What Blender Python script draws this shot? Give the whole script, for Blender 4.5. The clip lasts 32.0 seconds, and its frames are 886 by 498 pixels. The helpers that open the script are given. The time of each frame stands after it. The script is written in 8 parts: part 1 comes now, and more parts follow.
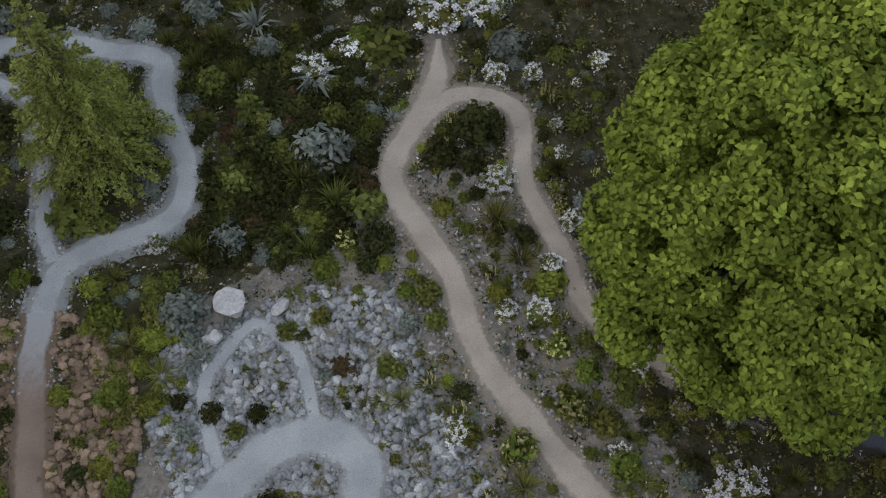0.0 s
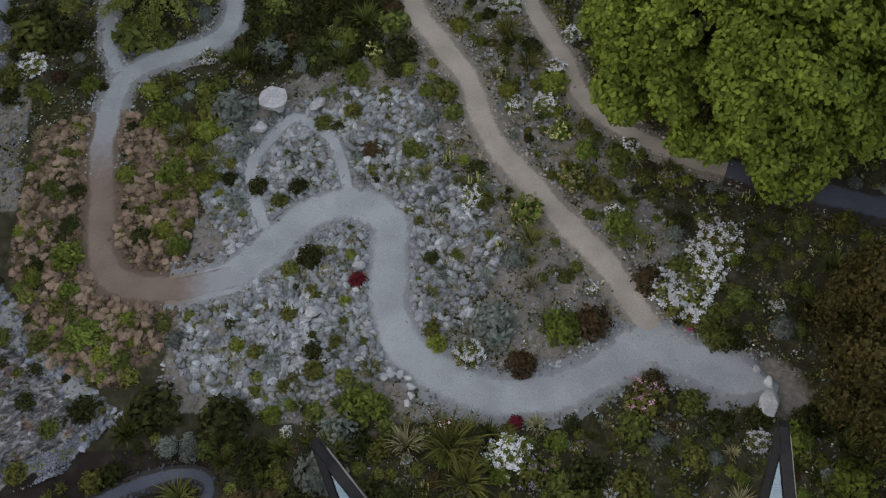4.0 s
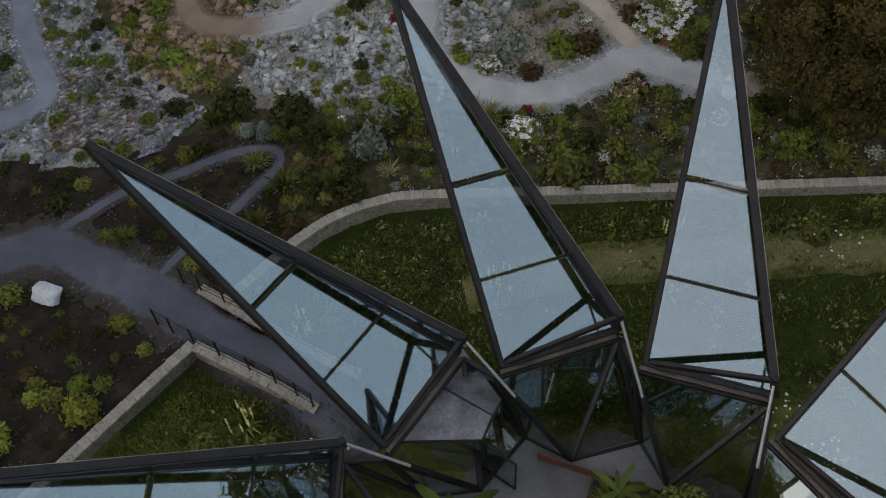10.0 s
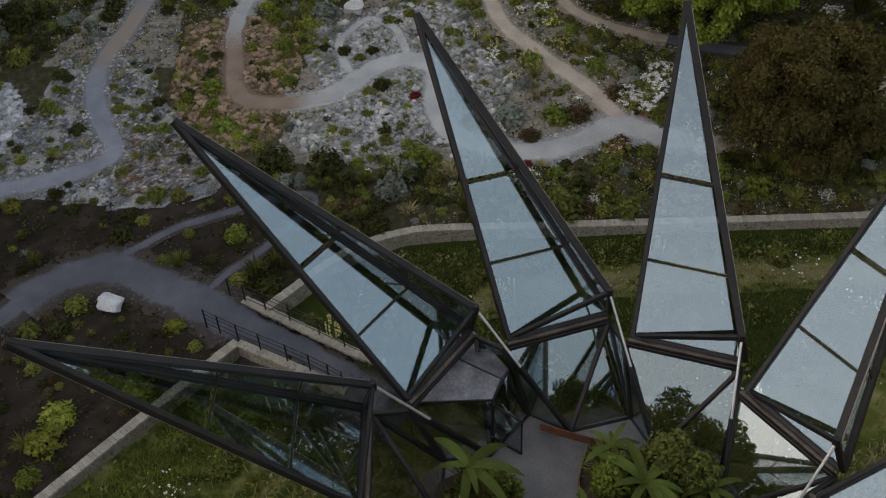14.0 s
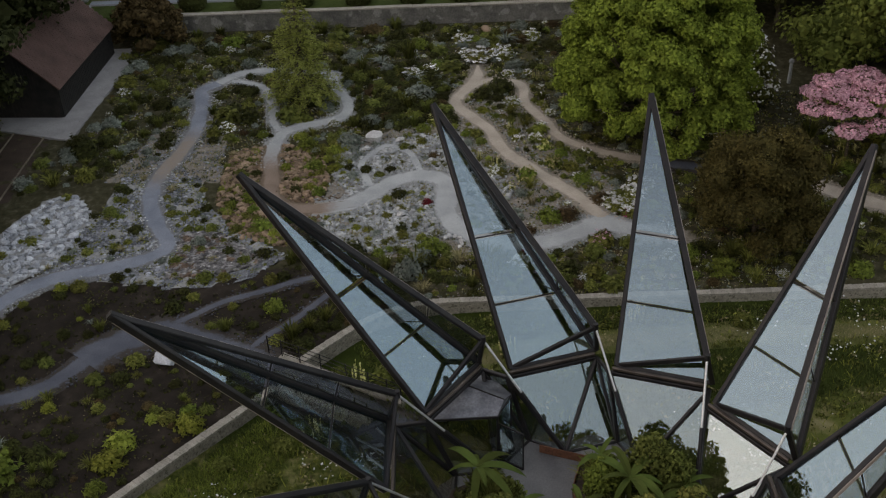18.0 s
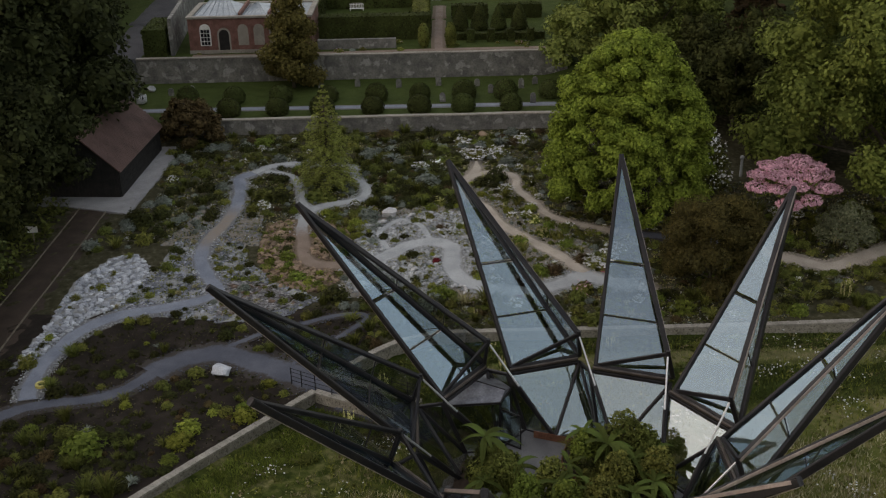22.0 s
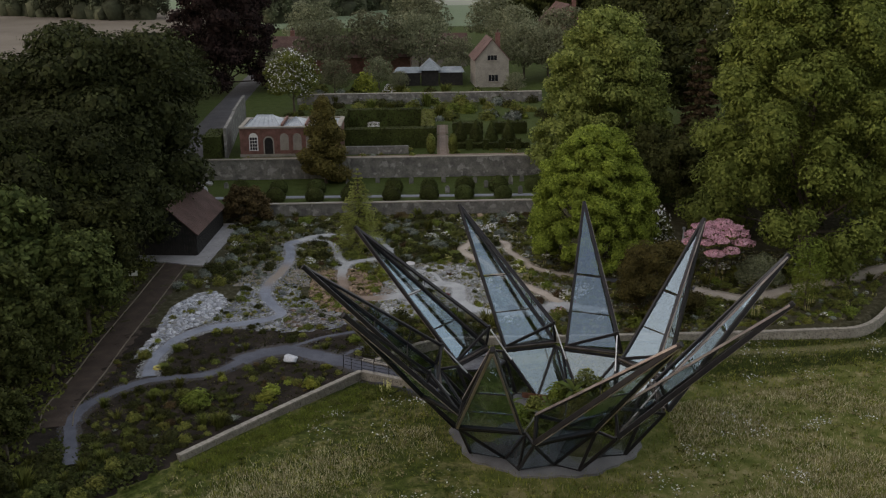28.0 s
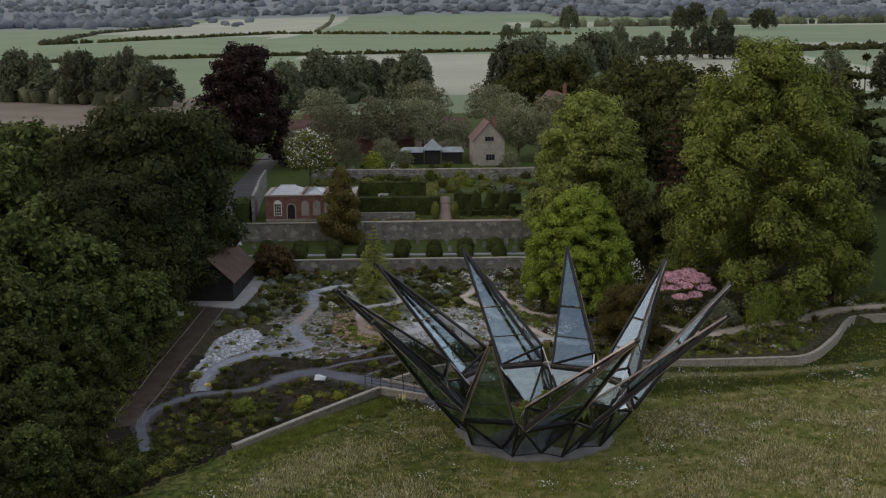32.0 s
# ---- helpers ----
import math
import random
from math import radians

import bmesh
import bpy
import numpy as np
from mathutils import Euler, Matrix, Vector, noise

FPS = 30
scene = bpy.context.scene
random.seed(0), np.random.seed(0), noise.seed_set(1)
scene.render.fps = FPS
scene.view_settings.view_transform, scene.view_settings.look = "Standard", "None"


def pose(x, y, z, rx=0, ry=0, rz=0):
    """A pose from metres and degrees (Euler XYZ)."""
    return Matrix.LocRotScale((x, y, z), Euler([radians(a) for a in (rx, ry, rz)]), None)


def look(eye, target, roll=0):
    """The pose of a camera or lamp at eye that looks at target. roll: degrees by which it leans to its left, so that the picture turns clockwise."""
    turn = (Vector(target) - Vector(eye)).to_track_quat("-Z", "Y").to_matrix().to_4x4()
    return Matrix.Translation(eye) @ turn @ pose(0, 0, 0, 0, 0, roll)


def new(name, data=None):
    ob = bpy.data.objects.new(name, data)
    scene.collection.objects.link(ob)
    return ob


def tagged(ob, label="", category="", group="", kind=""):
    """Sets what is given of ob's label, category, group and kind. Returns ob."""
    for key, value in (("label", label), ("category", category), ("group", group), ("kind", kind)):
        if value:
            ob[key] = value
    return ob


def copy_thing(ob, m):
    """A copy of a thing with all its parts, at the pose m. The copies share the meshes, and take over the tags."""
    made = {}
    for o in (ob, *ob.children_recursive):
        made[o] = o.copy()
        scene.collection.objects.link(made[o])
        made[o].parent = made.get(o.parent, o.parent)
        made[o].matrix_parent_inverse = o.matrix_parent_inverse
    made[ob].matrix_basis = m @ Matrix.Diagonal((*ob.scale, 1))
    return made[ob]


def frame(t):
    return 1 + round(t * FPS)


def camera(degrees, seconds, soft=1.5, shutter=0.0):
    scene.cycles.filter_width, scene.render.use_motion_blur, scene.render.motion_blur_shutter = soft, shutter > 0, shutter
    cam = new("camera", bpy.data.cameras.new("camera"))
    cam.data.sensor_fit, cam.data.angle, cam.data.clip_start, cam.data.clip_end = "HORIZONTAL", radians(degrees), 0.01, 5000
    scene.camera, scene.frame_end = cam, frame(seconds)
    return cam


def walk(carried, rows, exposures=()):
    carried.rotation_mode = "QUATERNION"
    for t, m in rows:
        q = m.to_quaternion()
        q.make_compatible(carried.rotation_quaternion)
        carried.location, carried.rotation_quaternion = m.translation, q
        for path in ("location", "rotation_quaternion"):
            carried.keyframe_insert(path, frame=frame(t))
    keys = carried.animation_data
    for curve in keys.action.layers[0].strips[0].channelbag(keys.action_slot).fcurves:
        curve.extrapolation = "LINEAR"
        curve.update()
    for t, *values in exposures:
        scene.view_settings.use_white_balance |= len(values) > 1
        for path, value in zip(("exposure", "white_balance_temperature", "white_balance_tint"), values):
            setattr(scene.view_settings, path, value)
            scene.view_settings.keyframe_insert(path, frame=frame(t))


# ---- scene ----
cam = camera(44.5, 32.0, soft=1.2)
PATH = [
    (0, (4.399, 48.532, 35.980), (4.3290, 49.4970, 34.2300), -4.80),
    (0.5, (4.300, 47.253, 36.008), (4.2314, 48.2262, 34.2622), -4.72),
    (1, (4.241, 45.972, 36.054), (4.1711, 46.9499, 34.3109), -4.78),
    (1.5, (4.222, 44.653, 36.097), (4.1496, 45.6371, 34.3571), -4.94),
    (2, (4.231, 43.277, 36.117), (4.1536, 44.2676, 34.3819), -5.17),
    (2.5, (4.248, 41.847, 36.107), (4.1655, 42.8453, 34.3761), -5.40),
    (3, (4.269, 40.374, 36.079), (4.1812, 41.3802, 34.3531), -5.59),
    (3.5, (4.286, 38.873, 36.053), (4.1940, 39.8880, 34.3320), -5.70),
    (5.5, (4.122, 32.761, 36.125), (4.0230, 33.7990, 34.4180), -6.00),
    (6, (3.919, 31.316, 36.084), (3.8262, 32.3583, 34.3786), -5.72),
    (6.5, (3.674, 29.764, 36.066), (3.5880, 30.8126, 34.3647), -5.33),
    (7, (3.443, 28.133, 36.073), (3.3627, 29.1899, 34.3764), -5.00),
    (7.5, (3.271, 26.480, 36.073), (3.1934, 27.5452, 34.3824), -4.82),
    (8, (3.172, 24.880, 36.018), (3.0946, 25.9541, 34.3328), -4.82),
    (8.5, (3.103, 23.374, 35.917), (3.0238, 24.4570, 34.2378), -4.88),
    (9, (3.013, 21.966, 35.840), (2.9346, 23.0603, 34.1673), -4.87),
    (9.5, (2.895, 20.640, 35.821), (2.8193, 21.7513, 34.1598), -4.69),
    (10, (2.778, 19.343, 35.820), (2.7056, 20.4800, 34.1759), -4.43),
    (10.5, (2.679, 18.025, 35.799), (2.6085, 19.1955, 34.1789), -4.17),
    (11, (2.578, 16.664, 35.770), (2.5096, 17.8727, 34.1789), -3.92),
    (11.5, (2.461, 15.276, 35.745), (2.3968, 16.5254, 34.1848), -3.69),
    (12, (2.347, 13.884, 35.712), (2.2858, 15.1733, 34.1847), -3.52),
    (12.5, (2.263, 12.501, 35.664), (2.2027, 13.8298, 34.1710), -3.42),
    (13, (2.199, 11.140, 35.618), (2.1389, 12.5058, 34.1585), -3.35),
    (13.5, (2.129, 9.811, 35.592), (2.0703, 11.2121, 34.1669), -3.23),
    (14, (2.044, 8.504, 35.591), (1.9866, 9.9395, 34.1997), -3.10),
    (14.5, (1.943, 7.192, 35.589), (1.8870, 8.6610, 34.2330), -3.00),
    (16.5, (1.525, 1.673, 35.248), (1.4820, 3.2760, 34.0520), -2.40),
    (17, (1.582, 0.220, 35.205), (1.5356, 1.8525, 34.0496), -2.66),
    (17.5, (1.542, -1.262, 35.175), (1.4953, 0.3959, 34.0568), -2.71),
    (18, (1.418, -2.810, 35.138), (1.3746, -1.1278, 34.0562), -2.63),
    (18.5, (1.203, -4.441, 35.097), (1.1657, -2.7361, 34.0515), -2.43),
    (19, (0.927, -6.134, 35.077), (0.8978, -4.4076, 34.0684), -2.15),
    (19.5, (0.670, -7.840, 35.091), (0.6482, -6.0924, 34.1191), -1.92),
    (20, (0.464, -9.590, 35.129), (0.4461, -7.8245, 34.1903), -1.79),
    (20.5, (0.275, -11.435, 35.163), (0.2609, -9.6522, 34.2569), -1.70),
    (21, (0.078, -13.375, 35.174), (0.0676, -11.5775, 34.2967), -1.57),
    (21.5, (-0.129, -15.385, 35.154), (-0.1357, -13.5746, 34.3029), -1.45),
    (22, (-0.335, -17.439, 35.113), (-0.3385, -15.6190, 34.2832), -1.37),
    (22.5, (-0.528, -19.527, 35.056), (-0.5294, -17.6989, 34.2446), -1.32),
    (23, (-0.692, -21.659, 34.994), (-0.6917, -19.8235, 34.2007), -1.30),
    (23.5, (-0.839, -23.839, 34.949), (-0.8368, -21.9958, 34.1733), -1.27),
    (24, (-1.029, -26.085, 34.926), (-1.0236, -24.2335, 34.1696), -1.23),
    (24.5, (-1.275, -28.386, 34.914), (-1.2663, -26.5252, 34.1789), -1.18),
    (25, (-1.544, -30.701, 34.908), (-1.5315, -28.8318, 34.1958), -1.11),
    (25.5, (-1.793, -32.981, 34.913), (-1.7770, -31.1030, 34.2240), -1.00),
    (27.5, (-2.531, -42.362, 35.140), (-2.5080, -40.4520, 34.5450), -1.00),
    (28, (-2.685, -44.783, 35.243), (-2.6600, -42.8657, 34.6720), -0.75),
    (28.5, (-2.831, -47.145, 35.265), (-2.8045, -45.2208, 34.7173), -0.69),
    (29, (-2.965, -49.461, 35.250), (-2.9372, -47.5313, 34.7249), -0.69),
    (29.5, (-3.091, -51.750, 35.227), (-3.0623, -49.8148, 34.7245), -0.70),
    (30, (-3.244, -54.073, 35.209), (-3.2150, -52.1322, 34.7280), -0.68),
    (30.5, (-3.452, -56.478, 35.187), (-3.4216, -54.5311, 34.7265), -0.63),
    (31, (-3.674, -58.912, 35.164), (-3.6425, -56.9614, 34.7230), -0.57),
    (31.5, (-3.864, -61.309, 35.150), (-3.8312, -59.3553, 34.7257), -0.52),
    (32, (-3.999, -63.631, 35.151), (-3.9650, -61.6740, 34.7410), -0.50),
]
walk(cam, [(t, look(eye, target, roll)) for t, eye, target, roll in PATH], exposures=((0, 1.16, 7700, 20), (8, 0.91, 8000, 20), (17, 1.01, 8700, 21), (25, 1.02, 8800, 22), (32, 1.18, 8300, 23)))

# ---- world, sun, exposure ----
world = bpy.data.worlds.new("evening_sky")
scene.world = world
world.use_nodes = True
wn, wl = world.node_tree.nodes, world.node_tree.links
wn.clear()
w_out = wn.new("ShaderNodeOutputWorld")
w_bg = wn.new("ShaderNodeBackground")
w_sky = wn.new("ShaderNodeTexSky")
w_sky.sky_type, w_sky.sun_disc = "NISHITA", False
w_sky.sun_elevation, w_sky.sun_rotation = radians(10), radians(262)
w_sky.air_density, w_sky.dust_density, w_sky.ozone_density = 1.0, 0.35, 1.2
w_bg.inputs["Strength"].default_value = 0.12
w_tc = wn.new("ShaderNodeTexCoord")
w_map = wn.new("ShaderNodeMapping")
w_map.inputs["Scale"].default_value = (1.0, 1.0, 2.6)
w_noise = wn.new("ShaderNodeTexNoise")
w_noise.inputs["Scale"].default_value, w_noise.inputs["Detail"].default_value, w_noise.inputs["Roughness"].default_value = 3.4, 9, 0.6
w_ramp = wn.new("ShaderNodeValToRGB")
w_ramp.color_ramp.elements[0].position, w_ramp.color_ramp.elements[1].position = 0.55, 0.80
w_mix = wn.new("ShaderNodeMixRGB")
w_mix.inputs["Color2"].default_value = (4.1, 4.8, 5.6, 1)
wl.new(w_tc.outputs["Generated"], w_map.inputs["Vector"])
wl.new(w_map.outputs["Vector"], w_noise.inputs["Vector"])
wl.new(w_noise.outputs["Fac"], w_ramp.inputs["Fac"])
wl.new(w_ramp.outputs["Color"], w_mix.inputs["Fac"])
wl.new(w_sky.outputs["Color"], w_mix.inputs["Color1"])
w_sep, w_rise, w_haze = wn.new("ShaderNodeSeparateXYZ"), wn.new("ShaderNodeMapRange"), wn.new("ShaderNodeMixRGB")
w_rise.interpolation_type = "SMOOTHSTEP"
w_rise.inputs["From Min"].default_value, w_rise.inputs["From Max"].default_value = 0.66, 1.06
w_rise.inputs["To Min"].default_value, w_rise.inputs["To Max"].default_value = 0.88, 0.0
w_dot, w_side, w_glow = wn.new("ShaderNodeVectorMath"), wn.new("ShaderNodeMapRange"), wn.new("ShaderNodeMixRGB")
w_dot.operation = "DOT_PRODUCT"
w_dot.inputs[1].default_value = (-0.95, -0.20, 0.22)
w_side.interpolation_type = "SMOOTHSTEP"
w_side.inputs["From Min"].default_value, w_side.inputs["From Max"].default_value = -0.7, 0.95
w_glow.inputs["Color1"].default_value, w_glow.inputs["Color2"].default_value = (2.5, 3.4, 4.3, 1), (4.5, 5.1, 5.8, 1)
wl.new(w_tc.outputs["Generated"], w_dot.inputs[0])
wl.new(w_dot.outputs["Value"], w_side.inputs["Value"])
wl.new(w_side.outputs["Result"], w_glow.inputs["Fac"])
wl.new(w_glow.outputs["Color"], w_haze.inputs["Color2"])
wl.new(w_tc.outputs["Generated"], w_sep.inputs["Vector"])
wl.new(w_sep.outputs["Z"], w_rise.inputs["Value"])
wl.new(w_rise.outputs["Result"], w_haze.inputs["Fac"])
wl.new(w_mix.outputs["Color"], w_haze.inputs["Color1"])
wl.new(w_haze.outputs["Color"], w_bg.inputs["Color"])
wl.new(w_bg.outputs["Background"], w_out.inputs["Surface"])

sun = new("sun", bpy.data.lights.new("sun", "SUN"))
sun.data.energy, sun.data.angle, sun.data.color = 0.24, radians(50), (1.0, 0.90, 0.82)
sun.matrix_world = look((-136.5, -19.2, 24.3), (0, 0, 0))
scene.view_settings.exposure = 0.75
scene.view_settings.use_white_balance = True
scene.view_settings.white_balance_temperature, scene.view_settings.white_balance_tint = 7900, 18

# ---- materials ----


def surf(name, c1, c2, scale=1.5, fine=25.0, rough=0.85, bump=0.25, metal=0.0, island=0.0, rand=0.0, spot=None, spot_at=0.62, spot_scale=6.0, stretch=(1, 1, 1)):
    """A surface of two colours mixed by coarse noise, with fine grain, optional third colour in spots, and a bump."""
    m = bpy.data.materials.new(name)
    m.use_nodes = True
    nt = m.node_tree
    n, l = nt.nodes, nt.links
    b = n["Principled BSDF"]
    b.inputs["Roughness"].default_value, b.inputs["Metallic"].default_value = rough, metal
    b.inputs["Specular IOR Level"].default_value = 0.3
    g = n.new("ShaderNodeNewGeometry")
    mp = n.new("ShaderNodeMapping")
    mp.inputs["Scale"].default_value = stretch
    l.new(g.outputs["Position"], mp.inputs["Vector"])
    a = n.new("ShaderNodeTexNoise")
    a.inputs["Scale"].default_value, a.inputs["Detail"].default_value = scale, 6
    f = n.new("ShaderNodeTexNoise")
    f.inputs["Scale"].default_value, f.inputs["Detail"].default_value = fine, 4
    l.new(mp.outputs["Vector"], a.inputs["Vector"])
    l.new(mp.outputs["Vector"], f.inputs["Vector"])
    r = n.new("ShaderNodeValToRGB")
    r.color_ramp.elements[0].position, r.color_ramp.elements[1].position = 0.34, 0.66
    r.color_ramp.elements[0].color, r.color_ramp.elements[1].color = (*c1, 1), (*c2, 1)
    l.new(a.outputs["Fac"], r.inputs["Fac"])
    col = r.outputs["Color"]
    if spot:
        s = n.new("ShaderNodeTexNoise")
        s.inputs["Scale"].default_value, s.inputs["Detail"].default_value = spot_scale, 3
        l.new(mp.outputs["Vector"], s.inputs["Vector"])
        sr = n.new("ShaderNodeValToRGB")
        sr.color_ramp.elements[0].position, sr.color_ramp.elements[1].position = spot_at, spot_at + 0.06
        l.new(s.outputs["Fac"], sr.inputs["Fac"])
        sm = n.new("ShaderNodeMixRGB")
        sm.inputs["Color2"].default_value = (*spot, 1)
        l.new(sr.outputs["Color"], sm.inputs["Fac"])
        l.new(col, sm.inputs["Color1"])
        col = sm.outputs["Color"]
    hsv = n.new("ShaderNodeHueSaturation")
    l.new(col, hsv.inputs["Color"])
    fm = n.new("ShaderNodeMapRange")
    fm.inputs["From Min"].default_value, fm.inputs["From Max"].default_value = 0.25, 0.75
    fm.inputs["To Min"].default_value, fm.inputs["To Max"].default_value = 0.72, 1.28
    l.new(f.outputs["Fac"], fm.inputs["Value"])
    val = fm.outputs["Result"]
    for amount, node, socket in ((island, g, "Random Per Island"), (rand, None, "Random")):
        if amount:
            src = node or n.new("ShaderNodeObjectInfo")
            k = n.new("ShaderNodeMapRange")
            k.inputs["To Min"].default_value, k.inputs["To Max"].default_value = 1 - amount, 1 + amount
            l.new(src.outputs[socket], k.inputs["Value"])
            mu = n.new("ShaderNodeMath")
            mu.operation = "MULTIPLY"
            l.new(val, mu.inputs[0])
            l.new(k.outputs["Result"], mu.inputs[1])
            val = mu.outputs["Value"]
    l.new(val, hsv.inputs["Value"])
    l.new(hsv.outputs["Color"], b.inputs["Base Color"])
    if bump:
        bp = n.new("ShaderNodeBump")
        bp.inputs["Strength"].default_value, bp.inputs["Distance"].default_value = bump, 0.05
        l.new(f.outputs["Fac"], bp.inputs["Height"])
        l.new(bp.outputs["Normal"], b.inputs["Normal"])
    return m


def leafy(name, c1, c2, island=0.28, rand=0.25, through_light=0.2, hue=0.014):
    """Foliage: each leaf its own shade, each plant its own tint, some light passing through."""
    m = bpy.data.materials.new(name)
    m.use_nodes = True
    n, l = m.node_tree.nodes, m.node_tree.links
    n.clear()
    out, mix = n.new("ShaderNodeOutputMaterial"), n.new("ShaderNodeMixShader")
    d, t = n.new("ShaderNodeBsdfPrincipled"), n.new("ShaderNodeBsdfTranslucent")
    d.inputs["Roughness"].default_value, d.inputs["Specular IOR Level"].default_value = 0.75, 0.08
    mix.inputs["Fac"].default_value = through_light
    g, o = n.new("ShaderNodeNewGeometry"), n.new("ShaderNodeObjectInfo")
    r = n.new("ShaderNodeMixRGB")
    r.inputs["Color1"].default_value, r.inputs["Color2"].default_value = (*[0.8 * q for q in c1], 1), (*[1.22 * q for q in c2], 1)
    l.new(g.outputs["Random Per Island"], r.inputs["Fac"])
    h = n.new("ShaderNodeHueSaturation")
    k1, k2, mu = n.new("ShaderNodeMapRange"), n.new("ShaderNodeMapRange"), n.new("ShaderNodeMath")
    k1.inputs["To Min"].default_value, k1.inputs["To Max"].default_value = 1 - rand, 1 + rand
    l.new(o.outputs["Random"], k1.inputs["Value"])
    no = n.new("ShaderNodeTexNoise")
    no.inputs["Scale"].default_value, no.inputs["Detail"].default_value = 0.7, 3
    l.new(g.outputs["Position"], no.inputs["Vector"])
    k2.inputs["From Min"].default_value, k2.inputs["From Max"].default_value = 0.3, 0.7
    k2.inputs["To Min"].default_value, k2.inputs["To Max"].default_value = 1 - island, 1 + island
    l.new(no.outputs["Fac"], k2.inputs["Value"])
    mu.operation = "MULTIPLY"
    l.new(k1.outputs["Result"], mu.inputs[0])
    l.new(k2.outputs["Result"], mu.inputs[1])
    l.new(mu.outputs["Value"], h.inputs["Value"])
    k3 = n.new("ShaderNodeMapRange")
    k3.inputs["To Min"].default_value, k3.inputs["To Max"].default_value = 0.5 - hue, 0.5 + hue
    l.new(o.outputs["Random"], k3.inputs["Value"])
    l.new(k3.outputs["Result"], h.inputs["Hue"])
    l.new(r.outputs["Color"], h.inputs["Color"])
    l.new(h.outputs["Color"], d.inputs["Base Color"])
    l.new(h.outputs["Color"], t.inputs["Color"])
    l.new(d.outputs["BSDF"], mix.inputs[1])
    l.new(t.outputs["BSDF"], mix.inputs[2])
    l.new(mix.outputs["Shader"], out.inputs["Surface"])
    return m


def glazing(name, tint, base, gloss=(0.68, 0.89, 1.0)):
    """Coated pane: clear straight through, mirror more at a slant."""
    m = bpy.data.materials.new(name)
    m.use_nodes = True
    n, l = m.node_tree.nodes, m.node_tree.links
    n.clear()
    out, mix = n.new("ShaderNodeOutputMaterial"), n.new("ShaderNodeMixShader")
    tr, gl, lw = n.new("ShaderNodeBsdfTransparent"), n.new("ShaderNodeBsdfGlossy"), n.new("ShaderNodeLayerWeight")
    tr.inputs["Color"].default_value = (*tint, 1)
    gl.inputs["Roughness"].default_value = 0.015
    gl.inputs["Color"].default_value = (*gloss, 1)
    lw.inputs["Blend"].default_value = 0.5
    pw, ma = n.new("ShaderNodeMath"), n.new("ShaderNodeMath")
    pw.operation, ma.operation = "POWER", "MULTIPLY_ADD"
    pw.inputs[1].default_value = 4.0
    ma.inputs[1].default_value, ma.inputs[2].default_value = 1 - base, base
    l.new(lw.outputs["Facing"], pw.inputs[0])
    l.new(pw.outputs["Value"], ma.inputs[0])
    l.new(ma.outputs["Value"], mix.inputs["Fac"])
    l.new(tr.outputs["BSDF"], mix.inputs[1])
    l.new(gl.outputs["BSDF"], mix.inputs[2])
    l.new(mix.outputs["Shader"], out.inputs["Surface"])
    return m


M = {}
M["gravel_grey"] = surf("gravel_grey", (0.315, 0.338, 0.356), (0.412, 0.438, 0.455), 0.7, 30, bump=0.2)
M["gravel_slate"] = surf("gravel_slate", (0.070, 0.079, 0.104), (0.100, 0.111, 0.140), 0.8, 30, bump=0.2)
M["gravel_beige"] = surf("gravel_beige", (0.36, 0.315, 0.268), (0.46, 0.405, 0.35), 0.7, 30, bump=0.2)
def worn(m, edge=(0.105, 0.098, 0.088), warm=None):
    """Gravel that thins into soil at a path's edges, and takes on another gravel's colour where the two mix."""
    n, l = m.node_tree.nodes, m.node_tree.links
    b = n["Principled BSDF"]
    col = b.inputs["Base Color"].links[0].from_socket
    g, no = n.new("ShaderNodeNewGeometry"), n.new("ShaderNodeTexNoise")
    no.inputs["Scale"].default_value, no.inputs["Detail"].default_value, no.inputs["Roughness"].default_value = 3.5, 8, 0.75
    l.new(g.outputs["Position"], no.inputs["Vector"])
    for key, other in (("warm", warm), ("thin", edge)):
        if not other:
            continue
        a, s, r, mx = n.new("ShaderNodeAttribute"), n.new("ShaderNodeMath"), n.new("ShaderNodeMapRange"), n.new("ShaderNodeMixRGB")
        a.attribute_name = key
        s.operation = "ADD"
        l.new(a.outputs["Fac"], s.inputs[0])
        l.new(no.outputs["Fac"], s.inputs[1])
        r.interpolation_type = "SMOOTHSTEP"
        r.inputs["From Min"].default_value, r.inputs["From Max"].default_value = (0.55, 1.45) if key == "warm" else (0.92, 1.22)
        l.new(s.outputs["Value"], r.inputs["Value"])
        l.new(r.outputs["Result"], mx.inputs["Fac"])
        l.new(col, mx.inputs["Color1"])
        mx.inputs["Color2"].default_value = (*other, 1)
        col = mx.outputs["Color"]
    l.new(col, b.inputs["Base Color"])


M["gravel_rust"] = surf("gravel_rust", (0.19, 0.138, 0.11), (0.25, 0.19, 0.155), 0.7, 30, bump=0.2)
worn(M["gravel_grey"], (0.245, 0.258, 0.262), (0.255, 0.205, 0.165))
worn(M["gravel_slate"], (0.045, 0.038, 0.034))
worn(M["gravel_beige"], (0.24, 0.212, 0.178))
worn(M["gravel_rust"], (0.15, 0.11, 0.08), (0.335, 0.352, 0.366))
M["gravel_blue"] = surf("gravel_blue", (0.165, 0.192, 0.242), (0.232, 0.262, 0.318), 0.7, 30, bump=0.2)
worn(M["gravel_blue"], (0.15, 0.155, 0.165), (0.26, 0.215, 0.175))
M["asphalt"] = surf("asphalt", (0.05, 0.052, 0.057), (0.075, 0.075, 0.082), 0.4, 30)
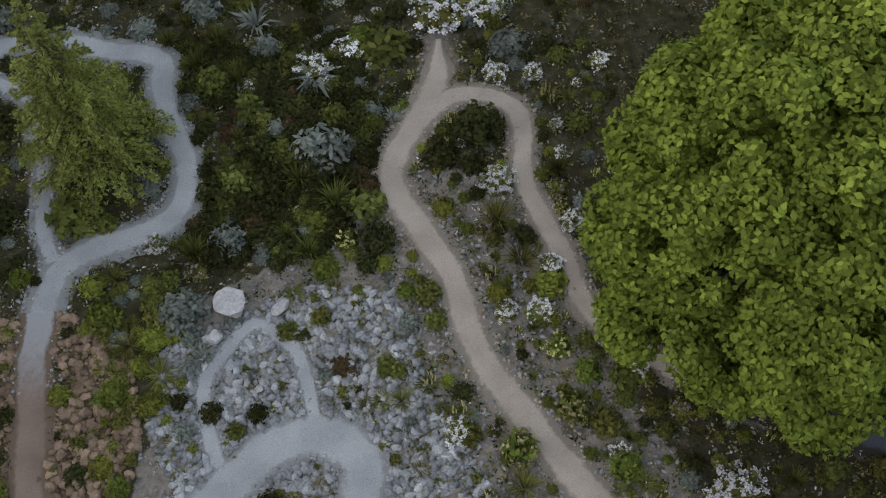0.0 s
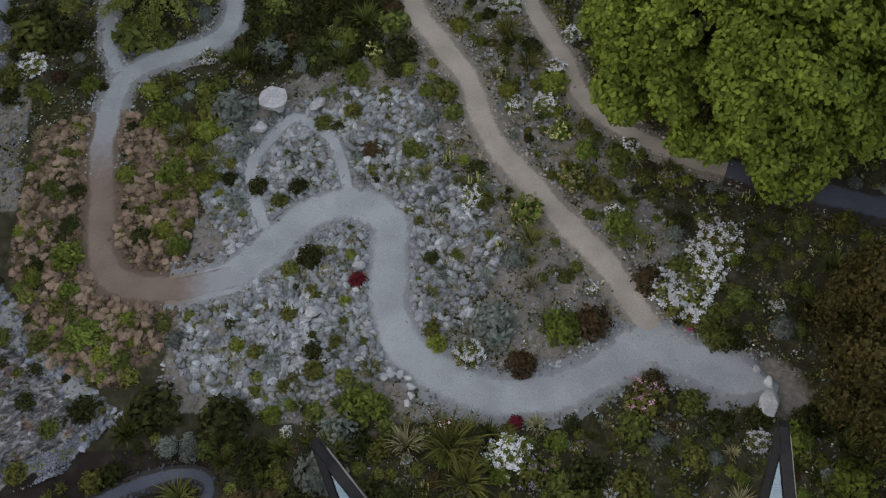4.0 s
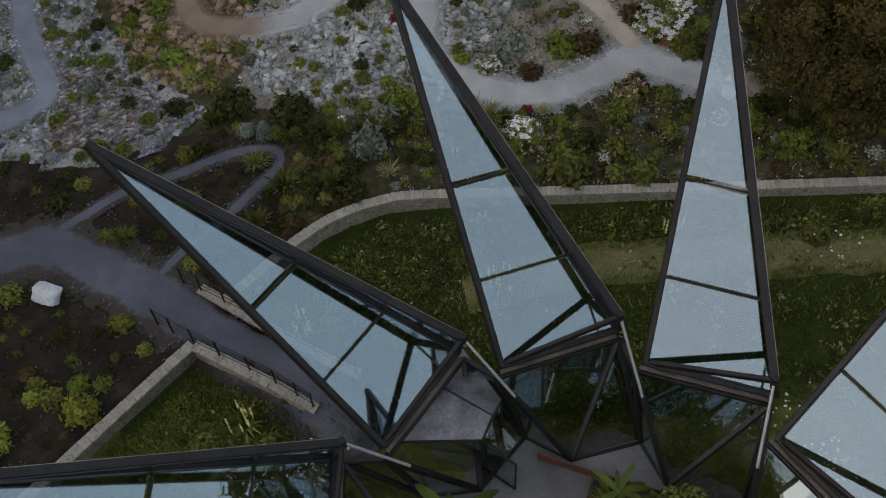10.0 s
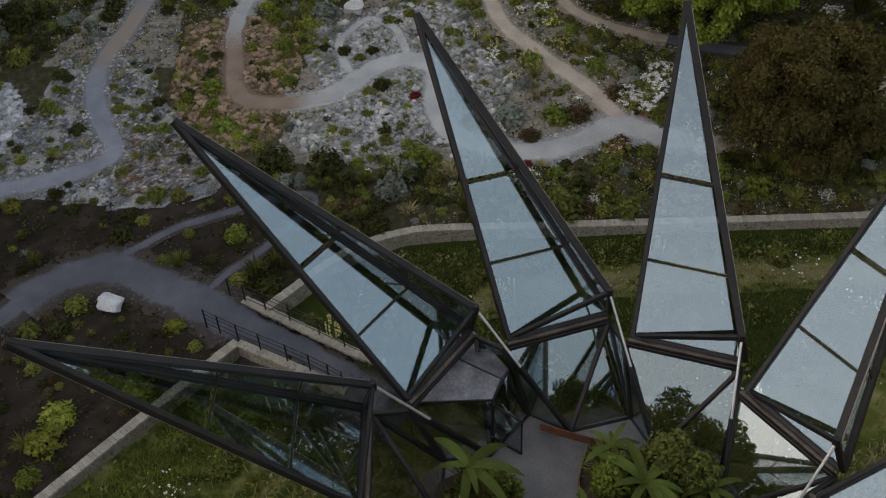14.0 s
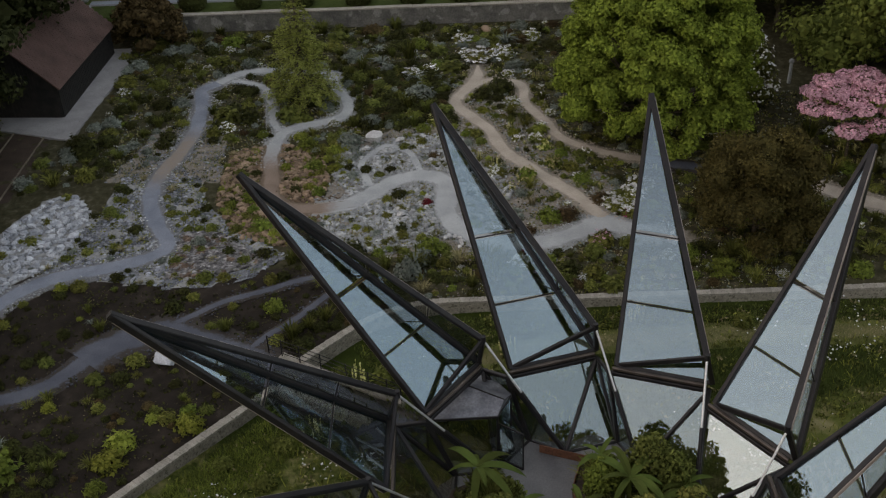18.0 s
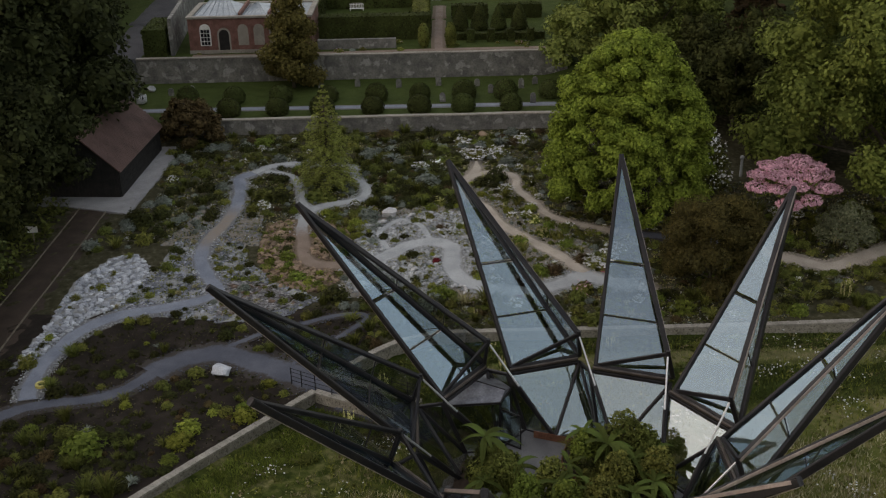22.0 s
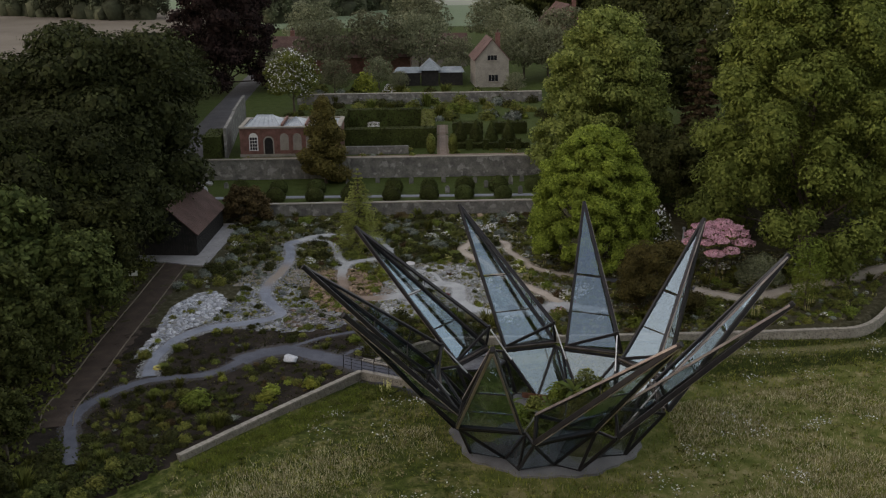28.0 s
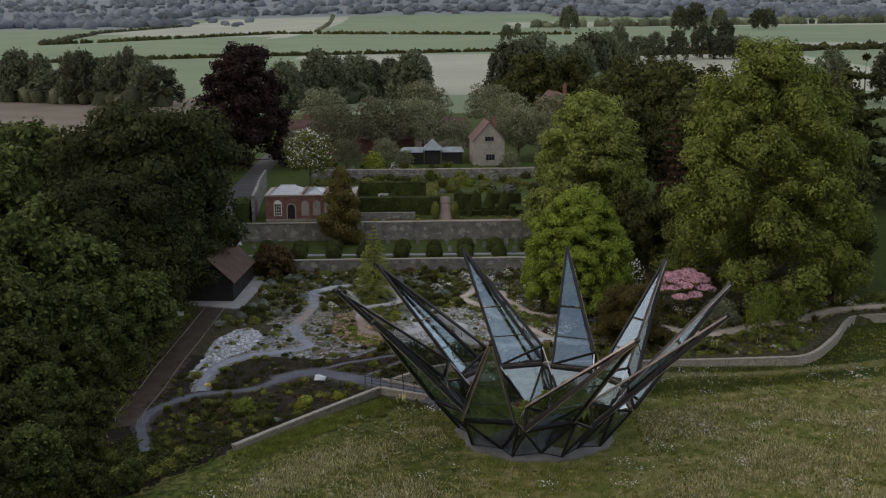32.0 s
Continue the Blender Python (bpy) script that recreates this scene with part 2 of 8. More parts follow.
M["bark_track"] = surf("bark_track", (0.035, 0.024, 0.018), (0.06, 0.042, 0.032), 0.8, 20)
M["paving"] = surf("paving", (0.24, 0.24, 0.25), (0.32, 0.32, 0.33), 0.8, 20)
M["floor_concrete"] = surf("floor_concrete", (0.115, 0.115, 0.12), (0.20, 0.20, 0.205), 0.5, 18, rough=0.6, bump=0.08)
M["stone_grey"] = surf("stone_grey", (0.235, 0.252, 0.268), (0.425, 0.445, 0.455), 1.2, 14, island=0.24, rand=0.2)
M["stone_white"] = surf("stone_white", (0.27, 0.295, 0.335), (0.47, 0.50, 0.54), 1.2, 14, island=0.24, rand=0.2)
M["stone_rust"] = surf("stone_rust", (0.155, 0.105, 0.072), (0.27, 0.195, 0.14), 1.0, 14, island=0.35, rand=0.3)
M["stone_slate"] = surf("stone_slate", (0.135, 0.150, 0.180), (0.275, 0.295, 0.335), 1.0, 14, island=0.4, rand=0.3)
M["stone_terrace"] = surf("stone_terrace", (0.085, 0.083, 0.088), (0.29, 0.285, 0.29), 3.0, 16, island=0.45, rand=0.35, spot=(0.15, 0.105, 0.08), spot_at=0.55, spot_scale=1.4)
M["boulder"] = surf("boulder", (0.40, 0.41, 0.425), (0.58, 0.58, 0.58), 1.2, 9, bump=0.5)
M["coping"] = surf("coping", (0.27, 0.255, 0.225), (0.35, 0.325, 0.287), 1.5, 15, rand=0.13, spot=(0.2, 0.2, 0.16), spot_at=0.6)
M["wall_stone"] = surf("wall_stone", (0.25, 0.23, 0.195), (0.37, 0.34, 0.29), 2.2, 9, bump=0.6, spot=(0.16, 0.15, 0.12), spot_at=0.56, spot_scale=7, rand=0.25)
M["old_wall"] = surf("old_wall", (0.11, 0.11, 0.105), (0.20, 0.195, 0.18), 1.0, 7, bump=0.6, spot=(0.27, 0.27, 0.255), spot_at=0.57, spot_scale=1.1)
M["steel"] = surf("steel", (0.018, 0.018, 0.021), (0.03, 0.028, 0.028), 1.0, 14, rough=0.42, bump=0.03, metal=0.35)
M["bronze"] = surf("bronze", (0.085, 0.070, 0.062), (0.135, 0.110, 0.097), 1.0, 14, rough=0.38, bump=0.03, metal=0.6)
M["cladding"] = surf("cladding", (0.33, 0.275, 0.255), (0.46, 0.39, 0.365), 1.0, 14, rough=0.34, bump=0.03, metal=0.45)
M["rod_steel"] = surf("rod_steel", (0.55, 0.56, 0.58), (0.68, 0.69, 0.70), 1.0, 20, rough=0.3, bump=0.0, metal=0.6)
M["zinc"] = surf("zinc", (0.12, 0.125, 0.145), (0.24, 0.25, 0.275), 1.4, 8, rough=0.45, bump=0.08, metal=0.45)
M["black_board"] = surf("black_board", (0.012, 0.012, 0.012), (0.024, 0.022, 0.021), 2.0, 14, rough=0.8)
M["roof_tile"] = surf("roof_tile", (0.088, 0.052, 0.046), (0.135, 0.080, 0.070), 0.8, 12, rand=0.2)
M["brick_red"] = surf("brick_red", (0.14, 0.068, 0.056), (0.21, 0.106, 0.088), 1.4, 9)
M["white_paint"] = surf("white_paint", (0.66, 0.66, 0.64), (0.76, 0.76, 0.74), 1.2, 20, rough=0.55, bump=0.03)
M["plaster"] = surf("plaster", (0.22, 0.205, 0.18), (0.30, 0.28, 0.245), 0.9, 8)
M["lead_roof"] = surf("lead_roof", (0.17, 0.21, 0.235), (0.27, 0.31, 0.335), 0.7, 8, rough=0.5)
M["pale_glass"] = surf("pale_glass", (0.27, 0.32, 0.36), (0.38, 0.43, 0.47), 0.8, 6, rough=0.2, bump=0.0)
M["dark_glass"] = surf("dark_glass", (0.012, 0.014, 0.017), (0.02, 0.022, 0.026), 1.0, 8, rough=0.08, bump=0)
M["bark"] = surf("bark", (0.06, 0.048, 0.036), (0.12, 0.10, 0.08), 3.0, 12, bump=0.6, stretch=(1, 1, 0.25))
M["wood_post"] = surf("wood_post", (0.12, 0.10, 0.08), (0.2, 0.17, 0.13), 3.0, 14)
M["brass"] = surf("brass", (0.5, 0.42, 0.12), (0.62, 0.55, 0.22), 2.0, 14, rough=0.4)
M["rust_steel"] = surf("rust_steel", (0.13, 0.055, 0.035), (0.21, 0.095, 0.06), 1.5, 12)
M["glass"] = glazing("glass", (0.66, 0.70, 0.70), 0.25, (0.66, 0.86, 1.0))
M["glass_fin"] = glazing("glass_fin", (0.78, 0.79, 0.78), 0.13, (0.78, 0.86, 0.95))
M["glass_base"] = glazing("glass_base", (0.74, 0.74, 0.72), 0.20, (0.72, 0.90, 1.0))
for key, c1, c2 in (
    ("leaf_lime", (0.105, 0.145, 0.024), (0.210, 0.260, 0.046)), ("leaf_oak", (0.020, 0.025, 0.010), (0.042, 0.047, 0.018)), ("seed_head", (0.34, 0.29, 0.18), (0.50, 0.45, 0.32)),
    ("leaf_mid", (0.066, 0.083, 0.020), (0.142, 0.156, 0.042)), ("leaf_tall", (0.098, 0.146, 0.033), (0.202, 0.262, 0.066)), ("leaf_shade", (0.036, 0.045, 0.014), (0.078, 0.088, 0.030)), ("leaf_grey", (0.105, 0.118, 0.070), (0.185, 0.195, 0.120)), ("leaf_wood", (0.034, 0.047, 0.015), (0.080, 0.094, 0.030)), ("leaf_cypress", (0.095, 0.092, 0.025), (0.20, 0.18, 0.055)), ("leaf_park", (0.118, 0.155, 0.040), (0.230, 0.272, 0.078)),
    ("leaf_olive", (0.092, 0.104, 0.026), (0.205, 0.208, 0.056)), ("leaf_brown", (0.056, 0.052, 0.017), (0.118, 0.102, 0.034)),
    ("leaf_copper", (0.016, 0.011, 0.011), (0.034, 0.020, 0.018)), ("leaf_russet", (0.060, 0.042, 0.021), (0.112, 0.078, 0.038)),
    ("leaf_larch", (0.21, 0.25, 0.065), (0.36, 0.40, 0.12)), ("leaf_dark", (0.026, 0.032, 0.011), (0.060, 0.064, 0.020)),
    ("leaf_silver", (0.130, 0.160, 0.140), (0.225, 0.255, 0.220)), ("leaf_yellow", (0.14, 0.17, 0.030), (0.25, 0.27, 0.055)),
    ("leaf_bright", (0.085, 0.116, 0.024), (0.165, 0.205, 0.042)), ("leaf_hedge", (0.030, 0.040, 0.012), (0.058, 0.072, 0.022)),
    ("petal_white", (0.62, 0.64, 0.66), (0.84, 0.85, 0.86)), ("petal_pink", (0.58, 0.29, 0.37), (0.72, 0.45, 0.52)),
    ("petal_magenta", (0.28, 0.03, 0.13), (0.42, 0.07, 0.2)), ("petal_cream", (0.40, 0.38, 0.15), (0.58, 0.55, 0.27)),
    ("petal_red", (0.13, 0.018, 0.018), (0.24, 0.03, 0.03)), ("petal_lilac", (0.34, 0.26, 0.38), (0.5, 0.4, 0.52)),
    ("straw", (0.20, 0.175, 0.09), (0.34, 0.30, 0.17)), ("blade", (0.050, 0.085, 0.018), (0.115, 0.150, 0.035)),
    # the far leaf colour is greyed, with distance haze painted in
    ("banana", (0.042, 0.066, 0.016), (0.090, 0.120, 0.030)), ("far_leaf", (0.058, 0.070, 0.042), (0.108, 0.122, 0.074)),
    # pale blue-grey leaf, distance haze painted into its colour
    ("haze_tinted_leaf", (0.13, 0.155, 0.185), (0.165, 0.19, 0.22))):
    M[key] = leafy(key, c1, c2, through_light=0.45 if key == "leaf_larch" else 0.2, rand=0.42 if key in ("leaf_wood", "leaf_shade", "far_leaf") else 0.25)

# ---- mesh helpers ----
rng = np.random.default_rng(7)


def mk(name, V, F, mat, parent=None, label="", smooth=False):
    """Links vertices and faces as one mesh object, under a parent if given."""
    me = bpy.data.meshes.new(name)
    V = np.asarray(V, float)
    if isinstance(F, np.ndarray):
        k, w = F.shape
        me.vertices.add(len(V))
        me.vertices.foreach_set("co", V.ravel())
        me.loops.add(k * w)
        me.loops.foreach_set("vertex_index", F.ravel().astype(np.int32))
        me.polygons.add(k)
        me.polygons.foreach_set("loop_start", (np.arange(k) * w).astype(np.int32))
        me.update(calc_edges=True)
        me.validate()
    else:
        me.from_pydata([tuple(v) for v in V], [], F)
    me.materials.append(mat)
    if smooth:
        me.shade_smooth()
    ob = new(name, me)
    if parent:
        ob.parent = parent
    if label:
        ob["label"] = label
    return ob


def part(name, bm, material, parent, label=""):
    me = bpy.data.meshes.new(name)
    bm.to_mesh(me)
    bm.free()
    me.materials.append(material)
    ob = new(name, me)
    ob.parent = parent
    if label:
        ob["label"] = label
    return ob


def share(name, me, m, parent=None):
    """One more object on a mesh that exists, at the pose m."""
    ob = new(name, me)
    ob.matrix_basis = m
    if parent:
        ob.parent = parent
    return ob


def boxes(items):
    """Vertices and faces of many boxes (x0, y0, z0, x1, y1, z1)."""
    V, F = [], []
    for x0, y0, z0, x1, y1, z1 in items:
        o = len(V)
        V += [(x0, y0, z0), (x1, y0, z0), (x1, y1, z0), (x0, y1, z0), (x0, y0, z1), (x1, y0, z1), (x1, y1, z1), (x0, y1, z1)]
        F += [tuple(o + i for i in q) for q in ((0, 3, 2, 1), (4, 5, 6, 7), (0, 1, 5, 4), (1, 2, 6, 5), (2, 3, 7, 6), (3, 0, 4, 7))]
    return V, F


def beam_vf(a, b, w, h, up=(0, 0, 1), V=None, F=None, ease=0.16):
    """A bar from a to b with an eight-cornered section w by h, its h along up."""
    V = [] if V is None else V
    F = [] if F is None else F
    a, b = Vector(a), Vector(b)
    d = (b - a).normalized()
    s = d.cross(Vector(up))
    s = s.normalized() if s.length > 1e-4 else Vector((1, 0, 0))
    u = s.cross(d).normalized()
    o, e = len(V), ease * min(w, h)
    ring = ((w / 2 - e, h / 2), (w / 2, h / 2 - e), (w / 2, -h / 2 + e), (w / 2 - e, -h / 2), (-w / 2 + e, -h / 2), (-w / 2, -h / 2 + e), (-w / 2, h / 2 - e), (-w / 2 + e, h / 2))
    for p in (a, b):
        V += [tuple(p + s * x + u * y) for x, y in ring]
    F += [tuple(o + (i, (i + 1) % 8, 8 + (i + 1) % 8, 8 + i)[k] for k in range(4)) for i in range(8)]
    F += [tuple(o + 7 - i for i in range(8)), tuple(o + 8 + i for i in range(8))]
    return V, F


def tube_vf(a, b, r0, r1, sides=7, V=None, F=None):
    V = [] if V is None else V
    F = [] if F is None else F
    a, b = Vector(a), Vector(b)
    q = (b - a).to_track_quat("Z", "Y")
    o = len(V)
    for p, r in ((a, r0), (b, r1)):
        V += [tuple(p + q @ Vector((r * math.cos(t * 2 * math.pi / sides), r * math.sin(t * 2 * math.pi / sides), 0))) for t in range(sides)]
    F += [(o + i, o + (i + 1) % sides, o + sides + (i + 1) % sides, o + sides + i) for i in range(sides)]
    F += [tuple(o + sides - 1 - i for i in range(sides)), tuple(o + sides + i for i in range(sides))]
    return V, F


def slab(points, thick):
    """A flat plate with the given corners, its thickness to both sides."""
    P = [Vector(p) for p in points]
    nrm = (P[1] - P[0]).cross(P[2] - P[0]).normalized() * thick / 2
    k = len(P)
    V = [tuple(p - nrm) for p in P] + [tuple(p + nrm) for p in P]
    F = [tuple(range(k - 1, -1, -1)), tuple(range(k, 2 * k))] + [(i, (i + 1) % k, k + (i + 1) % k, k + i) for i in range(k)]
    return V, F


def inset(points, d):
    """Corners moved towards the middle by about d metres."""
    P = [Vector(p) for p in points]
    c = sum(P, Vector()) / len(P)
    return [p + (c - p).normalized() * min(d, 0.6 * (c - p).length) for p in P]


def leaf_quads(P, N, size, stretch=1.0, r=None):
    """Folded leaf quads at points P facing N, with random spin: returns vertices and quad faces."""
    r = r or rng
    k = len(P)
    N = N / (np.linalg.norm(N, axis=1, keepdims=True) + 1e-9)
    A = r.normal(size=(k, 3))
    A -= (A * N).sum(1, keepdims=True) * N
    A /= np.linalg.norm(A, axis=1, keepdims=True) + 1e-9
    B = np.cross(N, A)
    s = (np.asarray(size) * r.uniform(0.65, 1.3, k))[:, None]
    a, b = A * s * 0.5 * stretch, B * s * 0.5
    V = np.stack([P - a, P + b * 0.9 - N * s * 0.10, P + a, P - b * 0.9 - N * s * 0.10], 1).reshape(-1, 3)
    return V, np.arange(4 * k).reshape(k, 4)


def dist_poly(X, Y, line):
    """Distance of points to an open line of corners."""
    best = np.full(np.shape(X), 1e9)
    for (x0, y0), (x1, y1) in zip(line[:-1], line[1:]):
        dx, dy = x1 - x0, y1 - y0
        t = np.clip(((X - x0) * dx + (Y - y0) * dy) / (dx * dx + dy * dy + 1e-9), 0, 1)
        best = np.minimum(best, np.hypot(X - x0 - t * dx, Y - y0 - t * dy))
    return best


def inside(X, Y, poly):
    """Which points lie within a closed outline."""
    c = np.zeros(np.shape(X), bool)
    for (x0, y0), (x1, y1) in zip(poly, poly[1:] + poly[:1]):
        if y0 != y1:
            c ^= ((y0 > Y) != (y1 > Y)) & (X < (x1 - x0) * (Y - y0) / (y1 - y0) + x0)
    return c


def curve(points, step=0.4):
    """A smooth line through the corners, sampled about every step metres."""
    P = np.array(points, float)
    P = np.vstack([2 * P[0] - P[1], P, 2 * P[-1] - P[-2]])
    out = []
    for i in range(1, len(P) - 2):
        k = max(2, int(np.hypot(*(P[i + 1] - P[i])) / step))
        for t in np.arange(k) / k:
            out.append(0.5 * (2 * P[i] + (P[i + 1] - P[i - 1]) * t + (2 * P[i - 1] - 5 * P[i] + 4 * P[i + 1] - P[i + 2]) * t ** 2 + (3 * P[i] - P[i - 1] - 3 * P[i + 1] + P[i + 2]) * t ** 3))
    return np.vstack([out, P[-2]])

# ---- plan ----
WALL_WEST = [(-20.9, 25.6), (-15.0, 32.9), (-8.7, 40.4)]
WALL_NORTH = [(-7.6, 42.3), (-6.3, 43.7), (-5.1, 45.0), (-3.5, 46.3), (-1.5, 47.15), (0.5, 47.4), (8.0, 47.4), (22.0, 47.5), (32.4, 47.9), (37.6, 48.8), (42.6, 54.5), (47.6, 62.0), (52.0, 63.0), (75.0, 64.5)]
LOW = [(-30.0, 14.0)] + WALL_WEST + [(-5.1, 38.6), (-2.0, 36.0), (-1.0, 38.2), (-3.8, 39.8)] + WALL_NORTH + [(300.0, 75.0), (300.0, -400.0), (-300.0, -400.0), (-60.0, 5.0)]
EDGE = [(-30.0, 14.0)] + WALL_WEST + [(-5.1, 38.6)]
P_BEIGE = [(2.8, 78.2), (2.7, 75.9), (1.7, 73.7), (1.0, 72.0), (1.1, 70.7), (2.1, 69.2), (3.3, 67.1), (3.8, 65.2), (4.5, 63.6), (5.9, 61.6), (7.3, 59.7), (8.8, 57.7), (9.6, 56.0), (10.2, 54.9), (10.6, 54.3)]
P_LOOP = [(1.9, 73.9), (3.2, 75.2), (4.5, 75.3), (5.8, 74.7), (6.2, 73.3), (6.1, 71.2), (6.8, 69.4), (7.6, 67.6), (8.2, 65.8), (9.8, 64.2), (12.1, 62.8), (14.4, 61.9)]
P_SHADE = [(13.6, 62.2), (16.6, 61.1), (18.9, 60.4), (21.5, 59.6), (24.0, 58.4)]
P_LOOP_EAST = [(23.4, 58.7), (26.2, 56.5), (28.4, 55.4), (30.6, 56.4), (33.5, 57.9), (41.0, 60.8), (47.5, 64.6), (56.0, 66.0)]
P_FORK = [(9.0, 54.3), (10.1, 54.8), (11.2, 54.1), (12.7, 53.5), (14.3, 52.9)]
P_WHITE = [(10.1, 54.8), (8.1, 53.7), (6.3, 52.9), (4.3, 52.8), (2.3, 53.6), (0.9, 54.7), (0.2, 56.6), (0.2, 58.5), (0.2, 59.9), (-0.5, 60.8), (-1.7, 61.1), (-3.3, 60.4), (-4.9, 58.8), (-6.2, 57.8), (-7.6, 57.42), (-8.4, 57.4)]
P_RUST = [(-5.9, 57.95), (-7.2, 57.5), (-9.0, 57.4), (-10.5, 57.8), (-11.3, 59.0), (-11.6, 61.3), (-12.0, 63.8), (-12.0, 65.9)]
P_UPPER = [(-11.9, 63.0), (-12.0, 65.0), (-11.9, 66.4), (-11.4, 67.9), (-9.7, 68.8), (-7.8, 69.6), (-7.1, 71.0), (-7.3, 72.6), (-8.1, 74.2), (-8.7, 76.2), (-8.8, 77.4), (-10.0, 77.9), (-11.3, 78.1), (-13.1, 78.5), (-15.0, 78.7), (-16.6, 78.0), (-17.8, 76.5)]
P_UPPER_SPUR = [(-11.9, 68.0), (-12.5, 69.4), (-12.9, 71.6), (-13.4, 73.6), (-14.0, 75.4), (-15.2, 76.3), (-16.8, 76.9)]
P_SLATE = [(-17.8, 76.5), (-18.9, 75.2), (-18.5, 73.2), (-18.1, 69.2), (-18.5, 65.4), (-19.4, 62.0), (-19.3, 58.8), (-18.1, 55.8), (-17.1, 53.8), (-18.0, 52.5), (-20.4, 51.5), (-23.4, 50.6), (-25.6, 48.6), (-26.7, 45.5), (-27.0, 42.6), (-26.6, 40.2)]
P_WEST = [(-28.3, 24.6), (-28.8, 26.4), (-30.4, 31.8), (-29.6, 35.8), (-26.4, 39.3), (-21.8, 40.4), (-19.2, 43.2)]
P_ENTRY = [(-19.4, 43.0), (-18.2, 44.3), (-15.5, 45.2), (-12.6, 43.9), (-9.0, 41.7), (-4.6, 38.7), (-1.2, 36.2)]
P_BED_LOOP = [(-15.0, 46.1), (-12.6, 47.9), (-10.4, 48.8), (-9.0, 49.5), (-7.1, 50.1), (-6.0, 49.8), (-6.1, 49.0), (-7.0, 47.8), (-8.3, 46.1), (-9.8, 44.6), (-10.8, 43.2)]
P_NARROW = [(-1.5, 61.4), (-1.9, 63.0), (-2.4, 64.3), (-3.1, 64.9), (-4.0, 65.3), (-4.9, 64.3), (-5.6, 63.0), (-5.3, 61.3), (-4.8, 60.0)]
P_TRACK = [(-31.3, 30.8), (-32.0, 34.0), (-31.8, 40.0), (-31.6, 47.4), (-30.9, 58.5), (-30.4, 69.0)]
P_MOWN = [(90.0, 55.0), (60.0, 52.0), (30.0, 44.9), (20.0, 44.4), (8.0, 44.2), (2.0, 43.0)]
PATHS = [(P_BEIGE, 0.56), (P_LOOP, 0.46), (P_LOOP_EAST, 0.8), (P_SHADE, 0.6), (P_FORK, 0.9), (P_WHITE, 0.82), (P_RUST, 0.66), (P_UPPER, 0.5), (P_UPPER_SPUR, 0.35), (P_SLATE, 0.62), (P_ENTRY, 1.15), (P_WEST, 0.6), (P_BED_LOOP, 0.32), (P_NARROW, 0.3)]
SCREE = [(-7.6, 56.5), (-5.5, 58.0), (-7.6, 61.5), (-7.2, 64.4), (-2.0, 66.8), (1.2, 66.5), (2.6, 62.5), (4.6, 59.0), (3.5, 56.0), (1.6, 54.6), (-0.6, 53.2), (-4.0, 52.3), (-7.0, 53.2), (-7.9, 55.0)]
RUSTY = [(-14.9, 65.2), (-11.6, 66.0), (-8.6, 65.0), (-7.6, 61.0), (-8.0, 58.6), (-7.9, 55.4), (-9.8, 53.2), (-13.2, 54.6), (-15.0, 59.0)]
SLATY = [(-9.4, 52.2), (-12.0, 54.6), (-15.4, 58.0), (-16.5, 61.8), (-21.8, 62.4), (-22.4, 57.0), (-24.4, 51.4), (-19.0, 50.0), (-14.2, 49.3), (-11.2, 50.6)]
CHALK = [(-29.0, 43.6), (-28.3, 48.5), (-28.0, 56.0), (-26.4, 59.6), (-24.6, 60.0), (-22.6, 57.4), (-23.6, 52.3), (-26.0, 50.0), (-27.4, 45.6)]
C_X, C_Y, FLOOR = 5.85, 29.8, -1.32


def smooth(t):
    t = np.clip(t, 0, 1)
    return t * t * (3 - 2 * t)


def height(X, Y):
    """Ground level: garden slope, sunken meadow, two terraces behind, fields and hills far off."""
    X, Y = np.asarray(X, float), np.asarray(Y, float)
    z = np.interp(Y, [0, 42, 62, 70, 87], [-0.9, -0.9, 0.0, 0.3, 0.5])
    mid = smooth((X + 46) / 6) * smooth((16 - X) / 5)
    terr = np.where(Y > 102.9, 4.6, np.where(Y > 87.9, 1.9, z))
    ramp = np.interp(Y, [80, 120], [0.45, 4.8])
    z = np.where(Y > 80, mid * terr + (1 - mid) * np.maximum(ramp, z), z)
    z = np.where(Y > 120, 4.8, z)
    low = inside(X, Y, LOW)
    d = np.minimum(dist_poly(X, Y, EDGE), dist_poly(X, Y, WALL_NORTH))
    side = np.where(low, d, -d)
    meadow = -1.5 + 0.25 * np.sin(X * 0.11) * np.cos(Y * 0.13) * smooth((np.hypot(X - C_X, Y - C_Y) - 11) / 8)
    # the climb far south is an unseen rise, added under the mirrored trees
    meadow += np.where(Y < 10, -0.02 * (10 - np.maximum(Y, -70)), 0) + np.interp(-Y, [74, 160, 300], [0, 30, 40])
    z = z + (meadow - z) * smooth((side + 0.35) / 0.35) * (Y < 80)
    far = np.interp(Y, [300, 450, 800, 1400, 2200, 3200, 4200], [0, 0, 9, 17, 30, 95, 150])
    return z + far + np.where(Y > 1800, 22 * np.sin(X / 420.0 + 1.3) * smooth((Y - 1800) / 1200), 0)


def hz(x, y):
    return float(height(np.array([x]), np.array([y]))[0])


# ---- ground ----
def axis(lo, hi, step, far_lo, far_hi):
    core = np.arange(lo, hi + step / 2, step)
    out, s, v = [], step, hi
    while v < far_hi:
        s *= 1.075
        v += s
        out.append(v)
    left, s, v = [], step, lo
    while v > far_lo:
        s *= 1.16
        v -= s
        left.append(v)
    return np.array(left[::-1] + list(core) + out)


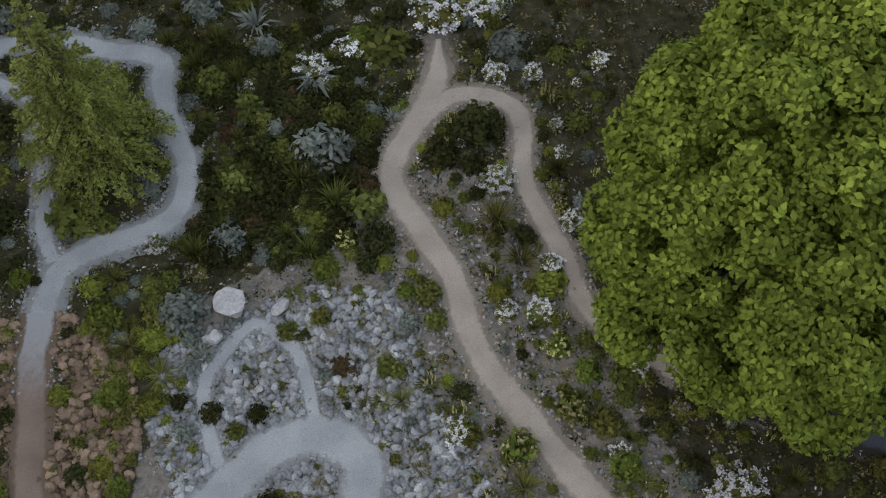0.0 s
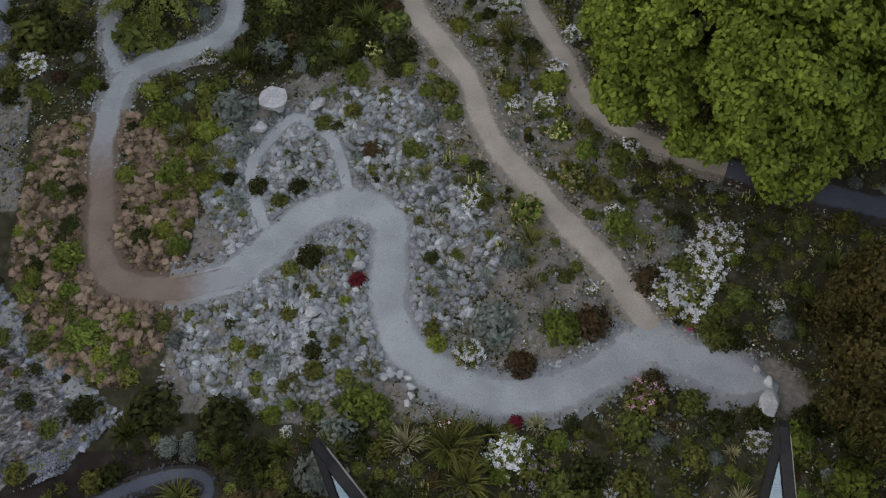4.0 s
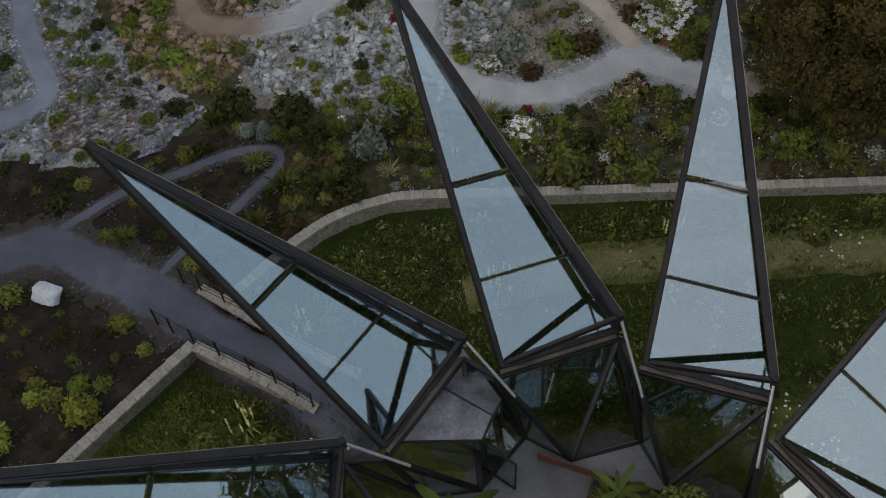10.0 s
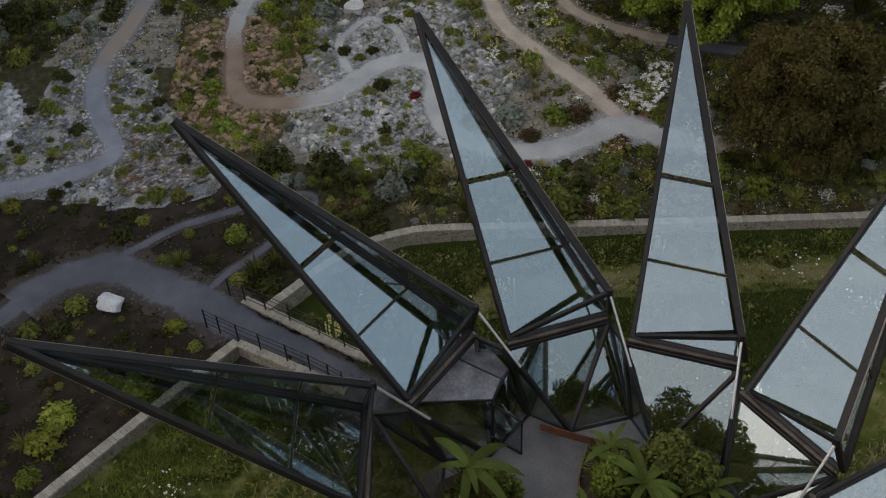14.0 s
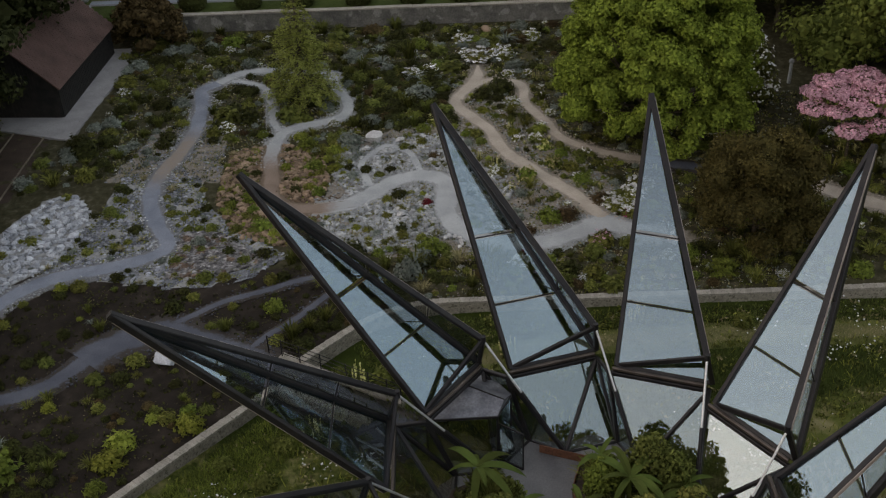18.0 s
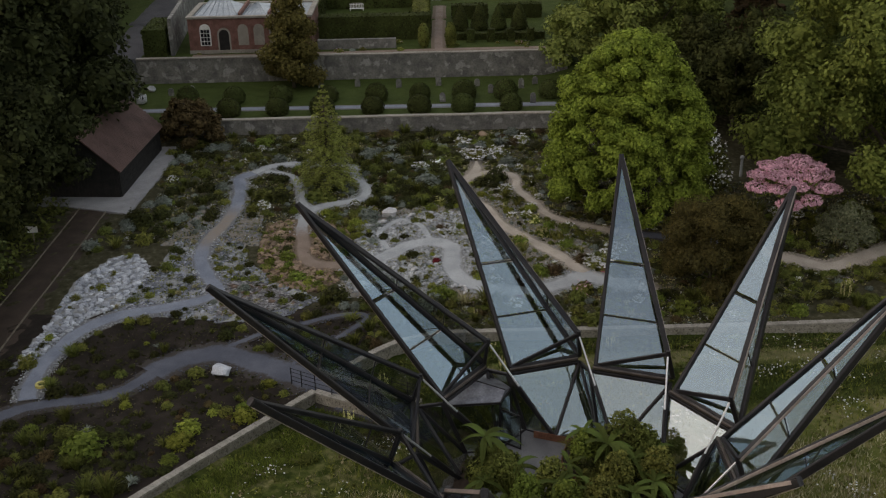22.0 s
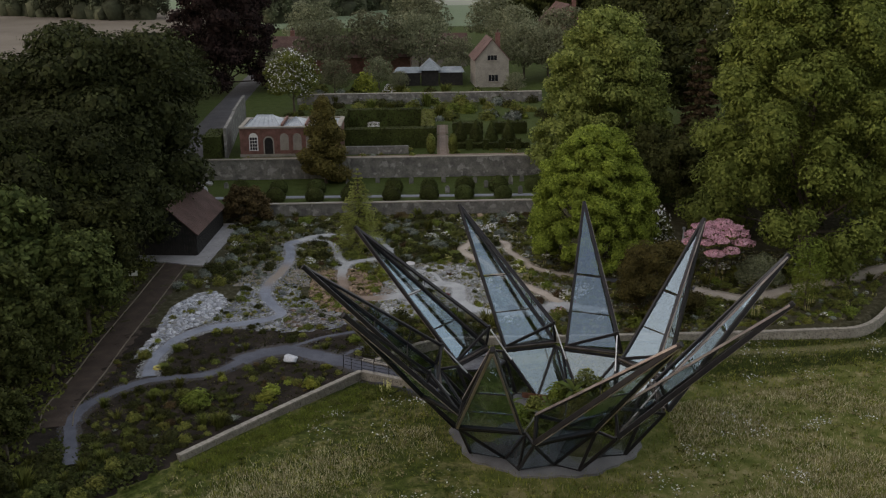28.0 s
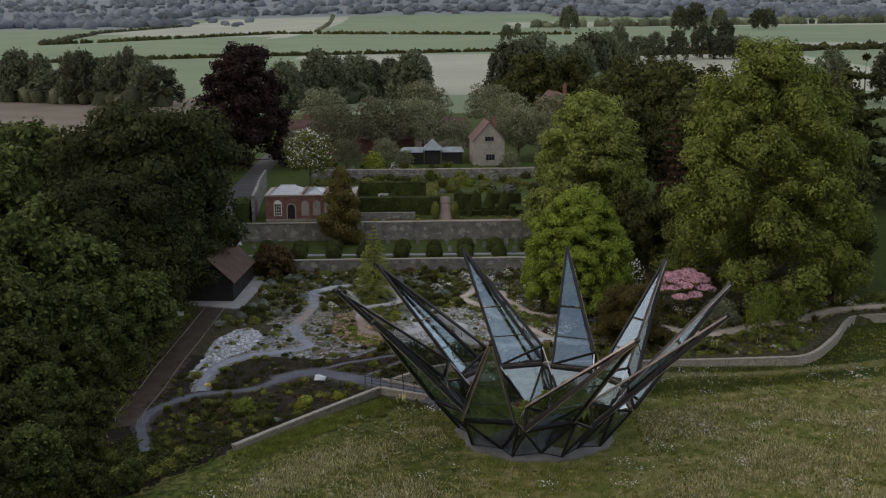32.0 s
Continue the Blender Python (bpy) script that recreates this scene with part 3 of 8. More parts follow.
gx, gy = axis(-34, 40, 0.4, -3600, 3600), axis(14, 90, 0.4, -500, 4600)
GX, GY = np.meshgrid(gx, gy)
GZ = height(GX, GY)
rough_in = (~inside(GX, GY, LOW)) & (GY > 15) & (GY < 87) & (np.abs(GX) < 45)
bumpy = 0.05 * np.sin(GX * 2.1 + 0.7 * GY) * np.sin(GY * 1.7 - 0.4 * GX) + 0.04 * rng.normal(size=GX.shape)
near_path = np.min([dist_poly(GX, GY, p) - w for p, w in PATHS], axis=0)
near_pale = np.min([dist_poly(GX, GY, p) - w for p, w in PATHS if p is not P_ENTRY and p is not P_WEST and p is not P_BED_LOOP], axis=0)
GZ = GZ + np.where(rough_in, bumpy * smooth((near_path - 0.1) / 0.5), 0) - np.where(rough_in, 0.05 * (near_path < 0.25), 0)
GZ = np.where(np.hypot(GX - C_X, GY - C_Y) < 8.6, np.minimum(GZ, FLOOR - 0.12), GZ)
nx, ny = len(gx), len(gy)
idx = np.arange(nx * ny).reshape(ny, nx)
GF = np.stack([idx[:-1, :-1], idx[:-1, 1:], idx[1:, 1:], idx[1:, :-1]], -1).reshape(-1, 4)

gm = bpy.data.materials.new("ground_earth")
gm.use_nodes = True
gn, gl = gm.node_tree.nodes, gm.node_tree.links
g_b = gn["Principled BSDF"]
g_b.inputs["Roughness"].default_value, g_b.inputs["Specular IOR Level"].default_value = 0.95, 0.1
g_pos = gn.new("ShaderNodeNewGeometry")


def gnoise(scale, detail=6, rough=0.6):
    t = gn.new("ShaderNodeTexNoise")
    t.inputs["Scale"].default_value, t.inputs["Detail"].default_value, t.inputs["Roughness"].default_value = scale, detail, rough
    gl.new(g_pos.outputs["Position"], t.inputs["Vector"])
    return t.outputs["Fac"]


def gramp(fac, stops):
    r = gn.new("ShaderNodeValToRGB")
    while len(r.color_ramp.elements) < len(stops):
        r.color_ramp.elements.new(0.5)
    for e, (p, c) in zip(r.color_ramp.elements, stops):
        e.position, e.color = p, (*c, 1)
    gl.new(fac, r.inputs["Fac"])
    return r.outputs["Color"]


def gmix(fac, a, b):
    x = gn.new("ShaderNodeMixRGB")
    gl.new(fac, x.inputs["Fac"])
    gl.new(a, x.inputs["Color1"])
    gl.new(b, x.inputs["Color2"])
    return x.outputs["Color"]


def gzone(name):
    """A zone's weight with an edge broken up by noise."""
    a = gn.new("ShaderNodeAttribute")
    a.attribute_name = name
    s = gn.new("ShaderNodeMath")
    s.operation = "MULTIPLY_ADD"
    gl.new(gnoise(1.3, 6, 0.7), s.inputs[0])
    s.inputs[1].default_value = 0.9
    s2 = gn.new("ShaderNodeMath")
    s2.operation = "ADD"
    gl.new(a.outputs["Fac"], s2.inputs[0])
    s2.inputs[1].default_value = -0.45
    gl.new(s2.outputs["Value"], s.inputs[2])
    r = gn.new("ShaderNodeMapRange")
    r.inputs["From Min"].default_value, r.inputs["From Max"].default_value = 0.40, 0.60
    gl.new(s.outputs["Value"], r.inputs["Value"])
    return r.outputs["Result"]


g_col = gramp(gnoise(0.9), [(0.3, (0.016, 0.013, 0.011)), (0.55, (0.030, 0.024, 0.020)), (0.75, (0.054, 0.044, 0.036))])
g_col = gmix(gzone("z_herb"), g_col, gramp(gnoise(2.2), [(0.3, (0.028, 0.029, 0.015)), (0.55, (0.060, 0.056, 0.032)), (0.76, (0.13, 0.115, 0.09))]))
g_col = gmix(gzone("z_rust"), g_col, gramp(gnoise(3.0), [(0.3, (0.060, 0.043, 0.031)), (0.7, (0.145, 0.108, 0.080))]))
g_col = gmix(gzone("z_scree"), g_col, gramp(gnoise(4.0), [(0.3, (0.19, 0.195, 0.195)), (0.7, (0.36, 0.37, 0.375))]))
g_col = gmix(gzone("z_verge"), g_col, gramp(gnoise(5.0), [(0.3, (0.17, 0.15, 0.125)), (0.7, (0.30, 0.275, 0.245))]))
g_col = gmix(gzone("z_grass"), g_col, gramp(gnoise(0.55, 8, 0.7), [(0.32, (0.055, 0.078, 0.016)), (0.47, (0.105, 0.122, 0.032)), (0.58, (0.19, 0.175, 0.075)), (0.74, (0.34, 0.30, 0.18))]))
g_col = gmix(gzone("z_lush"), g_col, gramp(gnoise(1.1, 8, 0.7), [(0.3, (0.020, 0.032, 0.006)), (0.55, (0.036, 0.053, 0.010)), (0.75, (0.060, 0.077, 0.018))]))
g_col = gmix(gzone("z_lawn"), g_col, gramp(gnoise(0.8, 6), [(0.3, (0.034, 0.052, 0.013)), (0.7, (0.058, 0.083, 0.022))]))
# far field and wheat colours are paled and greyed to paint in distance haze
g_col = gmix(gzone("z_field"), g_col, gramp(gnoise(0.012, 3), [(0.35, (0.145, 0.20, 0.125)), (0.7, (0.18, 0.235, 0.15))]))
g_col = gmix(gzone("z_stubble"), g_col, gramp(gnoise(0.05, 4), [(0.35, (0.145, 0.125, 0.10)), (0.7, (0.19, 0.165, 0.135))]))
g_col = gmix(gzone("z_wheat"), g_col, gramp(gnoise(0.01, 4), [(0.35, (0.27, 0.29, 0.235)), (0.7, (0.34, 0.355, 0.29))]))
# far hills: haze of distance painted as a pale blue-grey ground colour
g_col = gmix(gzone("z_hill_haze"), g_col, gramp(gnoise(0.01, 6), [(0.35, (0.14, 0.168, 0.185)), (0.7, (0.185, 0.212, 0.225))]))
gl.new(g_col, g_b.inputs["Base Color"])
g_bump = gn.new("ShaderNodeBump")
g_bump.inputs["Strength"].default_value, g_bump.inputs["Distance"].default_value = 0.6, 0.08
gl.new(gnoise(9.0, 5), g_bump.inputs["Height"])
gl.new(g_bump.outputs["Normal"], g_b.inputs["Normal"])

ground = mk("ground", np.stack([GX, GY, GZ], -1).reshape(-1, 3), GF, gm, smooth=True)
tagged(ground, "gently sloping garden soil, rough meadow grass and distant fields", "ground", kind="structure")
low_m = inside(GX, GY, LOW)


def zone(name, w):
    ground.data.attributes.new(name, "FLOAT", "POINT").data.foreach_set("value", np.asarray(w, float).ravel().astype(np.float32))


bed = (GX < -6) & (GY < 51)
zone("z_herb", (~low_m) & (GY < 88) & ~bed)
zone("z_rust", inside(GX, GY, RUSTY))
zone("z_scree", inside(GX, GY, SCREE) | inside(GX, GY, SLATY) | inside(GX, GY, CHALK))
zone("z_grass", low_m & (GY < 200))
zone("z_lawn", ((GY > 88) & (GY < 300)) | ((GX > 50) & (GY > 66) & (GY < 300)))
zone("z_field", (GY > 300))
zone("z_lush", np.where(low_m & (GY < 200), np.maximum(smooth((GY - 34.5 - 0.20 * np.maximum(GX - 8, 0)) / 5.0), 0.52 * smooth((5 - GX) / 7)), 0))
zone("z_wheat", ((GY > 412) & (GY < 740 + 0.25 * GX) & (GX > -60) & (GX < 260)) | ((GY > 700 + 0.1 * GX) & (GY < 735 + 0.22 * GX) & (GX < -60)) | ((GY > 1230 - 0.9 * (GX + 195)) & (GY < 2350) & (GX > -480) & (GX < -150)) | ((GY > 1650) & (GY < 2050) & (GX > 150) & (GX < 900)) | ((GY > 780) & (GY < 900) & (GX > 140)))
zone("z_stubble", (GX < -74) & (GY > 186) & (GY < 396))
STONY = [(-8.5, 52.4), (-2.0, 51.8), (4.0, 51.6), (9.5, 55.6), (12.5, 57.5), (9.6, 62.6), (7.6, 66.0), (6.0, 72.0), (2.0, 72.0), (-2.0, 68.6), (-7.0, 66.0)]
SANDY = [(-23.0, 61.5), (-15.0, 61.0), (-15.5, 67.0), (-17.0, 71.0), (-21.0, 69.0)]
zone("z_verge", np.maximum(np.where(rough_in, 0.62 * smooth(1 - (near_pale - 0.05) / 0.75), 0), 0.66 * (inside(GX, GY, STONY) | inside(GX, GY, SANDY))))
# where the ground takes the painted haze colour of the far hills
zone("z_hill_haze", (GY > 2350) | ((GX < -500) & (GY > 1700)))


def strip(name, line, half, mat, label, category="path", lift=0.05, wobble=0.3, taper=(0, 0)):
    """A trodden path: crowned, with ragged edges that sink into the soil."""
    P = curve(line, 0.35)
    T = np.gradient(P, axis=0)
    T /= np.linalg.norm(T, axis=1, keepdims=True) + 1e-9
    Nn = np.stack([-T[:, 1], T[:, 0]], 1)
    V, A, prof = [], [], ((-1.55, -0.6), (-1.2, 0.1), (-0.8, 0.7), (-0.4, 1.0), (0, 1.1), (0.4, 1.0), (0.8, 0.7), (1.2, 0.1), (1.55, -0.6))
    for i, (p, nn) in enumerate(zip(P, Nn)):
        thin = min([1.0] + [float(0.2 + 0.8 * smooth(0.35 * n_ / t_)) for n_, t_ in zip((i, len(P) - 1 - i), taper) if t_])
        for o, h in prof:
            wv = half * thin * o * (1 + wobble * noise.noise((p[0] * 0.9 + (9 if o > 0 else 0), p[1] * 0.9, 0.3)) * (abs(o) > 0.6))
            x, y = p + nn * wv
            V.append((x, y, lift * h))
            A.append(min(1.0, max(0.0, (abs(o) - 0.30) / 0.85)))
    V = np.array(V)
    V[:, 2] += height(V[:, 0], V[:, 1]) + 0.012
    k = len(prof)
    F = [(i * k + j, i * k + j + 1, (i + 1) * k + j + 1, (i + 1) * k + j) for i in range(len(P) - 1) for j in range(k - 1)]
    ob = mk(name, V, [f[::-1] for f in F], mat, smooth=True)
    warm = np.maximum(smooth(0.2 - dist_poly(V[:, 0], V[:, 1], P_RUST) / 2.4), 0.75 * smooth(1.3 - np.hypot(V[:, 0] + 18.6, V[:, 1] - 64.5) / 4.5))
    if line is P_RUST:
        warm = np.maximum(smooth((V[:, 0] + 8.5) / 2.5), np.clip((V[:, 1] - 61.8) / 4.0, 0, 1))
    if line is P_WHITE:
        warm = 1 - smooth((V[:, 0] + 8.5) / 2.5)
    if line is P_UPPER:
        warm = np.where(V[:, 1] < 67, 1 - np.clip((V[:, 1] - 61.8) / 4.0, 0, 1), 0)
    ob.data.attributes.new("thin", "FLOAT", "POINT").data.foreach_set("value", np.array(A, np.float32))
    ob.data.attributes.new("warm", "FLOAT", "POINT").data.foreach_set("value", warm.astype(np.float32))
    return tagged(ob, label, category, kind="structure")


strip("path_beige", P_BEIGE, 0.56, M["gravel_beige"], "winding beige gravel path between flowering beds", taper=(2.2, 0))
strip("path_beige_loop", P_LOOP, 0.46, M["gravel_beige"], "narrow beige gravel path looping under a lime-green tree", lift=0.045)
# tree shade on the beige path is painted with the darker gravel
strip("path_shade", P_SHADE, 0.6, M["gravel_slate"], "gravel path under trees, their shade painted as darker gravel", lift=0.05)
strip("path_east", P_LOOP_EAST, 0.8, M["gravel_beige"], "pale earth path leading past shrubs", lift=0.04)
strip("path_fork", P_FORK, 0.9, M["gravel_grey"], "wide grey gravel fork of the garden path", lift=0.06, taper=(0, 1.4))
strip("path_white", P_WHITE, 0.82, M["gravel_grey"], "winding pale grey gravel path through stony beds")
strip("path_rust", P_RUST, 0.62, M["gravel_rust"], "rust-brown gravel path between brown rocks", lift=0.06)
strip("path_upper", P_UPPER, 0.54, M["gravel_grey"], "pale grey gravel path round a feathery conifer")
strip("path_upper_spur", P_UPPER_SPUR, 0.35, M["gravel_grey"], "narrow grey gravel path behind a conifer", lift=0.04)
strip("path_slate", P_SLATE, 0.66, M["gravel_blue"], "blue-grey gravel path through slate beds")
strip("path_west", P_WEST, 0.6, M["gravel_slate"], "dark grey gravel path curving round soil beds", lift=0.055)
strip("path_entry", P_ENTRY, 1.15, M["gravel_slate"], "wide dark grey gravel path to the glasshouse door", lift=0.07)
strip("path_bed_loop", P_BED_LOOP, 0.26, M["gravel_slate"], "thin dark gravel loop through bare soil")
strip("path_narrow", P_NARROW, 0.3, M["gravel_grey"], "narrow gravel track round a stone island", lift=0.04)
strip("track_bark", P_TRACK, 1.2, M["bark_track"], "dark bark track under trees with pale edging", "track")
strip("path_mown", P_MOWN, 0.7, surf("dry_grass", (0.105, 0.105, 0.040), (0.17, 0.155, 0.070), 0.8, 12), "strip of dry mown grass in the meadow", lift=0.015)
worn(bpy.data.objects["path_mown"].data.materials[0], (0.115, 0.125, 0.036))
for off in (-1.25, 1.25):
    P = curve(P_TRACK, 1.0)
    V, F = [], []
    for a, b in zip(P[:-1], P[1:]):
        beam_vf((a[0] + off, a[1], hz(a[0] + off, a[1]) + 0.05), (b[0] + off, b[1], hz(b[0] + off, b[1]) + 0.05), 0.08, 0.18, V=V, F=F)
    tagged(mk("trim_track_edge", V, F, M["wood_post"]), "pale timber edging board beside a bark track", "edging", kind="structure")

# ---- retaining walls with coping stones ----


def stone_mesh(name, sx, sy, sz, mat, seed, e=0.12):
    """One squared stone with eased, slightly uneven corners."""
    r = np.random.default_rng(seed)
    V = []
    for z in (0, 1):
        for x, y in ((-1, -1), (1, -1), (1, 1), (-1, 1)):
            for dx, dy in ((1 - e, 1), (1, 1 - e)) if x * y < 0 else ((1, 1 - e), (1 - e, 1)):
                V.append((x * dx * sx / 2 * (1 + r.normal() * 0.03), y * dy * sy / 2 * (1 + r.normal() * 0.03), z * sz * (1 + r.normal() * 0.05)))
    F = [tuple(7 - i for i in range(8)), tuple(8 + i for i in range(8))] + [(i, (i + 1) % 8, 8 + (i + 1) % 8, 8 + i) for i in range(8)]
    me = bpy.data.meshes.new(name)
    me.from_pydata(V, [], F)
    me.materials.append(mat)
    return me


COPES = [stone_mesh("coping_stone", 0.196, 0.46, 0.12, M["coping"], s, 0.05) for s in range(4)]
wall_jobs = []


def low_wall(name, line, top, label, drop=0.95, thick=0.36):
    P = curve(line, 0.33)
    T = np.gradient(P, axis=0)
    T /= np.linalg.norm(T, axis=1, keepdims=True)
    Nn = np.stack([-T[:, 1], T[:, 0]], 1)
    V = []
    for i, (p, n_) in enumerate(zip(P, Nn)):
        zt = top(p)
        for s, z in ((-1, zt - drop), (-1, zt), (1, zt), (1, zt - drop)):
            x, y = p + n_ * s * thick / 2 * (1 + 0.06 * noise.noise((p[0], p[1], z)))
            V.append((x, y, z))
    k = len(P)
    F = [(4 * i + j, 4 * i + j + 1, 4 * i + j + 5, 4 * i + j + 4) for i in range(k - 1) for j in range(3)] + [(0, 1, 2, 3), (4 * k - 1, 4 * k - 2, 4 * k - 3, 4 * k - 4)]
    ob = tagged(mk(name, V, F, M["wall_stone"]), label, "wall", kind="structure")
    P = curve(line, 0.05)
    d = np.concatenate([[0], np.cumsum(np.hypot(*np.diff(P, axis=0).T))])
    at = np.arange(0.1, d[-1], 0.2)
    P = np.stack([np.interp(at, d, P[:, 0]), np.interp(at, d, P[:, 1])], 1)
    T = np.gradient(P, axis=0)
    wall_jobs.append((ob, P, T, top))
    return ob


low_wall("wall_west", WALL_WEST, lambda p: -0.86, "low rubble-stone retaining wall with pale coping beside meadow")
low_wall("wall_north", WALL_NORTH, lambda p: -0.74 + 0.5 * smooth((p[0] - 36) / 14), "long low stone retaining wall with pale coping stones")
low_wall("wall_entry_south", [(-8.6, 40.35), (-5.2, 38.5), (-3.6, 37.5)], lambda p: -0.86, "low stone kerb wall carrying black railings", thick=0.3)
low_wall("wall_entry_north", [(-8.7, 43.0), (-7.6, 42.3), (-3.8, 39.9), (-2.0, 38.9)], lambda p: -0.86, "low stone kerb wall carrying black railings", thick=0.3)

# ---- terraces behind the garden ----


def terrace_wall(name, x0, x1, y, z0, z1, label, thick=0.5):
    k = int((x1 - x0) / 0.8)
    X = np.linspace(x0, x1, k)
    V = []
    for x in X:
        zz = z1 + 0.06 * noise.noise((x * 0.5, y, 1))
        for dy, z in ((-thick / 2, z0), (-thick / 2 + 0.03, zz), (thick / 2, zz), (thick / 2, z0)):
            V.append((x, y + dy + 0.05 * noise.noise((x, z, y)), z))
    F = [(4 * i + j, 4 * i + j + 4, 4 * i + j + 5, 4 * i + j + 1) for i in range(k - 1) for j in range(3)] + [(3, 2, 1, 0), (4 * k - 4, 4 * k - 3, 4 * k - 2, 4 * k - 1)]
    ob = tagged(mk(name, V, F, M["old_wall"]), label, "wall", kind="structure")
    V, F = [], []
    for a, b in zip(X[:-1], X[1:]):
        v, f = boxes([(a + 0.01, y - thick / 2 - 0.06, z1 - 0.02, b - 0.01, y + thick / 2 + 0.05, z1 + 0.1 + 0.02 * math.sin(a * 7))])
        F += [tuple(i + len(V) for i in q) for q in f]
        V += v
    mk("coping", V, F, M["coping"], ob)["kind"] = "stuff"
    return ob


terrace_wall("wall_lower_terrace", -27.5, 14.0, 87.7, 0.2, 2.05, "lichen-spotted old grey stone garden wall with lawn above")
terrace_wall("wall_upper_terrace", -34.6, 14.0, 102.6, 1.7, 4.7, "tall lichen-stained old stone terrace wall")
strip("path_lawn", [(-32, 91.9), (-20, 91.8), (0, 91.4), (13, 91.2)], 0.5, M["gravel_blue"], "straight grey gravel path across a lawn", lift=0.03, wobble=0.04)
strip("road", [(-35.5, 92.0), (-36.7, 106.0), (-37.9, 138), (-39.0, 180), (-38.6, 212), (-34.0, 235), (-20, 255)], 1.7, M["asphalt"], "grey tarmac lane beside a garden wall", "road", lift=0.06, wobble=0.05)
mk_wall = [(-30.8, 104.3), (-32.2, 120.0), (-33.4, 137.0)]
V, F = [], []
for a, b in zip(mk_wall[:-1], mk_wall[1:]):
    beam_vf((*a, 6.6), (*b, 6.4), 0.45, 4.4, V=V, F=F, ease=0.05)
tagged(mk("wall_lane", V, F, M["old_wall"]), "grey rendered garden wall along a lane", "wall", kind="structure")

# ---- the glasshouse ----
house = tagged(new("glasshouse"), "dark steel and glass glasshouse with ten open pointed petals", "glasshouse")
house.location = (C_X, C_Y, FLOOR)


def clear(ob):
    """Lets daylight through a pane."""
    ob.visible_shadow = False
    return ob


def node(r, deg, z):
    a = radians(deg)
    return Vector((r * math.cos(a), r * math.sin(a), z - FLOOR))


def frame_mesh(segments):
    V, F = [], []
    for a, b, w, h, up in segments:
        beam_vf(a, b, w, h, up, V, F)
    return V, F


SPLITS = (0.0, 0.52, 0.77, 1.0)
for k in range(10):
    phi = 1.5 + 36 * k
    T_, L_, N_, H_ = node(17.65, phi, 12.05), node(8.12, phi - 1.5, 2.3), node(9.35, phi - 30.2, 2.15), node(8.75, phi - 29.8, 3.95)
    n_main = (L_ - T_).cross(N_ - T_).normalized()
    n_fin = (N_ - T_).cross(H_ - T_).normalized()
    V, F = frame_mesh([(T_, L_, 0.22, 0.32, n_main), (T_, N_, 0.26, 0.36, n_main), (T_, H_, 0.20, 0.30, n_fin),
                       (L_, N_, 0.20, 0.30, n_main), (L_, H_, 0.15, 0.24, (0, 0, 1)), (N_, H_, 0.20, 0.26, n_fin)])
    petal = mk("petal", V, F, M["steel"], house, "black steel petal frame tapering to a point")
    for edge, n_, tag in (((L_, N_), n_main, 0), ((N_, H_), n_fin, 1)):
        for a, b in zip(SPLITS[:-1], SPLITS[1:]):
            q = [T_.lerp(edge[0], a), T_.lerp(edge[0], b), T_.lerp(edge[1], b), T_.lerp(edge[1], a)]
            q = q[:3] if a == 0 else q
            clear(mk("pane", *slab(inset(q, 0.10 if a else 0.16), 0.03), M["glass_fin" if tag else "glass"], petal))
            if a:
                mk("mullion", *frame_mesh([(T_.lerp(edge[0], a), T_.lerp(edge[1], a), 0.06, 0.07, n_)]), M["steel"], petal)
    out_ = -n_main * 0.17
    mk("edge_cladding", *frame_mesh([(T_.lerp(H_, 0.02) - n_fin * 0.13, H_ - n_fin * 0.13, 0.15, 0.06, n_fin), (T_.lerp(N_, 0.02) + out_, N_ + out_, 0.18, 0.06, n_main), (T_.lerp(L_, 0.02) + out_, L_ + out_, 0.14, 0.06, n_main)]), M["cladding"], petal, "bronze outer edge cladding")
    # the ram that opens the petal
    foot = node(5.7, phi - 36 - 19.5, FLOOR)
    mid_ = H_.lerp(foot, 0.46)
    ram = mk("ram_cylinder", *tube_vf(mid_, H_.lerp(foot, 0.80), 0.10, 0.10, 10), M["steel"], house, "black ram cylinder")
    mk("ram_rod", *tube_vf(H_, mid_, 0.055, 0.055, 8), M["rod_steel"], ram, "bright steel ram rod")
    mk("hinge_knuckle", *tube_vf(H_ + Vector((0, 0, -0.16)), H_ + Vector((0, 0, 0.2)), 0.15, 0.13, 10), M["steel"], house)
    # folded base: ring beam, feet and panes
    Lb, Nb, Nn_ = node(7.85, phi + 0.5, 2.05), node(9.1, phi - 30.5, 1.85), node(9.1, phi + 5.5, 1.85)
    F0, F1, I_ = node(6.85, phi - 36 - 5.5, FLOOR), node(6.85, phi - 5.5, FLOOR), node(5.7, phi - 19.5, FLOOR)
    segs = [(Nb, Lb, 0.2, 0.22), (Nb, I_, 0.18, 0.24), (Lb, I_, 0.18, 0.24), (Nb, F0, 0.18, 0.24), (Lb, F1, 0.18, 0.24), (Lb, Nn_, 0.18, 0.2), (F0, I_, 0.14, 0.16), (I_, F1, 0.14, 0.16)]
    bay = mk("base_frame", *frame_mesh([(a, b, w, h, (0, 0, 1)) for a, b, w, h in segs]), M["steel"], house, "triangulated black steel base frame")
    for tri in ((Nb, Lb, I_), (Nb, I_, F0), (Lb, F1, I_), (Lb, Nn_, F1)):
        if k == 4 and tri[2] is I_ and tri[0] is Nb:
            continue
        clear(mk("pane", *slab(inset(tri, 0.16), 0.03), M["glass_base"], bay))
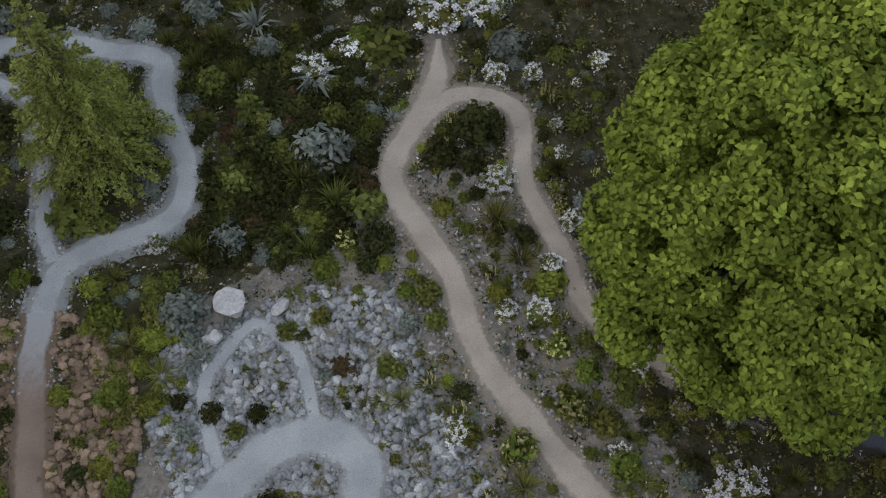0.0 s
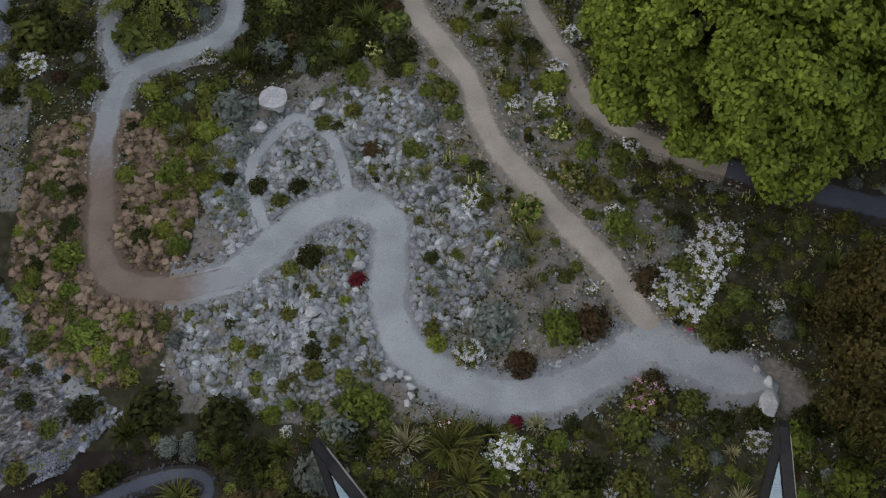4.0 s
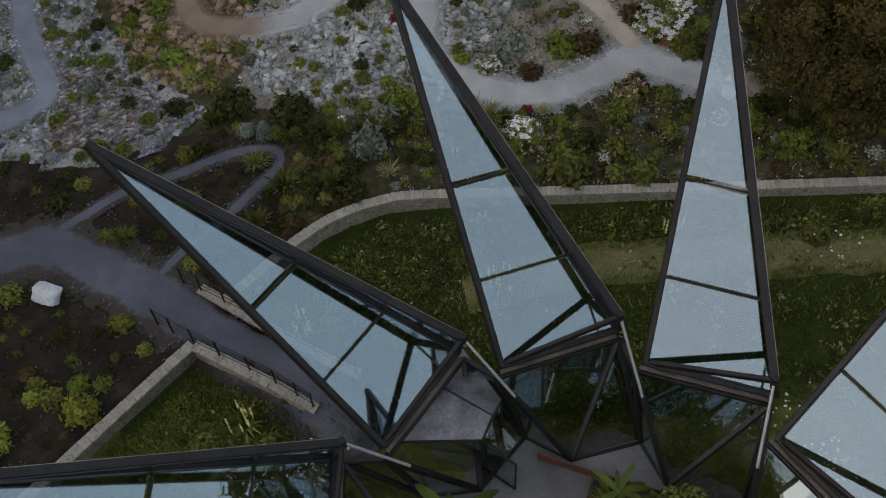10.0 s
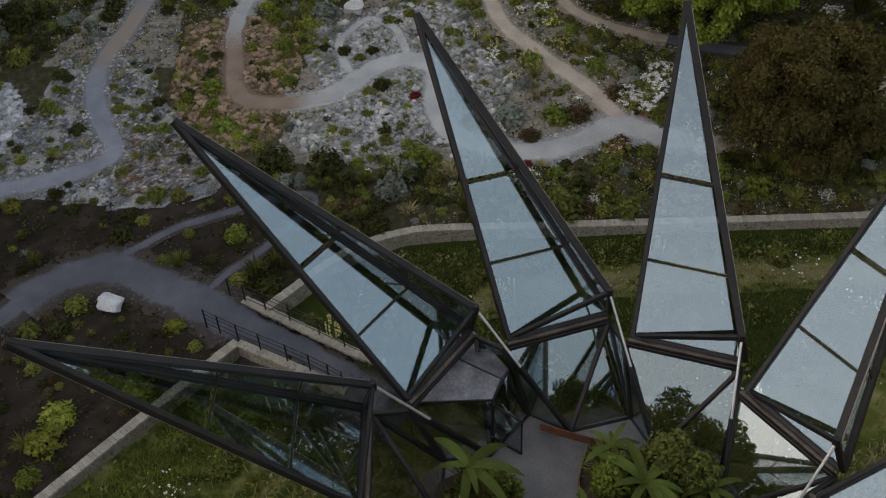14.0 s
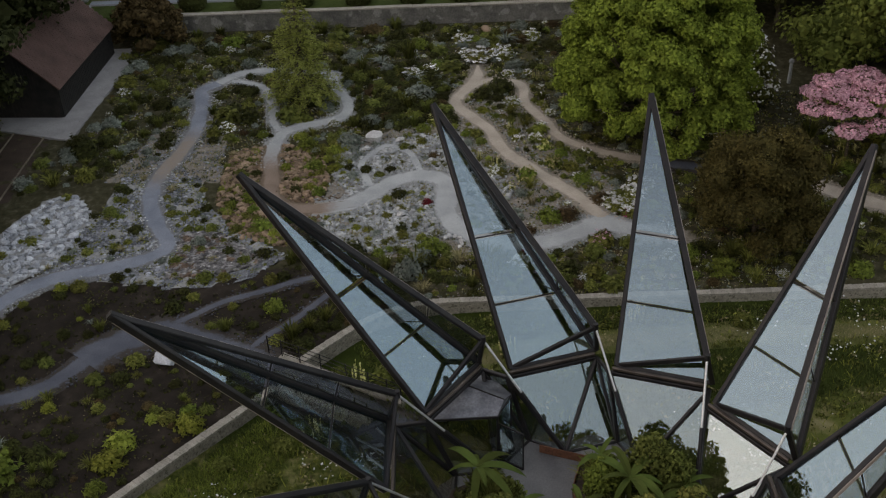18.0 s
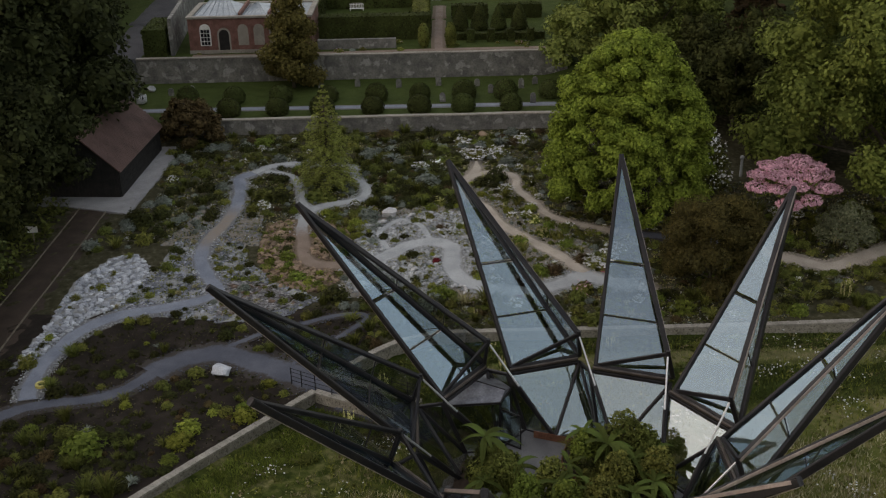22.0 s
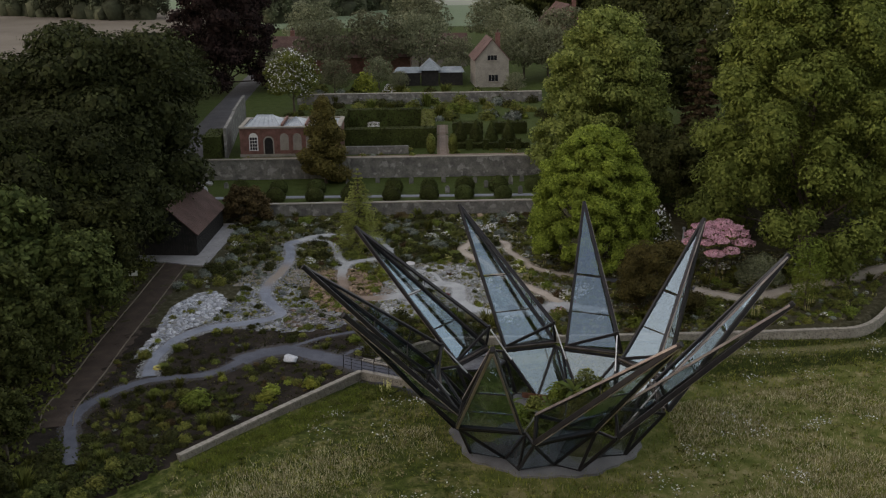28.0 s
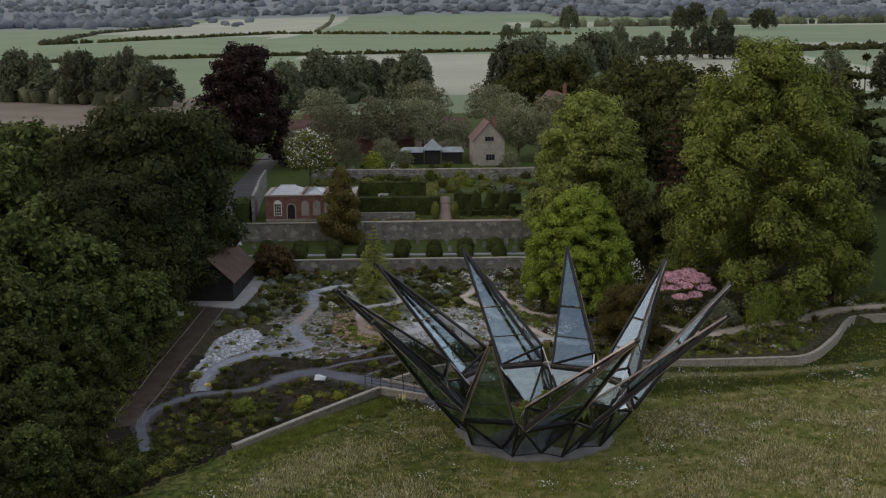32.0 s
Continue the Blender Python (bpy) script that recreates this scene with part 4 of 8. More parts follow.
    mk("hinge_beam", *frame_mesh([(Nb.lerp(Lb, 0.03), Lb.lerp(Nb, 0.03), 0.16, 0.16, (0, 0, 1))]), M["bronze"], house).location = (0, 0, 0.27)

# floor, apron and planting beds
RING = [(q * math.cos(radians(a)), q * math.sin(radians(a))) for a in np.arange(0, 360, 4) for q in [7.1 + 0.22 * math.cos(radians(10 * (a - 4))) + 0.22 * math.sin(a * 1.7) * math.sin(a * 0.31) + 0.35 * math.cos(radians(a - 285))]]
V = [(C_X + x, C_Y + y, z) for z in (FLOOR - 0.25, FLOOR) for x, y in RING]
k = len(RING)
F = [tuple(range(k, 2 * k)), tuple(range(k - 1, -1, -1))] + [(i, (i + 1) % k, k + (i + 1) % k, k + i) for i in range(k)]
tagged(mk("floor", V, F, M["floor_concrete"]), "smooth grey concrete floor and apron of the glasshouse", "floor", kind="structure")


def bed_patch(name, pts, z, label):
    P = curve(pts + [pts[0]], 0.4)[:-1]
    c = P.mean(0)
    V = [(x, y, z - 0.3) for x, y in P] + [(x, y, z) for x, y in P] + [(*(c + (p - c) * 0.6), z + 0.12) for p in P] + [(*c, z + 0.16)]
    n_ = len(P)
    F = [(i, (i + 1) % n_, n_ + (i + 1) % n_, n_ + i) for i in range(n_)] + [(n_ + i, n_ + (i + 1) % n_, 2 * n_ + (i + 1) % n_, 2 * n_ + i) for i in range(n_)]
    F += [(2 * n_ + i, 2 * n_ + (i + 1) % n_, 3 * n_) for i in range(n_)]
    return tagged(mk(name, V, F, M["bark_track"], smooth=True), label, "planting bed", kind="structure")


bed_patch("bed_inner_west", [(0.4, 33.0), (2.2, 33.6), (3.4, 31.6), (4.0, 27.6), (3.0, 25.2), (0.6, 27.6), (-0.2, 30.4)], FLOOR + 0.3, "dark soil bed of exotic plants in the glasshouse")
bed_patch("bed_inner_east", [(6.6, 34.6), (9.6, 33.6), (11.4, 30.6), (11.2, 27.6), (8.6, 25.2), (6.4, 26.2), (7.6, 29.6), (6.0, 32.2)], FLOOR + 0.3, "dark soil bed of exotic plants in the glasshouse")
rim = tagged(new("bed_edging"), "rust-red steel edging round glasshouse beds", "edging")
for pts in ([(6.5, 34.7), (5.9, 32.2), (7.4, 29.6), (6.3, 26.2)], [(3.5, 31.6), (4.2, 27.6), (3.1, 25.0)], [(4.6, 35.6), (6.4, 34.9), (9.7, 33.8)]):
    P = curve(pts, 0.6)
    V = [(x + o, y + o * 0.5, z) for x, y in P for o, z in ((0, FLOOR), (0, FLOOR + 0.46), (0.05, FLOOR + 0.46), (0.05, FLOOR))]
    F = [(4 * i + j, 4 * i + (j + 1) % 4, 4 * i + 4 + (j + 1) % 4, 4 * i + 4 + j) for i in range(len(P) - 1) for j in range(4)]
    mk("edging_plate", V, F, M["rust_steel"], rim)

# entrance porch with an open glass door
porch = tagged(new("entrance_porch"), "small zinc-roofed glass entrance porch with open door", "porch")
PR = [Vector(p) for p in ((-0.7, 35.2, 1.25), (2.6, 35.1, 1.45), (3.3, 36.6, 1.45), (1.9, 38.9, 1.25))]
ridge = Vector((0.9, 37.2, 1.75))
top = [p + Vector((0, 0, 0.06)) for p in PR] + [ridge + Vector((0, 0, 0.04)), Vector((2.95, 35.85, 1.82))]
V = [tuple(p) for p in top] + [tuple(p - Vector((0, 0, 0.12))) for p in PR]
F = [(0, 1, 5, 4), (1, 2, 5), (2, 3, 4, 5), (3, 0, 4), (6, 9, 8, 7), (0, 6, 7, 1), (1, 7, 8, 2), (2, 8, 9, 3), (3, 9, 6, 0)]
mk("roof", V, F, M["zinc"], porch, "dull grey zinc roof with a standing seam")
mk("roof_seam", *frame_mesh([(ridge + Vector((0, 0, 0.06)), top[5] + Vector((0, 0, 0.02)), 0.05, 0.06, (0, 0, 1))]), M["steel"], porch)
for p in PR:
    mk("post", *frame_mesh([((p.x, p.y, FLOOR), (p.x, p.y, p.z), 0.09, 0.09, (0, 1, 0))]), M["steel"], porch)
for a, b in zip(PR, PR[1:] + PR[:1]):
    mk("rail", *frame_mesh([(a - Vector((0, 0, 0.02)), b - Vector((0, 0, 0.02)), 0.09, 0.12, (0, 0, 1))]), M["steel"], porch)
for a, b in ((PR[0], PR[1]), (PR[2], PR[3])):
    clear(mk("pane", *slab([(a.x, a.y, FLOOR + 0.05), (b.x, b.y, FLOOR + 0.05), (b.x, b.y, b.z - 0.1), (a.x, a.y, a.z - 0.1)], 0.03), M["glass_base"], porch))
hingep, freep = Vector((2.66, 35.2, FLOOR)), Vector((3.75, 34.4, FLOOR))
Hd = Vector((0, 0, 2.25))
leaf_f = mk("door", *frame_mesh([(hingep + Vector((0, 0, .05)), hingep + Hd, .07, .07, (0, 1, 0)), (freep + Vector((0, 0, .05)), freep + Hd, .07, .07, (0, 1, 0)), (hingep + Hd, freep + Hd, .07, .09, (0, 0, 1)), (hingep + Vector((0, 0, .08)), freep + Vector((0, 0, .08)), .07, .12, (0, 0, 1))]), M["steel"], porch, "open black-framed glass door")
clear(mk("door_pane", *slab([hingep + Vector((0, 0, .1)), freep + Vector((0, 0, .1)), freep + Hd, hingep + Hd], 0.02), M["glass_base"], leaf_f))
mk("door_handle", *tube_vf(hingep.lerp(freep, .9) + Vector((.04, .05, .95)), hingep.lerp(freep, .9) + Vector((.04, .05, 1.3)), .02, .02, 8), M["rod_steel"], leaf_f)

# ---- trees ----


def crown(lobes, n, size, r, up=0.35, fill=0.25):
    """Leaf clusters over rounded lobes (x, y, z, rx, rz), with gaps and a ragged outline."""
    L = np.array(lobes, float)
    area = L[:, 3] ** 2 + L[:, 3] * L[:, 4]
    pick = r.choice(len(L), n, p=area / area.sum())
    D = r.normal(size=(n, 3))
    D /= np.linalg.norm(D, axis=1, keepdims=True)
    S = L[pick]
    wave = 1 + 0.10 * np.sin(D[:, 0] * 9 + pick) * np.sin(D[:, 1] * 8 + 2 * pick) + 0.07 * np.sin(D[:, 2] * 13 + D[:, 0] * 11 + pick)
    rad = np.where(r.random(n) < fill, r.uniform(0.5, 0.9, n), r.uniform(0.88, 1.04, n)) * wave
    P = S[:, :3] + D * np.stack([S[:, 3], S[:, 3], S[:, 4]], 1) * rad[:, None]
    keep = np.ones(n, bool)
    for x, y, z, rx, rz in L:
        keep &= ((P[:, 0] - x) / rx) ** 2 + ((P[:, 1] - y) / rx) ** 2 + ((P[:, 2] - z) / rz) ** 2 > 0.42
    keep |= r.random(n) < 0.08
    P, D = P[keep], D[keep]
    N = D + np.array([0, 0, up]) + r.normal(size=P.shape) * 0.55
    return leaf_quads(P, N, size, 1.45, r)


def lobes_for(kind, h, w, r):
    out = []
    if kind == "round":
        for i in range(16):
            a, q = i * 2.4, (i + 0.5) / 16
            z = h * (0.30 + 0.58 * q)
            rr = w * 0.5 * 0.62 * math.sin(math.pi * (0.22 + 0.66 * q)) ** 0.7
            out.append((rr * math.cos(a), rr * math.sin(a), z, w * r.uniform(0.19, 0.27), h * r.uniform(0.12, 0.17)))
        out.append((0, 0, h * 0.86, w * 0.24, h * 0.14))
        out.append((0, 0, h * 0.5, w * 0.30, h * 0.30))
    elif kind == "broad":
        for i in range(72):
            a, q = i * 2.4, (i + 0.5) / 72
            rr = w * 0.5 * (0.80 - 0.66 * q ** 3.6)
            out.append((rr * math.cos(a), rr * math.sin(a), h * (0.09 + 0.83 * q), w * r.uniform(0.10, 0.155), h * r.uniform(0.07, 0.10)))
        out.append((0, 0, h * 0.5, w * 0.27, h * 0.36))
        out.append((0, 0, h * 0.94, w * 0.1, h * 0.07))
    elif kind == "tall":
        for i in range(44):
            a, q = i * 2.4, (i + 0.5) / 44
            rr = w * 0.5 * 0.80 * (1 - 0.28 * q) * (1 - 0.78 * q ** 5)
            out.append((rr * math.cos(a), rr * math.sin(a), h * (0.05 + 0.86 * q), w * r.uniform(0.11, 0.17), h * r.uniform(0.07, 0.115)))
        out += [(0, 0, h * 0.92, w * 0.16, h * 0.08), (0, 0, h * 0.30, w * 0.32, h * 0.24), (0, 0, h * 0.58, w * 0.30, h * 0.24)]
    elif kind == "dome":
        for i in range(18):
            a, q = i * 2.4, (i + 0.5) / 18
            rr = w * 0.5 * 0.72 * math.sqrt(1 - q ** 2)
            out.append((rr * math.cos(a), rr * math.sin(a), h * (0.14 + 0.66 * q), w * r.uniform(0.17, 0.22), h * r.uniform(0.17, 0.22)))
    elif kind == "parasol":
        for i in range(30):
            a, q = i * 2.4, (i + 0.5) / 30
            rr = w * 0.43 * math.sqrt(q)
            out.append((rr * math.cos(a), rr * math.sin(a), h * (0.88 - 0.34 * q ** 1.5 + r.uniform(-0.09, 0.06)), w * r.uniform(0.08, 0.13), h * r.uniform(0.035, 0.065)))
    elif kind == "flat":
        for i in range(15):
            a, q = i * 2.4, (i + 0.5) / 15
            rr = w * 0.44 * math.sqrt(q)
            out.append((rr * math.cos(a), rr * math.sin(a), h * (0.86 - 0.34 * q + r.uniform(-0.05, 0.05)), w * r.uniform(0.14, 0.2), h * r.uniform(0.07, 0.11)))
    elif kind == "column":
        for i in range(16):
            a, q = i * 2.4, (i + 0.5) / 16
            rr = w * 0.5 * 0.5 * (1 - q ** 2.5)
            out.append((rr * math.cos(a), rr * math.sin(a), h * (0.08 + 0.84 * q), w * r.uniform(0.22, 0.3) * (1.1 - 0.6 * q), h * r.uniform(0.07, 0.1)))
    return out


CORE = np.array([(math.cos(a) * math.cos(e), math.sin(a) * math.cos(e), math.sin(e)) for e in (-0.5, 0.3, 1.0) for a in np.arange(0, 6.2, 1.05)])


def make_tree(name, label, kind, h, w, mat, n, size, seed, category="tree", up=0.35, bare=0.25, accent=None, core=False, sub=6):
    """Tapered trunk with limbs, crown of leaf clusters; returns an Empty with its parts, at the origin."""
    r = np.random.default_rng(seed)
    ob = tagged(new(name), label, category)
    L = lobes_for(kind, h, w, r)
    limbs = L
    if n >= 4000 and kind in ("round", "tall", "broad", "dome"):
        L = [(x + 0.62 * rx * d[0], y + 0.62 * rx * d[1], z + 0.62 * rz * d[2], rx * q, rz * q * 1.05) for x, y, z, rx, rz in L for d, q in [(v / np.linalg.norm(v), r.uniform(0.38, 0.58) * (6 / sub) ** 0.5) for v in r.normal(size=(sub, 3)) + [0.6 * x / w, 0.6 * y / w, 0.35]]]
    tr = max(0.06, h * 0.018)
    V, F = tube_vf((0, 0, -0.4), (0.02 * h * r.normal() * 0.3, 0, h * bare), tr * 1.25, tr * 0.9, 9)
    tube_vf((0, 0, h * bare), (0, 0, h * 0.72), tr * 0.9, tr * 0.3, 8, V, F)
    mk("trunk", V, F, M["bark"], ob)
    for x, y, z, rx, rz in limbs[::2 if n > 9200 or accent else 9]:
        mk("limb", *tube_vf((0, 0, max(h * bare * 0.8, z - 0.35 * h)), (x * 0.8, y * 0.8, z), tr * 0.42, tr * 0.12, 6), M["bark"], ob)
    CV, CF = crown(L, n, size, r, up)
    if core:
        P, D = np.vstack([np.array(l[:3]) + 0.5 * np.array([l[3], l[3], l[4]]) * q for l in L for q in CORE]), np.vstack([CORE for l in L])
        WV, WF = leaf_quads(P, D, np.repeat([0.8 * min(l[3], l[4]) for l in L], len(CORE)), 1, r)
        CV, CF = np.vstack([CV, WV]), np.vstack([CF, WF + len(CV)])
    mk("crown", CV, CF, M[mat], ob)
    if accent:
        amat, an, asize = accent
        mk("blossom", *crown([(x, y, z + 0.05 * h, rx * 1.03, rz * 1.05) for x, y, z, rx, rz in L], an, asize, r, 0.9, 0.05), M[amat], ob)
    return ob


def conifer(name, label, h, w, mat, n, size, seed, droop=0.25, tiers=16):
    """Straight trunk with whorls of drooping, feathery branches."""
    r = np.random.default_rng(seed)
    ob = tagged(new(name), label, "tree")
    tr = h * 0.014 + 0.04
    mk("trunk", *tube_vf((0, 0, -0.4), (0, 0, h * 0.96), tr * 1.3, 0.02, 9), M["bark"], ob)
    V, F, PP, NN = [], [], [], []
    for t in range(tiers):
        q = t / (tiers - 1)
        z, reach = h * (0.10 + 0.86 * q), w * 0.5 * (1 - q) ** 0.8 + 0.12
        for b in range(9 if q < 0.7 else 6):
            a = b * 2 * math.pi / (9 if q < 0.7 else 6) + t * 1.1 + r.normal() * 0.15
            rr = reach * r.uniform(0.75, 1.1)
            tip = np.array([rr * math.cos(a), rr * math.sin(a), z - droop * rr + 0.1 * h * (0.3 - abs(q - 0.5) * 0.2)])
            root = np.array([0, 0, z])
            tube_vf(root, tip, tr * 0.25, 0.008, 4, V, F)
            k = max(6, int(n / (tiers * 8.5) * (1.35 - q)))
            s = r.uniform(0.12, 1.0, k) ** 0.7
            side = np.array([-math.sin(a), math.cos(a), 0])
            pts = root + (tip - root) * s[:, None] + side * (r.normal(size=(k, 1)) * 0.16 * rr * (1.1 - s[:, None])) + np.array([0, 0, 1]) * (r.normal(size=(k, 1)) * 0.05 * rr - 0.05 * rr * s[:, None])
            PP.append(pts)
            NN.append(np.tile([0.35 * math.cos(a), 0.35 * math.sin(a), 0.9], (k, 1)) + r.normal(size=(k, 3)) * 0.4)
    mk("branchwork", V, F, M["bark"], ob)["kind"] = "stuff"
    mk("crown", *leaf_quads(np.vstack(PP), np.vstack(NN), size, 2.2, r), M[mat], ob)
    return ob


def put(ob, x, y, s=1.0, turn=0.0, dz=0.0):
    ob.matrix_basis = Matrix.LocRotScale((x, y, hz(x, y) + dz), Euler((0, 0, turn)), (s, s, s))
    return ob


def again(ob, x, y, s=1.0, turn=0.0, sz=None, dz=0.0):
    """A copy of a tree or plant, turned and scaled."""
    c = copy_thing(ob, pose(x, y, hz(x, y) + dz))
    c.matrix_basis = Matrix.LocRotScale((x, y, hz(x, y) + dz), Euler((0, 0, turn)), (s, s, sz or s))
    return c


put(make_tree("lime_green_tree", "broad lime-green leafy tree beside the gravel path", "broad", 15.2, 13.6, "leaf_lime", 160000, 0.175, 1, up=0.75, core=True, bare=0.1, sub=9), 14.9, 66.4)
put(make_tree("tall_tree", "very tall billowing green broadleaf tree", "tall", 32.5, 26.5, "leaf_tall", 130000, 0.27, 2, core=True, up=0.6, bare=0.08), 38.8, 70.0)
put(make_tree("broad_tree", "large rounded green tree on the lawn", "tall", 22.5, 19.0, "leaf_park", 64000, 0.29, 3, core=True, up=0.6, bare=0.1), 20.8, 99.0)
put(make_tree("bronze_dome_tree", "dense dome-shaped bronze-green tree", "dome", 7.6, 8.2, "leaf_brown", 52000, 0.115, 4, bare=0.1, core=True), 18.8, 52.9)
put(make_tree("pink_blossom_tree", "spreading tree covered in pink blossom", "parasol", 5.9, 7.6, "leaf_mid", 3000, 0.17, 5, accent=("petal_pink", 15000, 0.13), bare=0.3), 27.0, 61.6)
put(make_tree("white_blossom_tree", "loose small tree with white blossom", "dome", 5.2, 4.6, "leaf_mid", 2600, 0.24, 6, accent=("petal_white", 900, 0.2)), 22.2, 70.6)
oak = put(make_tree("oak_tree", "huge dark green spreading oak at the garden edge", "round", 25.5, 27.0, "leaf_oak", 46000, 0.39, 7, core=True), -40.5, 79.0)
put(make_tree("copper_beech", "very dark purple-leaved beech tree", "tall", 26.5, 23.0, "leaf_copper", 34000, 0.42, 8, core=True, bare=0.06), -42.6, 172.0)
put(conifer("feathery_conifer", "light green feathery conifer in a gravel bed", 9.6, 6.4, "leaf_larch", 24000, 0.085, 9, tiers=20), -10.5, 72.5)
put(conifer("russet_conifer", "narrow russet-brown conifer behind the lawn", 18.5, 8.5, "leaf_russet", 6000, 0.4, 10), 33.5, 98.0)
put(make_tree("dark_yew", "dark upright evergreen beside the terrace wall", "column", 12.4, 7.2, "leaf_cypress", 14000, 0.24, 11, bare=0.05, core=True), -16.6, 99.6)
put(make_tree("bronze_shrub_tree", "bushy dark russet-brown tree by the wall", "dome", 5.0, 6.4, "leaf_russet", 9000, 0.2, 12, bare=0.1, core=True), -25.4, 85.2)
grey_shrub = put(make_tree("grey_willow", "rounded grey-green willow bush", "dome", 3.6, 4.6, "leaf_grey", 9000, 0.12, 13, bare=0.1), 30.6, 58.8)
birch = put(make_tree("young_birch", "slender young light green tree", "round", 5.6, 4.0, "leaf_bright", 3900, 0.13, 14, bare=0.15), 35.2, 57.6)
again(birch, 33.2, 52.6, 0.8, 1.0)
woods = tagged(make_tree("woodland_tree", "dense mid-green woodland tree at the garden edge", "round", 14.0, 11.0, "leaf_wood", 6800, 0.41, 15, core=True), group="trees at the garden edge")
put(woods, -41.5, 50.5)
for i, (x, y, s) in enumerate(((-39.0, 40.0, 0.80), (-44.5, 36.0, 1.0), (-40.0, 29.0, 0.72), (-48.0, 46.0, 1.2), (-39.5, 60.5, 0.95), (-46.0, 60.0, 1.2), (-54.0, 33.0, 1.15), (-37.5, 20.0, 0.55), (-47.0, 22.0, 0.9), (-58.0, 52.0, 1.3), (-60.0, 72.0, 1.5), (-41.0, 68.5, 0.8), (-52.0, 92.0, 1.2), (-49.0, 104.0, 1.0))):
    again(woods, x, y, s, i * 1.7)
again(woods, -62.0, 96.0, 1.4, 2.0)
again(woods, -34.2, 49.5, 0.72, 1.1)
again(woods, -34.8, 55.5, 0.8, 2.9)
again(woods, -37.0, 26.0, 0.55, 0.3)
again(woods, -35.6, 34.5, 0.5, 1.9)
again(woods, -34.0, 20.5, 0.38, 2.5)
again(woods, -41.0, 14.0, 0.7, 4.0)
for i, (x, y, s) in enumerate(((-33.5, 13.0, 0.5), (-31.0, 17.0, 0.34), (-29.0, 10.5, 0.4), (-36.0, 7.0, 0.65), (-33.0, 25.5, 0.4), (-27.4, 17.2, 0.22))):
    again(woods, x, y, s, i * 2.2)
again(woods, -35.0, 41.5, 0.55, 5.0)
again(oak, -39.0, 89.0, 0.6, 0.4)
again(oak, -41.5, 64.0, 0.72, 1.9)
young = put(make_tree("young_oak", "dense dark green young oak beside the shed", "round", 12.5, 13.0, "leaf_oak", 9200, 0.3, 27, core=True, bare=0.12), -35.6, 66.8)
again(young, -36.4, 59.5, 0.85, 4.3)
for i, (x, y, s) in enumerate(((-44.5, 116.0, 0.8), (-45.2, 130.0, 0.85), (-46.8, 143.0, 0.9), (-48.0, 157.0, 0.9))):
    again(young, x, y, s, i * 1.9)
for i, (x, y, s) in enumerate(((-38.0, 65.0, 0.75), (-39.0, 60.5, 0.6))):
    again(young, x, y, s * 1.2, i * 1.4 + 0.5)
shade = tagged(make_tree("parkland_tree", "rounded parkland tree in full leaf", "round", 18.0, 16.0, "leaf_shade", 9000, 0.46, 16, core=True, bare=0.12), group="parkland trees")
put(shade, 30.0, 116.0)
for i, (x, y, s) in enumerate(((44.0, 112.0, 1.2), (56.0, 95.0, 0.9), (62.0, 120.0, 1.3), (78.0, 66.0, 1.3), (50.0, 135.0, 1.0), (57.0, 253.0, 1.15), (66.0, 246.0, 1.1), (92.0, 96.0, 1.4), (84.0, 52.0, 1.3), (-78.0, 128.0, 0.8), (98.0, 72.0, 1.4), (-53.0, 150.0, 0.75), (-50.0, 136.0, 0.7), (-47.5, 124.0, 0.6), (26.5, 89.0, 0.55), (52.0, 78.0, 0.55), (28.0, 84.0, 0.55), (33.0, 88.0, 0.6), (22.0, 84.5, 0.45), (44.0, 86.0, 0.7), (21.0, 256.0, 0.78), (29.0, 262.0, 1.2), (38.0, 258.0, 1.2), (42.0, 172.0, 1.15), (49.0, 166.0, 1.2), (36.0, 184.0, 1.05), (55.0, 176.0, 1.2))):
    again(shade, x, y, s, i * 2.1)
cedar = put(conifer("cedar_tree", "broad layered cedar tree", 25.0, 22.0, "leaf_dark", 8000, 0.6, 17, droop=0.02, tiers=8), 70.0, 118.0)

# ---- garden plants ----


def dome_pts(n, r, hh, rr, low=0.0):
    D = rr.normal(size=(n, 3))
    D /= np.linalg.norm(D, axis=1, keepdims=True)
    D[:, 2] = np.abs(D[:, 2])
    P = D * np.array([r, r, hh]) * rr.uniform(0.55, 1.05, (n, 1))
    P *= 1 + 0.16 * np.sin(D[:, :1] * 7) * np.sin(D[:, 1:2] * 6 + 1)
    P[:, 2] += low
    return P, D


def blades(n, r, length, width, rr, lean=0.6, z0=0.0):
    """Narrow leaves rising and arching from a base."""
    a = rr.uniform(0, 2 * np.pi, n)
    base = np.stack([np.cos(a), np.sin(a), np.zeros(n)], 1)
    p0 = base * r * rr.uniform(0, 1, (n, 1)) * 0.4 + np.array([0, 0, z0])
    ln = length * rr.uniform(0.6, 1.15, (n, 1))
    out = lean * rr.uniform(0.4, 1.3, (n, 1))
    p1 = p0 + base * ln * out * 0.45 + np.array([0, 0, 1]) * ln * 0.62
    p2 = p0 + base * ln * out + np.array([0, 0, 1]) * ln * (1.0 - 0.42 * out)
    s = np.stack([-np.sin(a), np.cos(a), np.zeros(n)], 1) * width / 2
    V = np.stack([p0 - s * 0.6, p0 + s * 0.6, p1 + s, p1 - s, p2 + s * 0.12, p2 - s * 0.12], 1).reshape(-1, 3)
    o = np.arange(n)[:, None] * 6
    F = np.concatenate([o + np.array([[0, 1, 2, 3]]), o + np.array([[3, 2, 4, 5]])])
    return V, F


